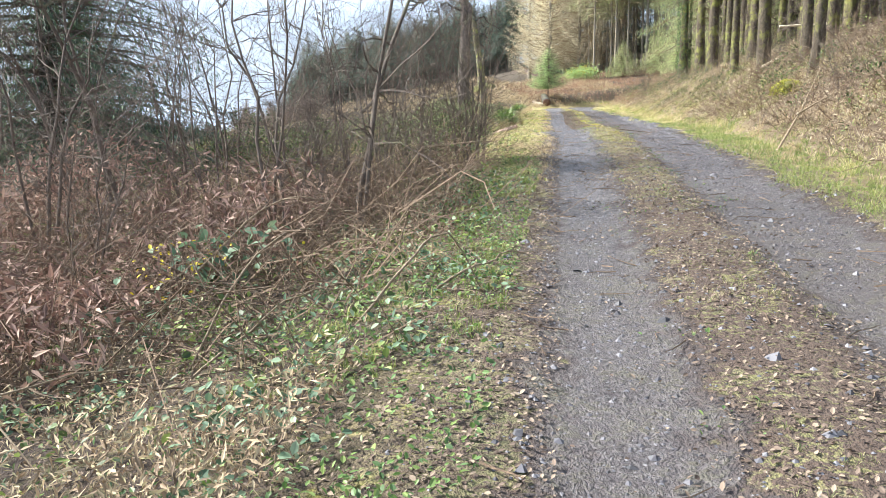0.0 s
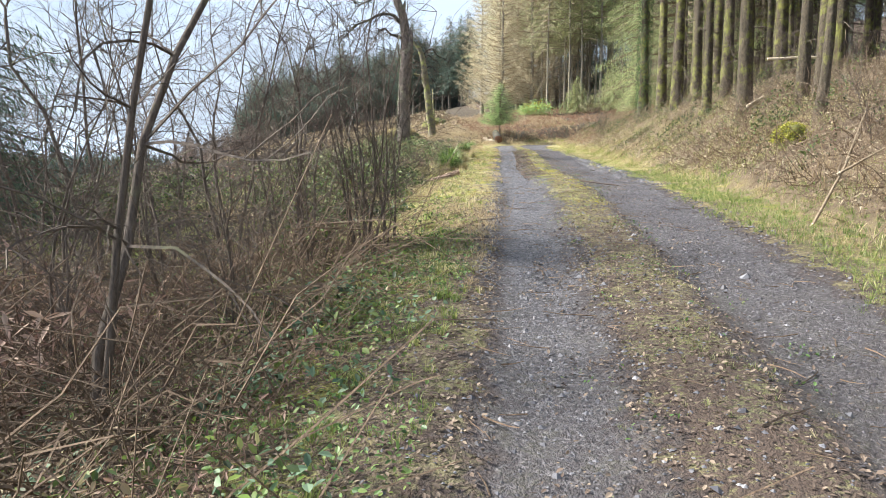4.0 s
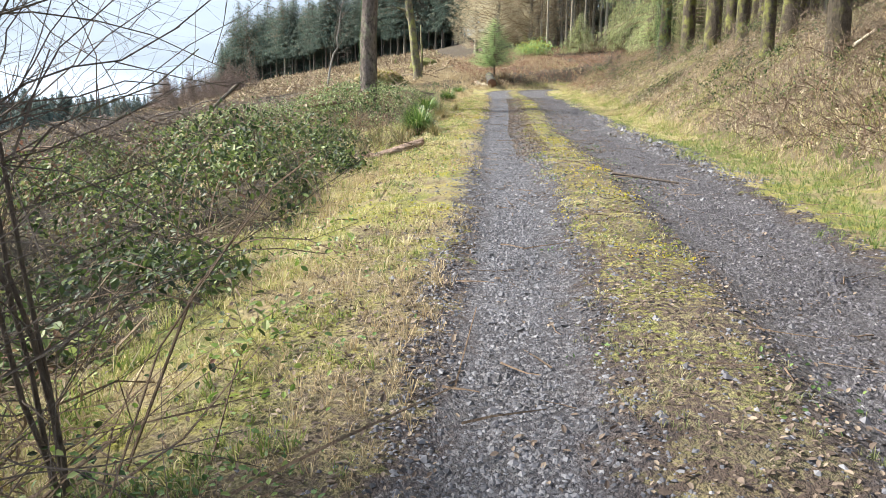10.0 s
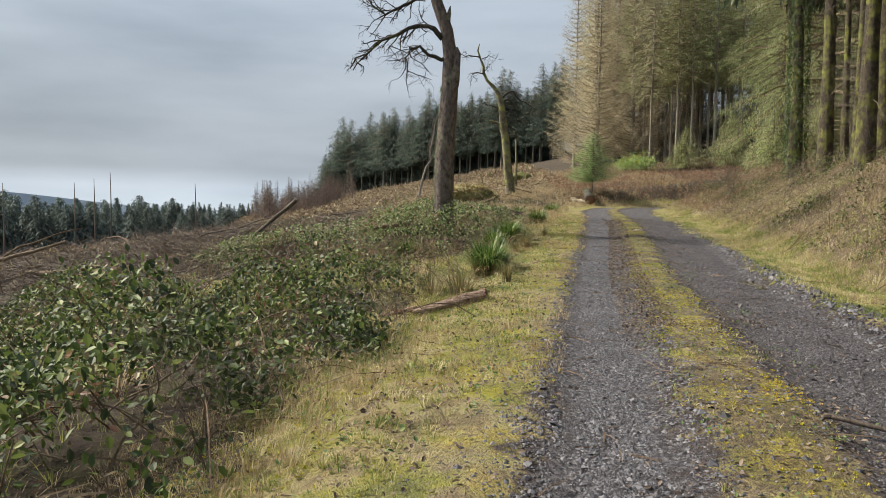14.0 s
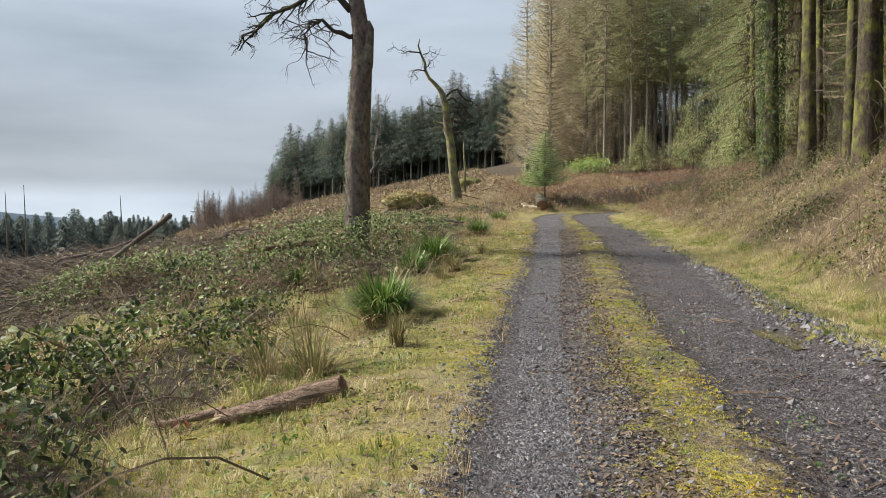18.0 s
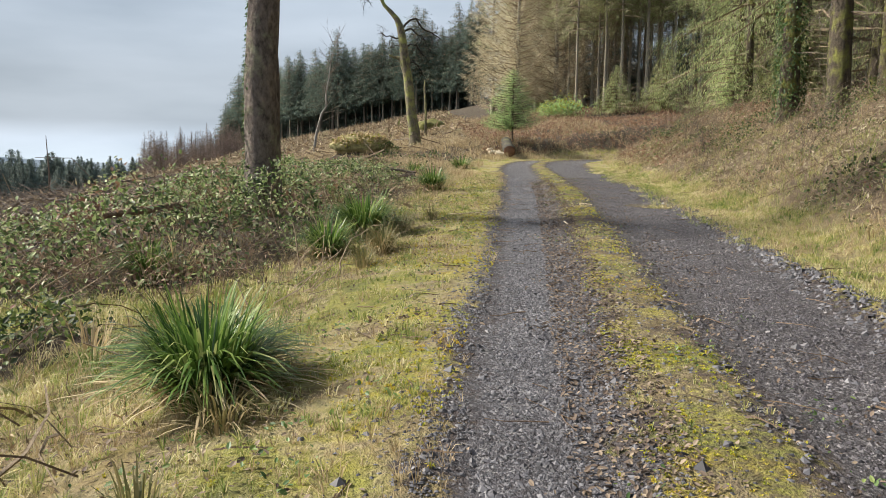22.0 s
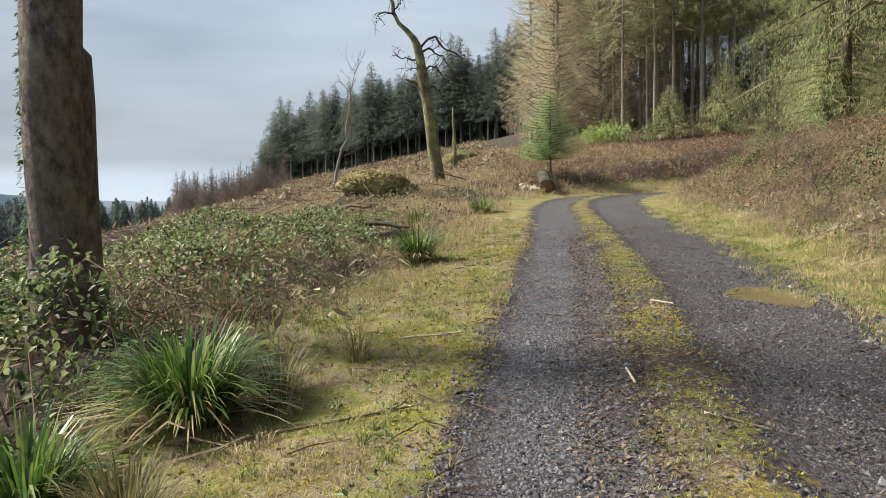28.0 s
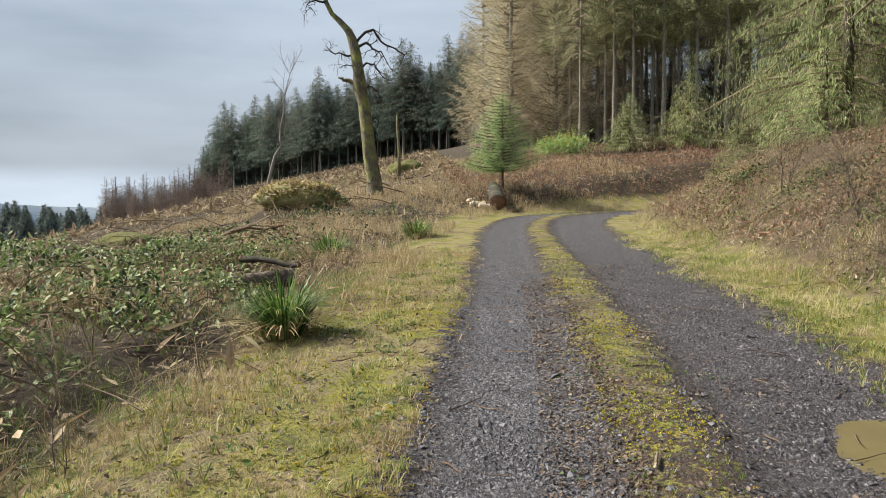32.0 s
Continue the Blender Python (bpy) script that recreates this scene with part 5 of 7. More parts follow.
blades(x, y, rv.uniform(0.010, 0.022, len(x)), 0.010, GOLD_MOSS, "golden_moss", "golden and yellow-green moss cushions on the middle strip", "moss")
x, y, u = off_rut(*field(110000, -3.0, -1.1, 19, 44))
x, y, u = thin(x, y, u, 1.7, 0.8, 0.3)
blades(x, y, rv.uniform(0.010, 0.026, len(x)), 0.010, GOLD_MOSS, "golden_moss", "yellow-green moss along the verge", "moss")
x, y, u = off_rut(*field(110000, -3.5, -1.1, 13, 46))
x, y, u = thin(x, y, u, 1.15, 4.4, 0.0)
x, y, u = thin(x, y, u, 3.7, 0.9, -0.2)
blades(x, y, rv.uniform(0.03, 0.085, len(x)), 0.005, STRAW, "straw_mat", "flattened bleached straw lying over the verge turf")
x, y, u = field(60000, 1.5, 3.2, 12, 50)
x, y, u = thin(x, y, u, 1.15, 2.4, np.interp(y, [24, 32], [0.75, 0.1]))
blades(x, y, rv.uniform(0.03, 0.09, len(x)), 0.005, STRAW, "straw_mat", "flattened bleached straw at the bank's foot")
x, y, u = field(170000, -3.4, -1.1, 12.5, 46)
k = u > -np.interp(y, [11, 14, 20, 46], [2.3, 2.8, 3.3, 3.0]) + 0.25 * wave(x, y, 2.0)
k &= u < -1.45 + 0.14 * wave(x, y, 4.0, 2.0) + 0.16 * wave(x, y, 1.3, 0.5) + rv.normal(0, 0.06, len(x))
k &= 0.8 * wave(x, y, 2.6, 3.3) + rv.normal(0, 0.3, len(x)) > -0.6
k2, tall_f = tufted(x, y, 0.4, 0.02)
k &= k2
x, y, tall_f = x[k], y[k], tall_f[k]
blades(x, y, rv.uniform(0.018, 0.065, len(x)) * tall_f, 0.0065, GRASS, "verge_grass", "straw-yellow and green verge grass beside the track")
x, y, u = field(26000, -2.6, -1.3, 7.5, 15.5)
k, tall_f = tufted(x, y, 0.7, 0.1)
x, y, tall_f = x[k], y[k], tall_f[k]
blades(x, y, rv.uniform(0.02, 0.06, len(x)) * tall_f, 0.006, LUSH_GRASS, "verge_tufts", "green grass tufts on the shaded verge")
x, y, u = field(110000, 1.15, 3.0, 8, 48)
k = (u < 2.6 + 0.4 * wave(x, y, 1.5)) & (u > 1.46 + 0.16 * wave(x, y, 3.7, 1.0) + 0.14 * wave(x, y, 1.2, 2.5) + rv.normal(0, 0.07, len(x)))
x, y = x[k], y[k]
k = y < 26 + 6 * wave(x, y, 0.9)
blades(x[k], y[k], rv.uniform(0.02, 0.075, k.sum()), 0.006, LUSH_GRASS, "lush_grass", "fresh green grass along the foot of the bank")
blades(x[~k], y[~k], rv.uniform(0.02, 0.08, (~k).sum()), 0.007, GRASS, "bank_foot_grass", "pale grass along the foot of the bank")
# tall dry grass
x, y, u = off_things(*field(26000, -4.6, -2.2, 18, 46))
x, y, u = thin(x, y, u, 1.4, 3, 0.1)
blades(x, y, rv.uniform(0.06, 0.2, len(x)), 0.006, STRAW, "dry_grass", "bleached dry grass among the brambles")
x, y, u = field(60000, 2.2, 5.0, 6, 58)
x, y, u = thin(x, y, u, 0.9, 6, 0.0)
blades(x, y, rv.uniform(0.05, 0.18, len(x)), 0.007, GRASS, "bank_turf", "green and straw grass tufts on the lower bank")
x, y, u = field(110000, 2.3, 6.2, 4, 58)
x, y, u = thin(x, y, u, 1.1, 1, np.interp(y, [24, 32], [0.3, -0.15]))
k, tall_f = tufted(x, y, 2.0, -0.1, 6.0)
x, y, tall_f = x[k], y[k], tall_f[k]
blades(x, y, rv.uniform(0.06, 0.24, len(x)) * tall_f, 0.0055, STRAW, "bank_grass", "bleached dry grass on the bank")
x, y, u = off_things(*field(90000, -9.0, -2.5, 12.5, 34))
x, y, u = thin(x, y, u, 1.0, 5, -0.25)
k, tall_f = tufted(x, y, 2.0, -0.1, 6.0)
x, y, tall_f = x[k], y[k], tall_f[k]
blades(x, y, rv.uniform(0.05, 0.16, len(x)) * tall_f, 0.008, GRASS, "rough_grass", "rough straw and green grass on the clearing")
x, y, u = off_things(*field(60000, -7.5, -2.6, 24.5, 31.3))
x, y, u = thin(x, y, u, 1.8, 4, -0.4)
k, tall_f = tufted(x, y, 2.0, -0.1, 6.0)
x, y, tall_f = x[k], y[k], tall_f[k]
blades(x, y, rv.uniform(0.04, 0.13, len(x)) * tall_f, 0.008, GRASS, "rough_grass", "long straw and green grass beside the verge")
x, y, u = off_things(*field(40000, -9.0, -2.4, 13, 36))
x, y, u = thin(x, y, u, 0.8, 9, 0.35)
blades(x, y, rv.uniform(0.05, 0.16, len(x)), 0.007, LUSH_GRASS, "green_grass", "patches of fresh green grass on the clearing")
x, y, u = field(26000, -8.0, -2.0, 40, 62)
x, y, u = thin(x, y, u, 0.8, 2, -0.2)
blades(x, y, rv.uniform(0.08, 0.3, len(x)), 0.014, STRAW, "slope_grass", "bleached grass on the slope by the bend")
x, y, u = open_ground(40000, (-4, 15, 57, 88))
x, y, u = thin(x, y, u, 0.5, 2, -0.3)
blades(x, y, rv.uniform(0.12, 0.42, len(x)), 0.02, STRAW, "hill_grass", "tufted straw and green grass on the hillside")


# herbs and ivy on the shaded verge
def leaf_layer(name, x, y, lift, size, mat, label, category, flat=0.5):
    n = len(x)
    V, F = scatter(LEAF_T, LEAF_F, np.stack([x, y, land(x, y) + lift], -1), rv.uniform(0, 6.28, n), rv.normal(0.15, flat, n), size, roll=rv.normal(0, flat, n))
    return put_stuff(name, V, F, mat, label, category)


def clumped(n, per, u0, u1, y0, y1, r):
    x, y, u = field(n, u0, u1, y0, y1)
    x, y = np.repeat(x, per) + rv.normal(0, r, n * per), np.repeat(y, per) + rv.normal(0, r, n * per)
    return x, y


x, y, u = field(22000, -3.4, -1.3, 5, 15.4)
x, y, u = thin(x, y, u, 1.9, 4, 0.05)
leaf_layer("herb_leaves", x, y, rv.uniform(0.01, 0.10, len(x)), rv.uniform(0.014, 0.036, len(x)), HERB_LEAF, "low green herbs along the shaded verge", "plants")
x, y = clumped(90, 34, -4.2, -1.4, 5.2, 14, 0.10)
leaf_layer("verge_plants", x, y, rv.uniform(0.03, 0.17, len(x)), rv.uniform(0.025, 0.06, len(x)), BLUE_HERB, "broad blue-green leaves in clumps on the verge", "plants")
x, y = clumped(40, 16, -3.6, -1.5, 6, 17, 0.12)
leaf_layer("verge_plants", x, y, rv.uniform(0.02, 0.10, len(x)), rv.uniform(0.02, 0.055, len(x)), LIME_LEAF, "bright lime-green leaf clumps on the verge", "plants")
x, y = rv.normal(-1.0, 0.24, 130), rv.normal(9.95, 0.3, 130)
leaf_layer("verge_plants", x, y, rv.uniform(0.12, 0.5, len(x)), rv.uniform(0.07, 0.13, len(x)), BLUE_HERB, "broad pale blue-green leaves of a tall verge plant", "plants")
x, y = rv.normal(-1.2, 0.22, 60), rv.normal(9.55, 0.25, 60)
leaf_layer("yellow_flowers", x, y, rv.uniform(0.25, 0.5, len(x)), rv.uniform(0.03, 0.055, len(x)), GORSE, "small yellow flowers beside the dead bracken", "flowers")
x, y, u = field(60000, -3.6, 1.5, 2.5, 20)
k = rv.random(len(x)) < np.where(np.abs(u) > 1.2, 0.8, np.where(rut_depth(u, y) > 0, 0.10, 0.45)) * np.interp(y, [3, 11, 16], [1, 0.7, 0.25])
x, y = x[k], y[k]
leaf_layer("leaf_litter", x, y, rv.uniform(0.003, 0.015, len(x)), rv.uniform(0.009, 0.028, len(x)), LITTER, "brown fallen leaves and bark crumbs on the track", "leaves", 0.35)
x, y, u = field(15000, -3.5, 2.2, 20, 44)
k = (np.abs(u) < 0.6) | (u < -1.1) | (u > 1.2)
k &= rv.random(len(x)) < 0.55
leaf_layer("leaf_litter", x[k], y[k], rv.uniform(0.003, 0.02, k.sum()), rv.uniform(0.010, 0.035, k.sum()), LITTER, "brown leaf crumbs scattered on the turf", "leaves", 0.35)
x, y, u = field(14000, -0.66, -0.2, 23, 42)
leaf_layer("leaf_litter", x, y, rv.uniform(0.003, 0.015, len(x)), rv.uniform(0.010, 0.034, len(x)), LITTER, "brown bark crumbs along the rut's inner edge", "leaves", 0.35)
x, y, u = field(9000, -1.9, -1.05, 5, 19)
leaf_layer("leaf_litter", x, y, rv.uniform(0.003, 0.02, len(x)), rv.uniform(0.009, 0.03, len(x)), LITTER, "brown fallen leaves along the rut's outer edge", "leaves", 0.35)
x, y, u = field(6000, -0.5, 0.3, 5, 19)
leaf_layer("leaf_litter", x, y, rv.uniform(0.003, 0.02, len(x)), rv.uniform(0.009, 0.026, len(x)), LITTER, "brown leaves trodden into the middle strip", "leaves", 0.35)

x, y = clumped(420, 18, -3.3, -1.25, 11, 44, 0.14)
leaf_layer("leaf_litter", x, y, rv.uniform(0.004, 0.035, len(x)), rv.uniform(0.012, 0.04, len(x)), LITTER, "patches of brown leaf litter on the verge", "leaves", 0.4)
x, y = clumped(110, 20, -3.6, -1.75, 7, 17, 0.12)
leaf_layer("verge_plants", x, y, rv.uniform(0.03, 0.20, len(x)), rv.uniform(0.025, 0.06, len(x)), BRAMBLE_LEAF, "trailing dark green bramble leaves on the verge", "plants")
x, y = clumped(45, 18, -3.4, -1.8, 9, 19, 0.11)
leaf_layer("verge_plants", x, y, rv.uniform(0.03, 0.14, len(x)), rv.uniform(0.02, 0.05, len(x)), LIME_LEAF, "bright lime-green leaf clumps beside the thicket", "plants")
x, y = clumped(240, 16, -3.4, -1.4, 9, 44, 0.09)
leaf_layer("herb_leaves", x, y, rv.uniform(0.01, 0.05, len(x)), rv.uniform(0.015, 0.04, len(x)), HERB_LEAF, "small green herb rosettes on the verge", "plants")
x, y = clumped(90, 14, -0.6, 0.6, 4, 44, 0.08)
leaf_layer("herb_leaves", x, y, rv.uniform(0.006, 0.03, len(x)), rv.uniform(0.012, 0.03, len(x)), HERB_LEAF, "small green herbs on the middle strip", "plants")
x, y = clumped(460, 20, -0.8, 0.8, 3, 44, 0.11)
leaf_layer("leaf_litter", x, y, rv.uniform(0.003, 0.02, len(x)), rv.uniform(0.010, 0.035, len(x)), LITTER, "brown leaf crumbs on the middle strip", "leaves", 0.4)

# brambles: a leafy skin over low mounds, with arching canes
def brambles(name, n, u0, u1, y0, y1, size, label, keep=0.10, canes=500, mat=None):
    x, y, u = field(n // 9, u0, u1, y0, y1)
    x, y, u = np.repeat(x, 9), np.repeat(y, 9), np.repeat(u, 9)
    n = len(x)
    jump = rv.normal(0, 0.085, (n, 2))
    low = np.repeat(rv.beta(1, 4.5, n // 9), 9)
    h = bramble_height(x, y, u)
    k = (h > max(keep, 0.12 if u1 < 0 else 0.0)) & (0.6 * wave(x, y, 1.7, 2.2) + 0.7 * wave(x, y, 4.7, 0.6) + rv.normal(0, 0.2, n) > (0.0 if u1 < 0 else 0.25))
    x, y, h, low = x[k] + jump[k, 0], y[k] + jump[k, 1], h[k], low[k]
    n = len(x)
    z = land(x, y) + h * (1 - low) + rv.normal(0, 0.045, n)
    V, F = scatter(LEAF_T, LEAF_F, np.stack([x, y, z], -1), rv.uniform(0, 6.28, n), rv.normal(-0.1, 0.7, n), size * rv.uniform(0.6, 1.3, n), roll=rv.normal(0, 0.5, n))
    put_stuff(name, V, F, mat or BRAMBLE_LEAF, label, "brambles")
    hp = Heap()
    x, y, u = field(canes, u0, u1, y0, y1)
    h = bramble_height(x, y, u)
    for a, b, c in zip(x, y, h):
        if c < keep or c == 0:
            continue
        L, ang = rv.uniform(0.5, 1.5), rv.uniform(0, 6.28)
        t = np.linspace(0, 1, 6)
        px, py = a + np.cos(ang) * L * t, b + np.sin(ang) * L * t
        if np.abs(lateral(px, py)[0]).min() < 1.75:
            continue
        pz = land(px, py) + (c + rv.uniform(-0.05, 0.12)) * np.sin(np.pi * (0.1 + 0.85 * t)) ** 0.7 - 0.02
        add_tube(hp, np.stack([px, py, pz], -1), np.full(6, rv.uniform(0.003, 0.006)), 3, False)
    if hp.n:
        tagged(new("bramble_canes", hp.mesh("bramble_canes", DRY_TWIG if rv.random() < 0.5 else BROWN_TWIG)), "thin arching bramble canes", "brambles", kind="stuff")


brambles("brambles", 180000, -12, -2.2, 15.5, 31, 0.058, "dark green bramble mound beside the verge", canes=900)
brambles("brambles", 150000, -14, -2.7, 30, 46, 0.062, "pale-sheened green and brown brambles round the old pine", canes=800, mat=DULL_BRAMBLE)
brambles("brambles", 22000, -14, -2.0, 46, 60, 0.08, "brambles on the clearing", canes=400)
brambles("brambles", 90000, 2.6, 6.6, 9, 50, 0.05, "straggling brambles on the bank", 0.0, 900)
brambles("brambles", 30000, -9, -2.0, 5, 17, 0.07, "straggling brambles under the bare thicket", canes=900)


# dead bracken and twiggy scrub
def bracken(name, n, u0, u1, y0, y1, mat, label, hi=0.35, size=(0.06, 0.17), area=None, cut=-0.4, fade=0.0):
    x, y, u = field(n, u0, u1, y0, y1) if area is None else open_ground(n, area)
    x, y, u = thin(x, y, u, 1.3, 2.7, cut)
    if fade:
        rim = np.minimum(np.minimum(u - u0, u1 - u), np.minimum(y - y0, y1 - y))
        keep = rim > fade * np.clip(rv.random(len(x)) ** 1.5 + 0.35 * wave(x, y, 0.9, 1.7), 0, 1)
        x, y, u = x[keep], y[keep], u[keep]
    n = len(x)
    lump = np.clip(0.6 + 0.4 * wave(x, y, 1.1, 0.3), 0.1, 1)
    z = land(x, y) + hi * lump * rv.beta(1.6, 1.8, n)
    s = rv.uniform(*size, n)
    V, F = scatter(FROND_T, FROND_F, np.stack([x, y, z], -1), rv.uniform(0, 6.28, n), rv.normal(-0.2, 0.7, n), np.stack([s * 0.6, s, s], -1), roll=rv.normal(0, 0.7, n))
    put_stuff(name, V, F, mat, label, "bracken")


bracken("dead_bracken", 50000, 2.5, 7.2, 3, 30, BANK_LITTER, "dead straw-brown bracken and scrub on the bank", 0.36, (0.03, 0.10), None, -0.1)
bracken("dead_bracken", 36000, -4.6, -1.9, 4.8, 9.4, BRACKEN, "brown bracken and dry stalks on the verge", 0.40, (0.02, 0.06), None, -0.1)
bracken("red_bracken", 16000, 2.8, 7.5, 43, 58, RED_BRACKEN, "red-brown bracken along the bank by the bend", 0.45, (0.05, 0.16), None, 0.0)
bracken("dead_bracken", 36000, 2.6, 8.0, 30, 58, BANK_LITTER, "dead straw-brown bracken on the bank", 0.36, (0.04, 0.12), None, 0.1)
bracken("dead_bracken", 60000, 0, 0, 0, 0, BRACKEN, "brown litter over the far felled slope", 0.5, (0.25, 0.7), (-42, 8, 72, 150), -0.5)
bracken("red_bracken", 16000, -8, -3.2, 31.0, 37.5, DARK_BRACKEN, "red-brown dead stalks among the brambles", 0.42, (0.03, 0.08), None, 0.1)
bracken("red_bracken", 52000, 0, 0, 0, 0, RED_BRACKEN, "red-brown bracken slope beyond the bend", 0.5, (0.08, 0.24), (7, 34, 57, 80), -0.7)
bracken("wet_bracken", 46000, -10.6, -3.1, 7.6, 14.6, DARK_BRACKEN, "collapsed dark red-brown bracken beside the thicket", 1.35, (0.06, 0.15), None, -0.2, 1.0)
bracken("dead_bracken", 30000, -8, -2.2, 8.5, 16, BRACKEN, "brown bracken and twigs under the thicket", 0.35, (0.025, 0.065))
bracken("dead_bracken", 26000, -9, -2.6, 17, 34, BRACKEN, "brown bracken litter on the clearing", 0.16, (0.03, 0.09), None, 0.1)
bracken("dead_bracken", 60000, 0, 0, 0, 0, BRACKEN, "brown litter over the felled slope", 0.35, (0.08, 0.25), (-26, 8, 32, 80), -0.3)

# dark litter added where the thicket shades the ground, to darken it
bracken("wet_bracken", 18000, -5.0, -1.9, 10, 14.4, DARK_BRACKEN, "dark bracken litter standing in for shade beside the verge", 0.16, (0.02, 0.055), None, -0.3)
bracken("dead_bracken", 20000, -8, -2.9, 35.5, 48, BRACKEN, "brown bracken litter among the brambles", 0.32, (0.03, 0.085), None, 0.0)
x, y, u = field(36000, -6.5, -2.5, 35, 48)
x, y, u = thin(x, y, u, 1.3, 7, 0.2)
blades(x, y, rv.uniform(0.06, 0.2, len(x)), 0.007, LUSH_GRASS, "green_grass", "green grass between the brambles")

# scattered twigs
ASH_TWIG = bark_mat("ashen_twig", (0.09, 0.068, 0.058), (0.34, 0.28, 0.245), None, 0, 14)


def sticks(name, n, u0, u1, y0, y1, length, radius, mat, label, up=0.25, area=None, kink=0.12):
    hp = Heap()
    x, y, u = field(n, u0, u1, y0, y1) if area is None else open_ground(n, area)
    z = land(x, y)
    for a, b, c in zip(x, y, z):
        L = rv.uniform(*length)
        ang, el_ = rv.uniform(0, 6.28), min(abs(rv.normal(0, up)), 1.6 * up if up < 0.5 else 1.3)
        d = np.array([np.cos(ang) * np.cos(el_), np.sin(ang) * np.cos(el_), np.sin(el_)])
        pts = np.array([a, b, c + 0.01]) + np.linspace(0, 1, 4)[:, None] * d * L + np.cumsum(rv.normal(0, kink * L / 4, (4, 3)), 0)
        r = rv.uniform(*radius)
        add_tube(hp, pts, np.linspace(r, r * 0.4, 4), 3, False)
    tagged(new(name, hp.mesh(name, mat)), label, "twigs", kind="stuff")


sticks("fallen_twigs", 1100, -3.2, 2.2, 3, 42, (0.06, 0.35), (0.0025, 0.006), BROWN_TWIG, "small fallen twigs on track and verges", 0.05)
sticks("scrub_twigs", 3400, 2.8, 7.0, 7, 56, (0.25, 0.9), (0.0025, 0.006), DRY_TWIG, "tangled dry twigs on the bank", 0.7, None, 0.4)
sticks("scrub_twigs", 4200, 2.6, 6.4, 9, 25, (0.25, 0.9), (0.003, 0.007), BROWN_TWIG, "dark tangled twigs in the bank's scrub", 0.55, None, 0.4)
sticks("thicket_twigs", 5200, -8, -2.1, 8, 16, (0.3, 1.1), (0.0025, 0.007), BROWN_TWIG, "tangled brown twigs under the thicket", 0.42, None, 0.75)
sticks("brash", 9000, 0, 0, 0, 0, (0.3, 1.3), (0.004, 0.014), ASH_TWIG, "grey-brown felling brash strewn over the clearing", 0.2, (-22, -1.5, 29, 52), 0.25)
sticks("brash", 1100, 0, 0, 0, 0, (0.8, 2.6), (0.015, 0.035), BROWN_TWIG, "brash on the far felled slope", 0.12, (-40, 6, 46, 120), 0.2)
sticks("brash", 800, 0, 0, 0, 0, (0.4, 1.5), (0.004, 0.012), ASH_TWIG, "tangle of grey-brown branches round the leaning log", 0.14, (-6.2, -1.0, 32.3, 37.5), 0.4)
sticks("brash", 900, -9, -2.6, 15, 34, (0.2, 0.7), (0.004, 0.012), DRY_TWIG, "dead twigs poking from the brambles", 0.6, None, 0.3)
sticks("brash", 900, -9, -2.8, 31, 46, (0.2, 0.7), (0.004, 0.010), DRY_TWIG, "dead twigs among the brambles", 0.6, None, 0.3)


# further twigs added to deepen the shaded corner of the verge
sticks("thicket_twigs", 3000, -6, -2.1, 10.3, 14.8, (0.25, 0.9), (0.0025, 0.006), BROWN_TWIG, "brown twigs heaped beside the verge", 0.35, None, 0.75)
sticks("brash", 420, 0, 0, 0, 0, (0.3, 0.95), (0.006, 0.016), DRY_TWIG, "pale broken sticks standing out of the brash", 0.7, (-16, 0.5, 27.5, 36), 0.3)


# bare saplings of the thicket
def make_sapling(seed, stems, h, r, label):
    rng = np.random.default_rng(seed)
    t = base("bare_sapling", 0, 0, 0, label, "shrub", "bare saplings of the thicket")
    ht = Heap()
    for _ in range(stems):
        a = rng.uniform(0, 6.28)
        lean = rng.uniform(0.05, 0.32)
        hs = Heap()
        n = 9
        H = h * rng.uniform(0.7, 1.1)
        tt = np.linspace(0, 1, n)
        pts = np.stack([np.cos(a) * (0.06 + lean * H * tt ** 1.3), np.sin(a) * (0.06 + lean * H * tt ** 1.3), H * tt - 0.1], -1) + np.cumsum(rng.normal(0, 0.10 * H / 3, (n, 3)), 0) * tt[:, None]
        rr = r * rng.uniform(0.6, 1.1)
        add_tube(hs, pts, np.linspace(rr, rr * 0.2, n), 6, False, 0.05, rng)
        part("stem", hs.mesh("stem", TWIG_BARK, True), t)
        for i in range(2, n):
            for _ in range(3 if i % 2 else 2):
                b = rng.uniform(0, 6.28)
                d = np.array([np.cos(b), np.sin(b), rng.uniform(0.2, 1.1)])
                branch_out(ht, rng, pts[i], d / np.linalg.norm(d), rng.uniform(0.5, 1.35) * (1.15 - 0.5 * tt[i]), rr * 0.3, 2, 0.75, -0.01, 3, 3, 0.33)
    part("twig_crown", ht.mesh("twig_crown", TWIG_BARK), t, kind="stuff")
    return t


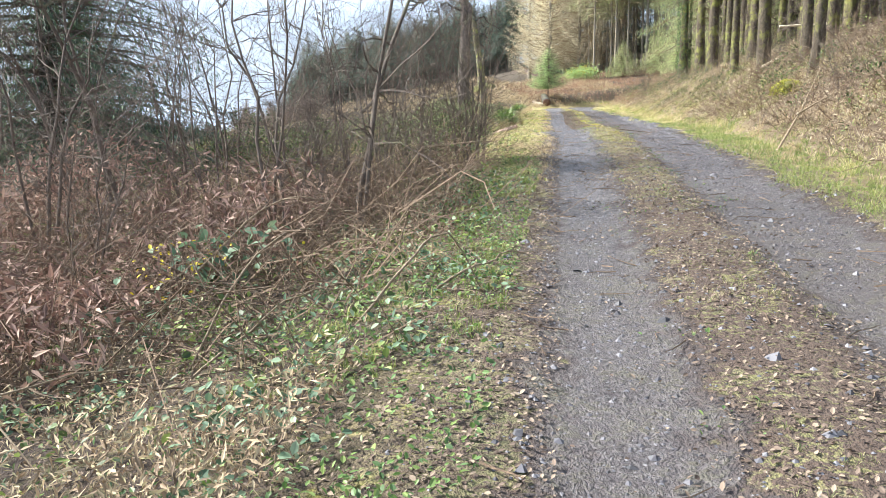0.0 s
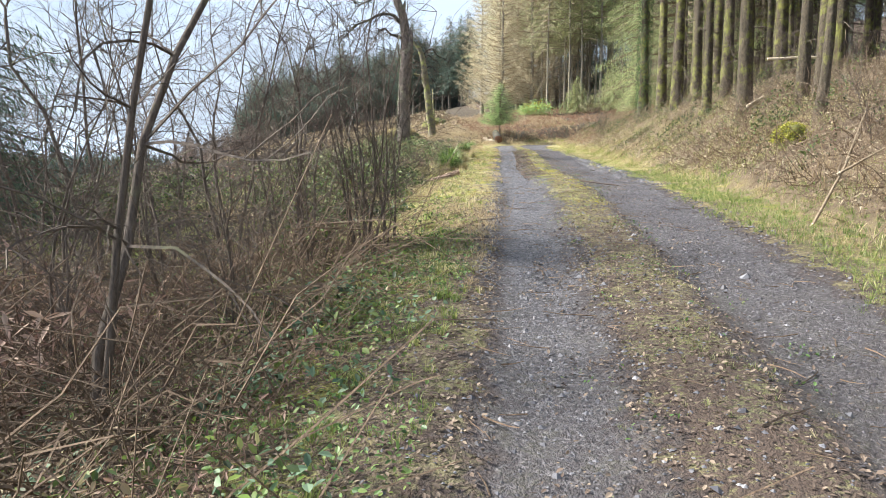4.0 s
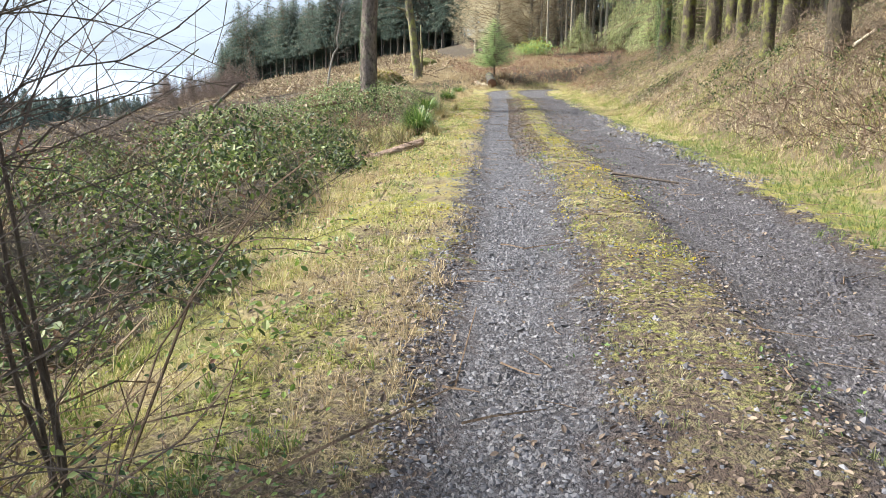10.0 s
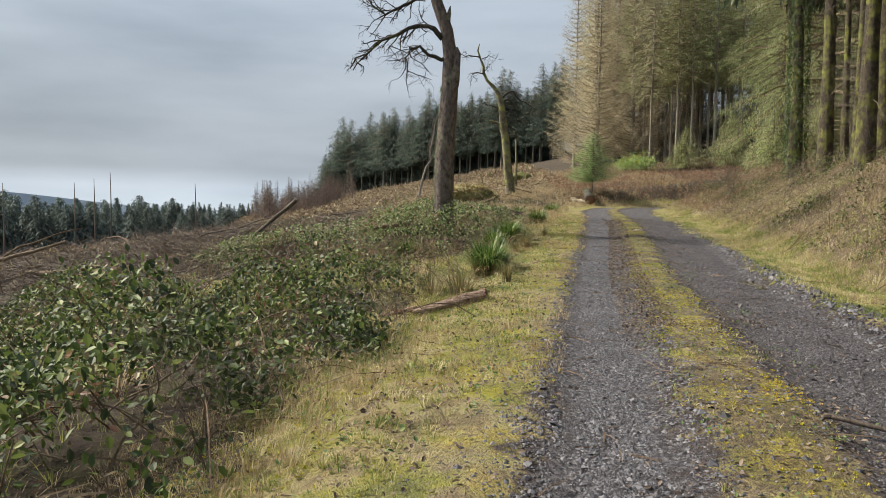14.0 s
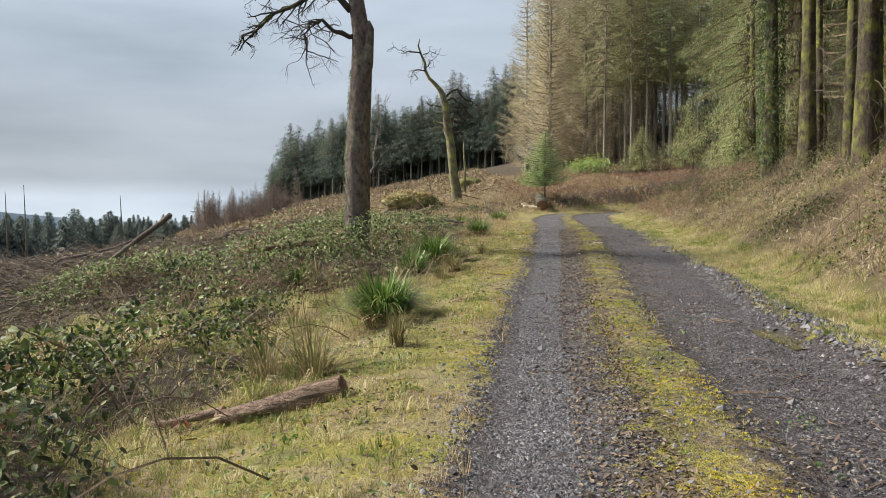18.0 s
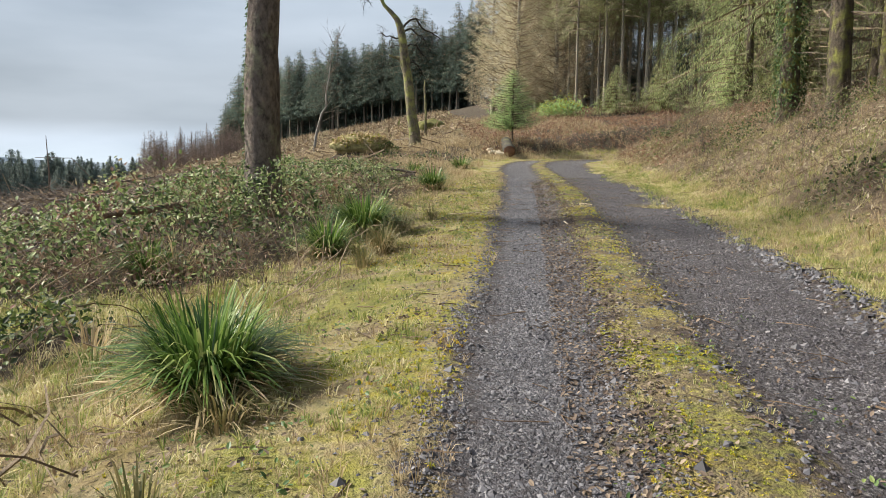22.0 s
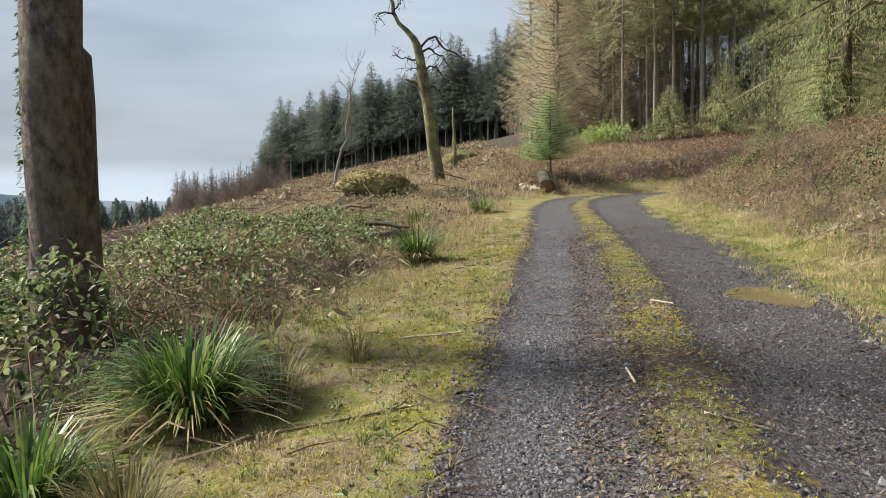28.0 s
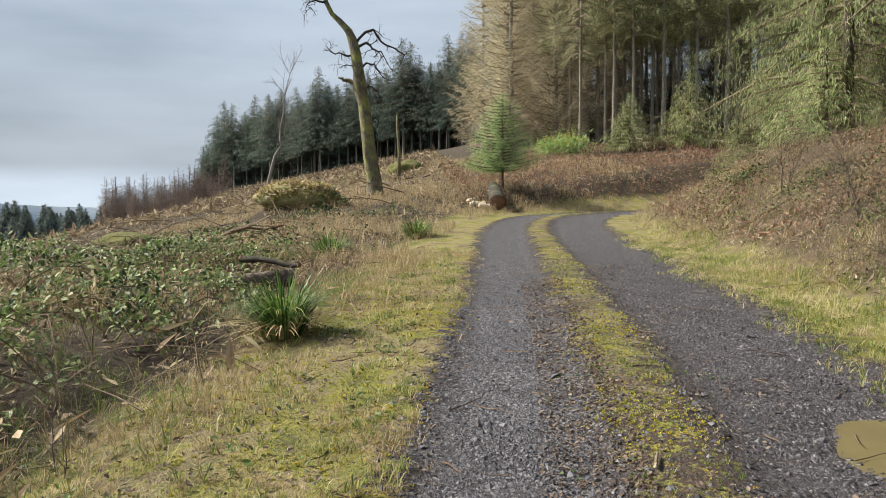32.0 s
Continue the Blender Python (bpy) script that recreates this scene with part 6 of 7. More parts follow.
sap = [make_sapling(100, 3, 4.6, 0.026, "bare grey-brown sapling with several leaning stems"), make_sapling(101, 4, 3.2, 0.018, "bare many-stemmed sapling of thin dark shoots"),
       make_sapling(102, 2, 5.2, 0.046, "bare forked sapling with dark smooth stems"), make_sapling(103, 5, 2.2, 0.012, "bush of thin bare upright shoots")]
seen_s = [False] * 4
for i, (x, y, k, s) in enumerate([(-0.2, 11.5, 2, 0.85), (-0.9, 11.3, 0, 0.85), (-1.7, 12.4, 1, 1.0), (0.95, 15.1, 1, 0.9), (0.4, 15.2, 0, 0.7), (1.15, 14.9, 3, 1.0), (1.25, 15.4, 1, 0.7), 
                                  (-0.3, 16.2, 1, 0.9), (-0.2, 14.8, 0, 0.75), (-0.4, 13.6, 1, 0.9), (1.0, 14.8, 1, 0.8), (-1.6, 15.6, 2, 0.8), (-2.7, 16.4, 0, 0.85), (-1.1, 16.0, 1, 0.9), (-3.4, 15.4, 1, 1.0), (-3.9, 13.8, 0, 0.9),
                                  (-2.6, 14.0, 1, 1.0), (-1.0, 12.9, 3, 1.1), (-4.8, 15.8, 2, 0.9), (0.25, 12.7, 3, 0.7), (-2.3, 10.4, 3, 1.0), (-0.5, 12.3, 3, 0.9), (0.6, 14.3, 3, 0.9), (0.2, 15.3, 1, 0.8), (-5.6, 14.6, 1, 1.1), (-3.0, 13.0, 2, 0.9), (-4.4, 12.6, 1, 1.1), (-3.2, 11.6, 0, 0.85)]):
    drop_at(sap[k], x, y, i * 1.9, s, 0.05, not seen_s[k])
    seen_s[k] = True
scrub = [make_sapling(110, 4, 1.3, 0.010, "low bare scrub bush with crooked twigs"), make_sapling(111, 3, 0.75, 0.006, "sprig of thin dry shoots")]
seen_s = [False] * 2
for i, (x, y, k, s) in enumerate([(7.05, 15.03, 0, 1.0), (7.44, 17.4, 0, 0.8), (8.02, 13.46, 0, 1.1), (9.54, 25.21, 0, 0.9), (1.42, 20.3, 0, 0.5), (1.89, 23.28, 1, 0.5), (1.83, 24.54, 1, 0.55), (1.13, 23.86, 1, 0.6), (3.12, 35.44, 1, 0.8), (2.56, 30.63, 1, 0.7), (3.61, 36.77, 1, 0.7), (10.31, 36.48, 0, 0.8), (11.0, 42.44, 0, 0.9), (12.0, 46.5, 0, 1.0), (10.1, 40.47, 0, 0.7), (2.45, 24.63, 1, 0.4), (8.55, 22.7, 0, 0.8), (8.94, 27.34, 0, 0.7)]):
    drop_at(scrub[k], x, y, i * 2.3, s, 0.03, not seen_s[k])
    seen_s[k] = True


# sedge tussocks and rushes
def tussock(x, y, r, h, n, mat, label, group, name="sedge_tussock", width=0.0085):
    rng = np.random.default_rng(int(abs(x * 1000 + y * 77)))
    z0 = on_land(x, y)
    n = int(n * 1.35)
    a, rad = rng.uniform(0, 6.28, n), r * np.sqrt(rng.uniform(0, 1, n)) * 0.45
    L = h * rng.uniform(0.6, 1.15, n)
    out_ = rng.uniform(0.2, 1.0, n) ** 0.8 * r * 1.15
    t = np.array([0, 0.3, 0.6, 0.85, 1.0])
    dirx, diry = np.cos(a), np.sin(a)
    dist = rad[:, None] + out_[:, None] * t ** 1.7
    hz = L[:, None] * (t * 1.55 - 1.0 * (out_ / r)[:, None] * t ** 2.4)
    cen = np.stack([dirx[:, None] * dist, diry[:, None] * dist, hz - 0.02], -1)
    wv = np.stack([-diry, dirx, np.zeros(n)], -1)[:, None] * (width * np.array([0.8, 1, 0.85, 0.5, 0.05]))[None, :, None] * rng.uniform(0.6, 1.2, n)[:, None, None]
    V = np.concatenate([cen - wv, cen + wv], 1).reshape(-1, 3)
    f = np.array([(i, i + 1, i + 6, i + 5) for i in range(4)])
    ob = base(name, x, y, z0, label, "grass tussock", group)
    k = np.arange(n) % 5 == 0
    for nm, keep, m_, lab in (("foliage", ~k, mat, ""), ("dead_foliage", k, STRAW, "bleached dead blades")):
        ids = np.flatnonzero(keep)
        W = V.reshape(n, 10, 3)[ids].copy()
        if nm == "dead_foliage":
            W[:, :, 2] *= 0.55
            W[:, :, :2] *= 1.15
        part(nm, mesh_of(nm, W.reshape(-1, 3), (f[None] + (np.arange(len(ids)) * 10)[:, None, None]).reshape(-1, 4), (m_,)), ob, lab, "stuff")


for x, y, r, h, n in [(2.75, 27.9, 0.44, 0.46, 700), (2.84, 32.5, 0.36, 0.42, 360), (3.18, 33.6, 0.5, 0.5, 560), (1.1, 31.9, 0.4, 0.4, 220), (4.2, 39.5, 0.42, 0.44, 360), (3.9, 46.0, 0.5, 0.4, 220), (5.4, 49.0, 0.5, 0.4, 220), (2.9, 44.0, 0.3, 0.3, 120)]:
    tussock(x, y, r, h, n, SEDGE, "green sedge tussock with arching blades on the verge", "sedge tussocks")
for x, y, r, h, n in [(2.98, 26.3, 0.12, 0.27, 90), (2.42, 25.7, 0.3, 0.34, 130), (2.05, 25.9, 0.3, 0.4, 110), (3.46, 32.1, 0.26, 0.34, 260), (2.95, 27.4, 0.22, 0.24, 90), (3.3, 31.6, 0.2, 0.26, 70), (2.6, 36.3, 0.3, 0.4, 120), (3.62, 33.9, 0.3, 0.34, 140), (3.1, 34.4, 0.25, 0.3, 90), (4.05, 34.4, 0.16, 0.24, 70)]:
    tussock(x, y, r, h, n, RUSH, "tuft of thin olive and straw rushes", "rush tufts", "rush_tuft", 0.004)


# long arching bramble canes over the verge
def long_cane(x0, y0, x1, y1, top, mat, label):
    rng = np.random.default_rng(int(abs(x0 * 313 + y0 * 71)))
    t = np.linspace(0, 1, 14)
    px, py = x0 + (x1 - x0) * t + 0.05 * np.sin(5 * t), y0 + (y1 - y0) * t
    pz = np.interp(t, [0, 1], land([x0, x1], [y0, y1])) + top * np.sin(np.pi * (0.06 + 0.9 * t)) ** 0.8 - top * 0.18
    c = base("bramble_cane", x0, y0, on_land(x0, y0), label, "branch", "long canes over the verge")
    hp = Heap()
    P = np.stack([px - x0, py - y0, pz - on_land(x0, y0)], -1) + np.cumsum(rng.normal(0, 0.012, (14, 3)), 0)
    add_tube(hp, P, np.linspace(0.008, 0.003, 14), 6, True, 0.06, rng)
    part("cane", hp.mesh("cane", mat, True), c)
    for i in (4, 6, 8, 10, 12):
        ht = Heap()
        d = rng.normal(0, 1, 3) * np.array([1, 1, 0.5])
        branch_out(ht, rng, P[i], d / np.linalg.norm(d), rng.uniform(0.15, 0.4), 0.003, 1, 0.6, 0.05, 2, 3, 0.2)
        part("side_twig", ht.mesh("side_twig", mat), c)


for x0, y0, x1, y1, top in [(-1.87, 12.26, 0.57, 13.18, 0.42), (-1.46, 11.88, -0.48, 13.74, 0.7), (-0.86, 11.0, 0.23, 12.26, 0.35), (-2.46, 6.6, -0.36, 8.3, 0.3), (0.6, 8.65, 1.25, 9.45, 0.16), (-0.76, 7.7, 0.24, 9.3, 0.3), (-2.66, 8.3, -0.66, 6.9, 0.5), (0.22, 8.0, 0.95, 8.6, 0.5), (-0.7, 8.2, 0.1, 9.5, 0.75), (-1.3, 9.3, 0.2, 10.6, 0.8), (0.35, 14.46, 1.58, 13.67, 0.2), (-0.1, 18.09, 1.41, 19.24, 0.35), (-0.88, 20.3, 1.03, 20.97, 0.55), (0.14, 21.64, 1.85, 22.51, 0.35), (-0.07, 23.86, 1.79, 24.25, 0.4), (-1.05, 22.51, 0.57, 23.47, 0.6), (1.25, 27.73, 2.24, 27.15, 0.4), (0.35, 30.72, 1.95, 31.4, 0.5)]:
    long_cane(x0, y0, x1, y1, top, DRY_TWIG, "pale brown arching cane over the verge")

# pale broken-down stalks in front of the mounds
for x, y, r, h, n in [(1.4, 31.88, 0.45, 0.5, 46), (-0.55, 31.98, 0.4, 0.45, 40), (-1.38, 20.01, 0.5, 0.55, 50), (-0.15, 22.32, 0.35, 0.4, 36), (-2.79, 23.09, 0.45, 0.5, 40), (1.56, 29.37, 0.3, 0.35, 36), (0.26, 27.92, 0.4, 0.4, 40), (2.3, 40.27, 0.4, 0.4, 36), (0.41, 37.34, 0.4, 0.4, 36)]:
    tussock(x, y, r, h, n, STRAW, "clump of bleached broken stalks", "bleached stalk clumps", "dry_stalk_clump", 0.006)

# ---- logs, puddles, stones and other single things ----
def log_between(name, p0, p1, r0, r1, mat, label, category="log", rng_seed=1, ends=CUT_WOOD, sides=12, knot=0.05, wob=0.03):
    rng = np.random.default_rng(rng_seed)
    p0, p1 = np.array(p0, float), np.array(p1, float)
    t = base(name, *p0, label, category)
    hp = Heap()
    pts = wobble_line(rng, (0, 0, 0), p1 - p0, 8, wob)
    add_tube(hp, pts, np.linspace(r0, r1, 8), sides, False, knot, rng)
    part("bark", hp.mesh("bark", mat, True), t)
    d = (pts[-1] - pts[-2]) / np.linalg.norm(pts[-1] - pts[-2])
    for q, r, s in ((pts[0], r0, -1), (pts[-1], r1, 1)):
        he = Heap()
        add_tube(he, [q - d * s * 0.03, q + d * s * 0.004], [r * 0.97, r * 0.93], sides, True)
        part("cut_end", he.mesh("cut_end", ends, True), t)
    return t


def g(x, y, lift=0.0):
    return (x, y, on_land(x, y) + lift)


# barked log lying on the grass
log_between("fallen_branch", g(1.35, 25.27, 0.05), g(1.95, 25.12, 0.07), 0.018, 0.035, LOG_BARK, "thin rotten limb beside the fallen log", "branch", 61, LOG_WOOD, 7, 0.12, 0.08)
log_between("fallen_log", g(1.93, 25.07, 0.04), g(2.74, 24.96, 0.05), 0.05, 0.074, LOG_BARK, "fallen rotten reddish log in the grass", rng_seed=4, ends=LOG_WOOD, knot=0.16, sides=18)
# sawn log beside the bend
log_between("sawn_log", g(8.15, 57.6, 0.24), g(8.25, 59.7, 0.24), 0.27, 0.25, PINE_LIMB, "sawn log with dark cut end beside the bend", rng_seed=6)
for i, (x, y, a) in enumerate([(7.4, 57.5, 0.3), (7.2, 57.8, 0.9), (7.5, 57.3, 0.1), (7.25, 57.25, 1.3)]):
    log_between("split_billet", g(x, y, 0.12), g(x + 0.35 * math.cos(a), y + 0.35 * math.sin(a), 0.14), 0.10, 0.09, PALE_WOOD, "pale split billet stacked by the log", "firewood", 20 + i, PALE_WOOD, 6, 0.12)
# leaning limbs and logs on the clearing
log_between("leaning_log", g(-2.75, 33.4, 0.25), (-2.0, 35.0, on_land(-2.0, 35.0) + 1.05), 0.035, 0.05, TWIG_BARK, "grey-brown log leaning up out of the brash", rng_seed=7, ends=PALE_WOOD, knot=0.12)
log_between("brash_log", g(-0.2, 33.6, 0.45), g(0.95, 33.9, 0.42), 0.045, 0.05, BROWN_TWIG, "bare branch lying on the brambles", rng_seed=8, ends=LOG_WOOD)
log_between("rotten_log", g(3.05, 41.9, 0.2), g(3.85, 42.3, 0.24), 0.07, 0.11, TWIG_BARK, "dark rotten log in the brambles", rng_seed=9, knot=0.16, wob=0.1)
log_between("rotten_log", g(3.1, 42.9, 0.3), g(3.9, 42.5, 0.34), 0.045, 0.03, PINE_LIMB, "dark broken branch in the brambles", rng_seed=10, knot=0.12, wob=0.14)
log_between("brash_log", g(-6.6, 31.9, 0.15), g(-5.4, 31.2, 0.2), 0.06, 0.05, BROWN_TWIG, "brown felled limb on the brash", rng_seed=11, ends=LOG_WOOD)
log_between("brash_log", g(-8.6, 31.0, 0.1), g(-7.9, 29.8, 0.75), 0.05, 0.03, DRY_TWIG, "weathered root end sticking up from the brash", rng_seed=12, ends=LOG_WOOD)
log_between("brash_log", g(-9.6, 33.0, 0.1), g(-7.4, 34.2, 0.6), 0.05, 0.035, DRY_TWIG, "grey branch propped in the brash", rng_seed=13, ends=LOG_WOOD)
for i, (x, y, a, L, r, up) in enumerate([(-5.0, 36.0, 0.4, 2.2, 0.05, 0.5), (-7.5, 38, 2.4, 2.8, 0.06, 0.3), (-4.2, 31.0, 0.2, 1.6, 0.04, 0.3), (-10.5, 36, 1.0, 2.5, 0.06, 0.7), (-2.0, 31.8, 0.1, 1.5, 0.035, 0.1), (-12, 31, 2.8, 2.2, 0.06, 0.5), (-3.2, 38.5, 0.6, 2.4, 0.05, 0.5), (-6, 42, 0.3, 3, 0.07, 0.3), (-9, 44, 2.0, 3, 0.07, 0.4), (0.5, 47, 0.4, 2.5, 0.07, 0.3), (-1.5, 50, 2.6, 3, 0.08, 0.2), (2, 66, 0.4, 4, 0.15, 0.2), (5.6, 69, 2.8, 3, 0.15, 0.3), (3.4, 70, 0.2, 3, 0.12, 0.3)]):
    log_between("brash_log", g(x, y, 0.08), (x + L * math.cos(a), y + L * math.sin(a), on_land(x + L * math.cos(a), y + L * math.sin(a)) + up), r * 0.6, r * 0.28, (ASH_TWIG, BROWN_TWIG)[i % 2], "felled limb lying on the clearing", "log", 30 + i, LOG_WOOD, 8, 0.1, 0.22)
# pale broken stems on the bank
log_between("broken_branch", g(8.75, 23.7, 0.35), (9.35, 24.2, on_land(9.35, 24.2) + 0.25), 0.03, 0.035, PALE_WOOD, "pale broken stem on the bank", "branch", 41, PALE_WOOD, 7)
log_between("broken_branch", (9.0, 23.4, on_land(9.0, 23.4) + 1.15), (10.1, 23.3, on_land(10.1, 23.3) + 0.55), 0.03, 0.025, PALE_WOOD, "pale snapped branch across the trunks", "branch", 42, PALE_WOOD, 7)
log_between("broken_branch", g(5.5, 15.35, 0.0), (5.95, 15.5, on_land(5.95, 15.5) + 0.62), 0.017, 0.012, DRY_TWIG, "pale forked dead stem at the bank's foot", "branch", 46, PALE_WOOD, 7)
log_between("broken_branch", (5.9, 15.48, on_land(5.95, 15.5) + 0.56), (6.25, 15.75, on_land(6.25, 15.75) + 0.95), 0.011, 0.006, DRY_TWIG, "upper limb of the pale dead stem", "branch", 47, PALE_WOOD, 6)
log_between("broken_branch", (5.8, 15.45, on_land(5.95, 15.5) + 0.44), (6.3, 15.35, on_land(6.3, 15.35) + 0.55), 0.014, 0.008, DRY_TWIG, "side limb of the pale dead stem", "branch", 48, PALE_WOOD, 6)
log_between("fallen_branch", g(7.19, 19.05, 0.06), g(7.56, 18.5, 0.08), 0.016, 0.012, DRY_TWIG, "thin fallen stem on the bank", "branch", 43, PALE_WOOD, 6)
log_between("track_stick", g(4.42, 20.55, 0.02), g(4.98, 20.25, 0.02), 0.014, 0.012, TWIG_BARK, "dark stick lying in the rut", "branch", 45, TWIG_BARK, 5)
for i, (x, y, a, L) in enumerate([(6.42, 35.85, -0.7, 0.2), (6.3, 36.3, 1.2, 0.14), (5.75, 33.6, 1.5, 0.35), (5.95, 33.0, -0.5, 0.3), (4.3, 34.9, 0.2, 0.5), (3.6, 33.2, 0.1, 0.9)]):
    log_between("stick", g(x, y, 0.02), g(x + L * math.cos(a), y + L * math.sin(a), 0.02), 0.009, 0.007, (PALE_WOOD, DRY_TWIG)[i % 2], "short pale stick on the gravel", "branch", 50 + i, PALE_WOOD, 5)


# moss boulders and hummocks
def hummock(name, x, y, rx, ry, h, mat, label, seed, category="boulder"):
    rng = np.random.default_rng(seed)
    bm = bmesh.new()
    bmesh.ops.create_icosphere(bm, subdivisions=4, radius=1)
    for v in bm.verts:
        d = 1 + 0.22 * noise.noise(v.co * 1.6 + Vector((seed, 0, 0))) + 0.08 * noise.noise(v.co * 5)
        v.co = Vector((v.co.x * rx * d, v.co.y * ry * d, v.co.z * h * d))
    me_ = bpy.data.meshes.new(name)
    bm.to_mesh(me_)
    bm.free()
    me_.materials.append(mat)
    for p in me_.polygons:
        p.use_smooth = True
    ob = new(name, me_)
    ob.location = (x, y, on_land(x, y) + h * 0.15)
    return tagged(ob, label, category)


hummock("mossy_stump", 7.5, 19.5, 0.30, 0.30, 0.27, MOSS, " yellow-green mossy stump on the bank", 3, "stump")
hummock("mossy_mound", 1.6, 58.2, 1.3, 0.9, 0.5, rough_mat("mound_turf", [(0.35, (0.10, 0.085, 0.04)), (0.5, (0.28, 0.26, 0.11)), (0.7, (0.46, 0.41, 0.23))], 3.5, 0.95, 1.0, 0.12), "mossy root mound on the clearing", 5, "mound")


def fuzz(x, y, rx, ry, h, n, mat, name, label, size):
    """A coat of small tufts over a hummock."""
    rng = np.random.default_rng(int(y * 10))
    d = rng.normal(0, 1, (n, 3))
    d /= np.linalg.norm(d, axis=1, keepdims=True)
    d[:, 2] = np.abs(d[:, 2])
    P = d * np.array([rx, ry, h]) * rng.uniform(0.9, 1.08, n)[:, None] + np.array([x, y, on_land(x, y) + h * 0.15])
    V, F = scatter(FROND_T, FROND_F, P, rng.uniform(0, 6.28, n), rng.normal(0.3, 0.6, n), size * rng.uniform(0.5, 1.3, n), roll=rng.normal(0, 0.6, n))
    put_stuff(name, V, F, mat, label, "moss")


fuzz(7.5, 19.5, 0.30, 0.30, 0.27, 2600, MOSS_TUFT, "stump_moss", "yellow-green moss coat on the stump", 0.05)
fuzz(1.6, 58.2, 1.3, 0.9, 0.5, 1500, STRAW, "mound_litter", "dead bracken over the root mound", 0.18)
fuzz(2.55, 57.9, 0.7, 0.7, 0.36, 350, BRAMBLE_LEAF, "mound_brambles", "dark green brambles over the root mound", 0.12)
fuzz(1.6, 58.2, 1.3, 0.9, 0.48, 1100, MOSS_TUFT, "mound_moss", "moss over the root mound", 0.14)
hummock("mossy_mound", -1.9, 52.5, 0.9, 0.7, 0.4, MOSS, "low mossy stump on the clearing", 6, "mound")
hummock("mossy_mound", 5.2, 78, 1.2, 0.9, 0.7, MOSS, "mossy mound on the hillside", 7, "mound")

# puddles
def puddle(x, y, rx, ry, turn, depth, color, label, seed):
    m, n, l, bsdf = mat_begin("muddy_water")
    tc = n.new("ShaderNodeTexCoord")
    f = noise_node(n, l, tc.outputs["Object"], 1.7, 3)
    r = ramp_node(n, [(0.35, color), (0.7, tuple(v * 1.25 for v in color))])
    l.new(f, r.inputs[0])
    l.new(r.outputs[0], bsdf.inputs["Base Color"])
    bsdf.inputs["Roughness"].default_value = 0.06
    bsdf.inputs["IOR"].default_value = 1.33
    k = 56
    a = np.arange(k) * 2 * np.pi / k
    rad = 1 + 0.10 * np.sin(2 * a + seed) + 0.07 * np.sin(5 * a + 2 * seed) + 0.04 * np.sin(9 * a)
    px, py = np.cos(a) * rx * rad, np.sin(a) * ry * rad
    c, s = math.cos(turn), math.sin(turn)
    X, Y = c * px - s * py, s * px + c * py
    level = on_land(x, y) + depth
    V = np.concatenate([np.stack([X, Y, np.zeros(k)], -1), np.stack([X * 0.97, Y * 0.97, np.full(k, -0.05)], -1), [(0, 0, 0)]])
    j = np.arange(k)
    F3 = np.stack([np.full(k, 2 * k), j, (j + 1) % k], -1)
    F4 = np.stack([j, k + j, k + (j + 1) % k, (j + 1) % k], -1)
    ob = new("puddle", mesh_of("puddle", V, [F3, F4], (m,)))
    ob.location = (x, y, level)
    tagged(ob, label, "puddle", kind="structure")


puddle(7.78, 36.7, 0.52, 0.92, -0.2, 0.036, (0.17, 0.14, 0.07), "still tan muddy puddle in the wheel rut", 1.0)
puddle(6.19, 26.75, 0.2, 0.75, -0.15, 0.033, (0.085, 0.075, 0.04), "dark wet puddle at the rut's edge", 2.0)


# ivy-clad spruce
def ivy_tree(x, y, src, s):
    t = drop_at(src, x, y, 0.7, s)
    t["label"] = "spruce with its trunk wrapped in green ivy"
    rng = np.random.default_rng(8)
    n = 5200
    h = rng.uniform(0.1, 7.5, n)
    a = rng.uniform(0, 6.28, n)
    rad = (0.25 + 0.10 * rng.random(n)) * np.interp(h, [0, 5, 7.5], [1.1, 1.0, 0.75])
    P = np.stack([np.cos(a) * rad, np.sin(a) * rad, h], -1)
    V, F = scatter(LEAF_T, LEAF_F, P, a - math.pi / 2 + rng.normal(0, 0.7, n), rng.uniform(-1.4, -0.2, n), rng.uniform(0.05, 0.085, n))
    part("ivy", mesh_of("ivy", V, F, (IVY_LEAF,)), t, "glossy green ivy", "stuff")


ivy_tree(12.35, 41.2, tall[1], 0.95)


# gorse in flower at the wood's foot
def gorse(x, y, s):
    rng = np.random.default_rng(int(x * 10))
    t = base("gorse_bush", x, y, on_land(x, y), "gorse bush with yellow flowers", "bush", "gorse bushes")
    n = 700
    P = rng.normal(0, 1, (n, 3)) * np.array([0.45, 0.45, 0.3]) * s + np.array([0, 0, 0.55 * s])
    V, F = scatter(FROND_T, FROND_F, P, rng.uniform(0, 6.28, n), rng.uniform(-0.2, 1.2, n), np.full(n, 0.22 * s))
    part("foliage", mesh_of("foliage", V, F, (YOUNG_NEEDLE,)), t, kind="stuff")
    P = rng.normal(0, 1, (260, 3)) * np.array([0.45, 0.45, 0.25]) * s + np.array([0, 0, 0.75 * s])
    V, F = scatter(FROND_T, FROND_F, P, rng.uniform(0, 6.28, 260), rng.uniform(-0.2, 1.2, 260), np.full(260, 0.14 * s))
    part("blossom", mesh_of("blossom", V, F, (GORSE,)), t, "yellow flowers", "stuff")
    hs = Heap()
    for _ in range(5):
        add_tube(hs, [(0, 0, -0.05), (*rng.normal(0, 0.12, 2), 0.4 * s)], [0.02, 0.01], 4, False)
    part("stem", hs.mesh("stem", TWIG_BARK), t, kind="stuff")


gorse(14.2, 74.5, 1.2)
gorse(13.2, 75.2, 1.0)

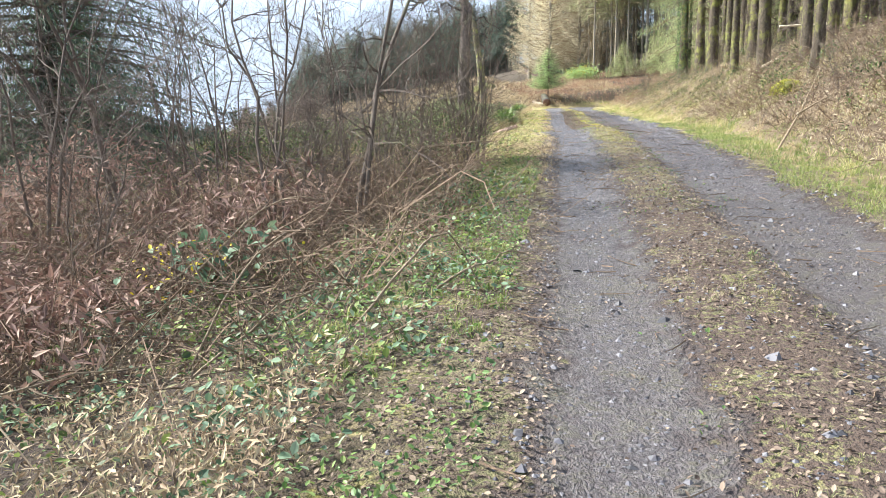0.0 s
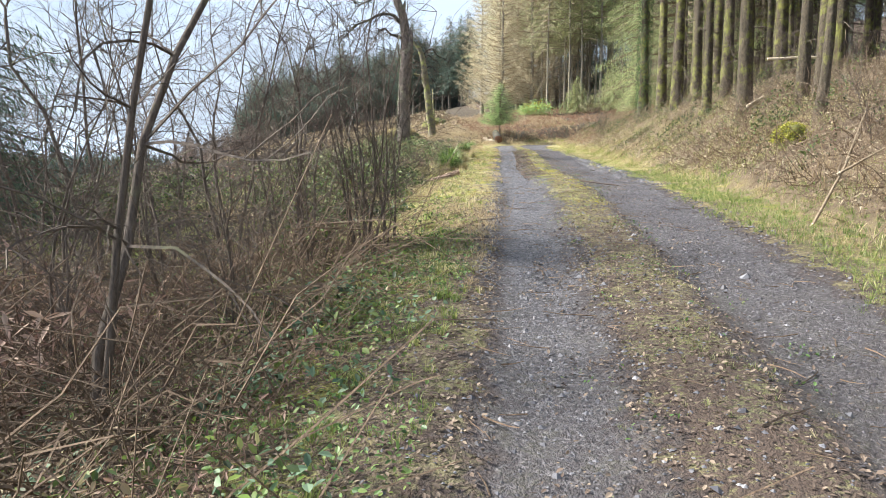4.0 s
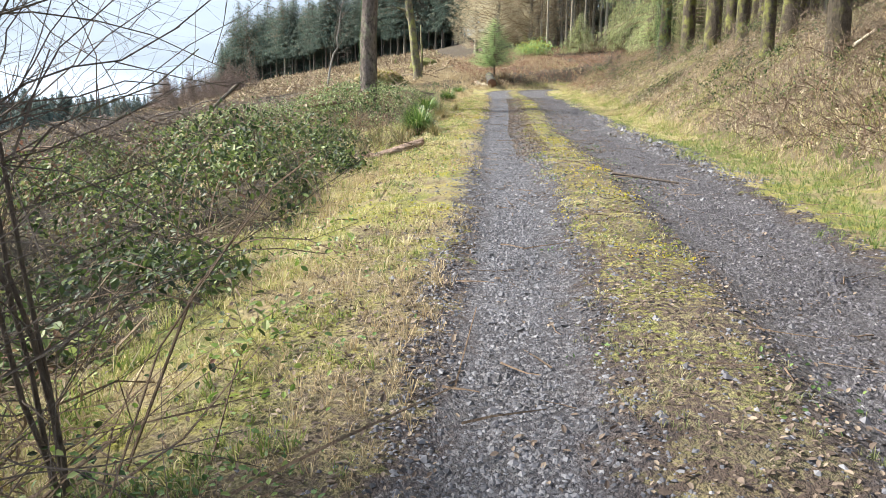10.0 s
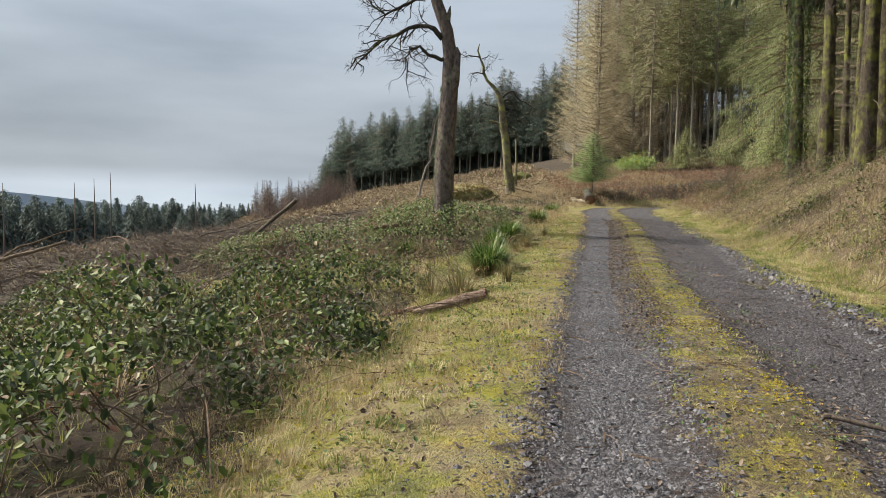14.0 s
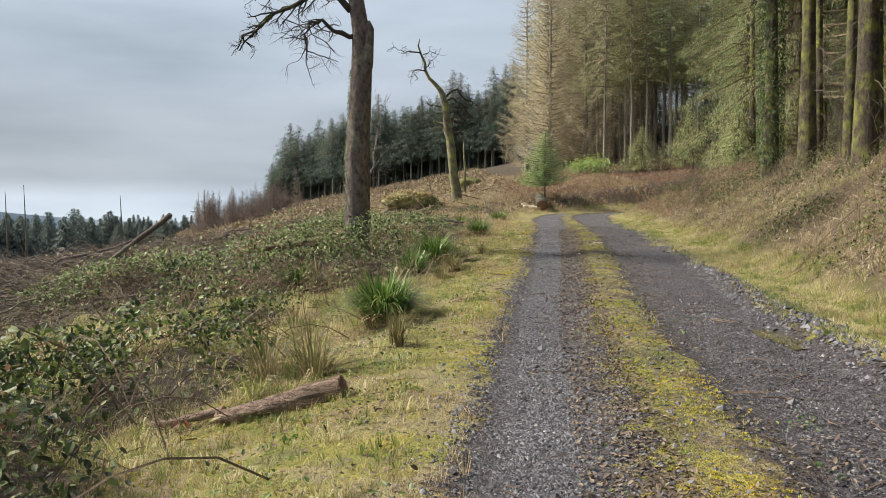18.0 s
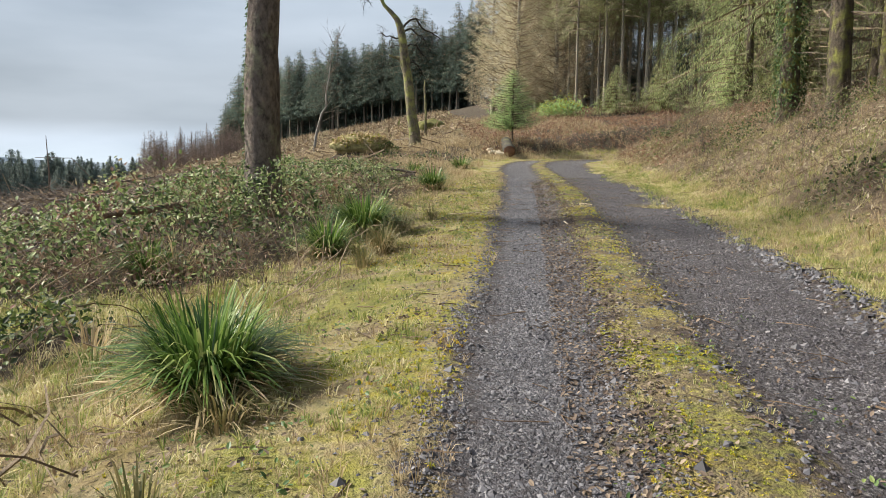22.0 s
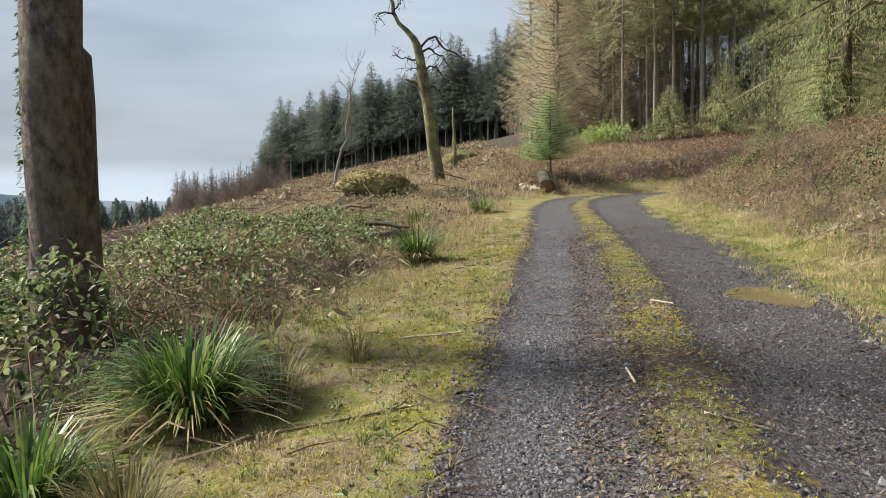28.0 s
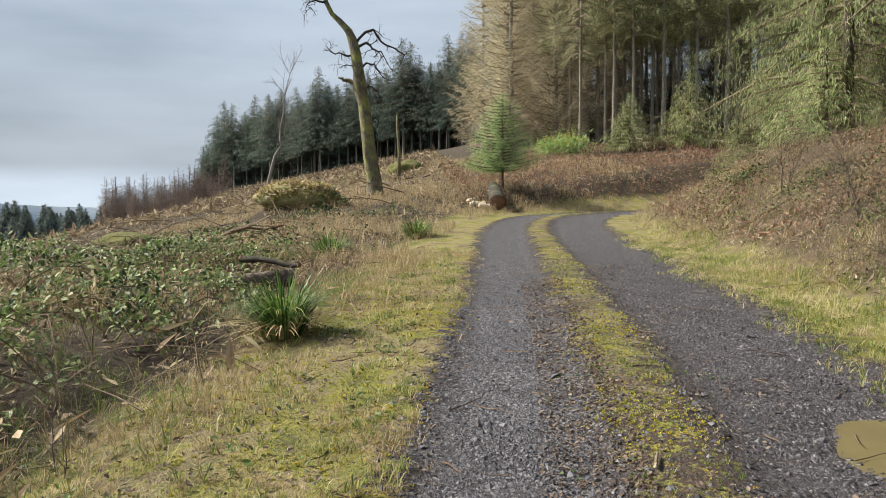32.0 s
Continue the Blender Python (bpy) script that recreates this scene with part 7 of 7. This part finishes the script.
# big dark firs on the valley side
fir = make_conifer("fir_tree", "big dark fir with wide drooping branches", 90, 15, 0.30, 1.2, 4.4, 30, 9, 220, 0.32, PINE_LIMB, SPRUCE_NEEDLE, "dark firs on the valley side", 0, droop=0.35, sag=0.6, width=0.07, top_pow=0.7)
for i, (x, y, s) in enumerate([(-7.2, 19.9, 0.55), (-10.4, 28.4, 0.4)]):
    drop_at(fir, x, y, i * 1.7, s, 0.1, i == 0, 1.6)


def bare_pole(x, y, top, label):
    rng = np.random.default_rng(int(abs(x) * 10))
    z = on_land(x, y)
    t = base("bare_pole", x, y, z, label, "dead tree", "bare poles in the valley")
    hp = Heap()
    h = top - z
    add_tube(hp, [(0, 0, -0.2), (0.05, 0, h * 0.5), (-0.03, 0, h)], [0.09, 0.06, 0.02], 6, True, 0.05, rng)
    part("stem", hp.mesh("stem", TWIG_BARK, True), t)


for px_, py_, top_ in ((-28.2, 76.5, 4.7), (-30.4, 75.0, 3.8), (-29.2, 75.8, 4.2), (-34.0, 71.5, 3.6), (-22.5, 80.0, 4.0)):
    bare_pole(px_, py_, top_, "thin bare standing stem above the valley trees")


# the tree line down in the valley
vt = np.random.default_rng(77)
brown = make_conifer("bare_larch", "bare purple-brown young larch on the slope", 97, 8.0, 0.05, 0.6, 1.7, 24, 5, 34, 0.42, TWIG_BARK, DARK_LARCH, "bare larches on the slope", 0, droop=-0.35, width=0.014, top_pow=0.8, gap=0.25)
# needle green turned bluish, with the valley haze mixed into the colour
VALLEY_NEEDLE = leaf_mat("valley_spruce_needles", [(0.0, (0.05, 0.075, 0.07)), (0.5, (0.10, 0.14, 0.125)), (1.0, (0.17, 0.20, 0.16))], 0.7, 0.2, 0.4, 0.15, True)
deep = [make_conifer("valley_spruce", "dark spruce in the valley's tree line", 85 + k, 15.5, 0.15, 0.3, 3.0 + k, 26, 8, 16, 1.3, DARK_BARK, VALLEY_NEEDLE, "valley tree line", 0, droop=0.15, width=0.16, top_pow=0.7 + 0.2 * k, rough=0.55) for k in range(2)]
n_v = n_w = 0
for k in range(390):
    a = radians(vt.uniform(6, 46))
    d = vt.uniform(112, 160)
    x, y = 4 - math.sin(a) * d, 22 + math.cos(a) * d
    zt_ = 2.4 + d * math.tan(radians(-0.3 + vt.normal(0, 0.25) + 0.5 * (vt.random() < 0.1)))
    h = zt_ - on_land(x, y)
    if h < 2.5:
        continue
    drop_at(deep[n_v % 2], x, y, vt.uniform(0, 6.28), h / 15.5, 0.1, n_v < 2, vt.uniform(1.0, 1.6))
    n_v += 1
for k in range(110):
    a = radians(vt.uniform(11.5, 19))
    d = vt.uniform(92, 125)
    x, y = 4 - math.sin(a) * d, 22 + math.cos(a) * d
    top = 2.4 + d * math.tan(radians(2.2 - 0.16 * (math.degrees(a) - 14) + vt.normal(-0.25, 0.45)))
    h = top - on_land(x, y)
    if h < 2 or h > 12:
        continue
    drop_at(brown, x, y, vt.uniform(0, 6.28), h / 8.0, 0.1, n_w == 0)
    n_w += 1
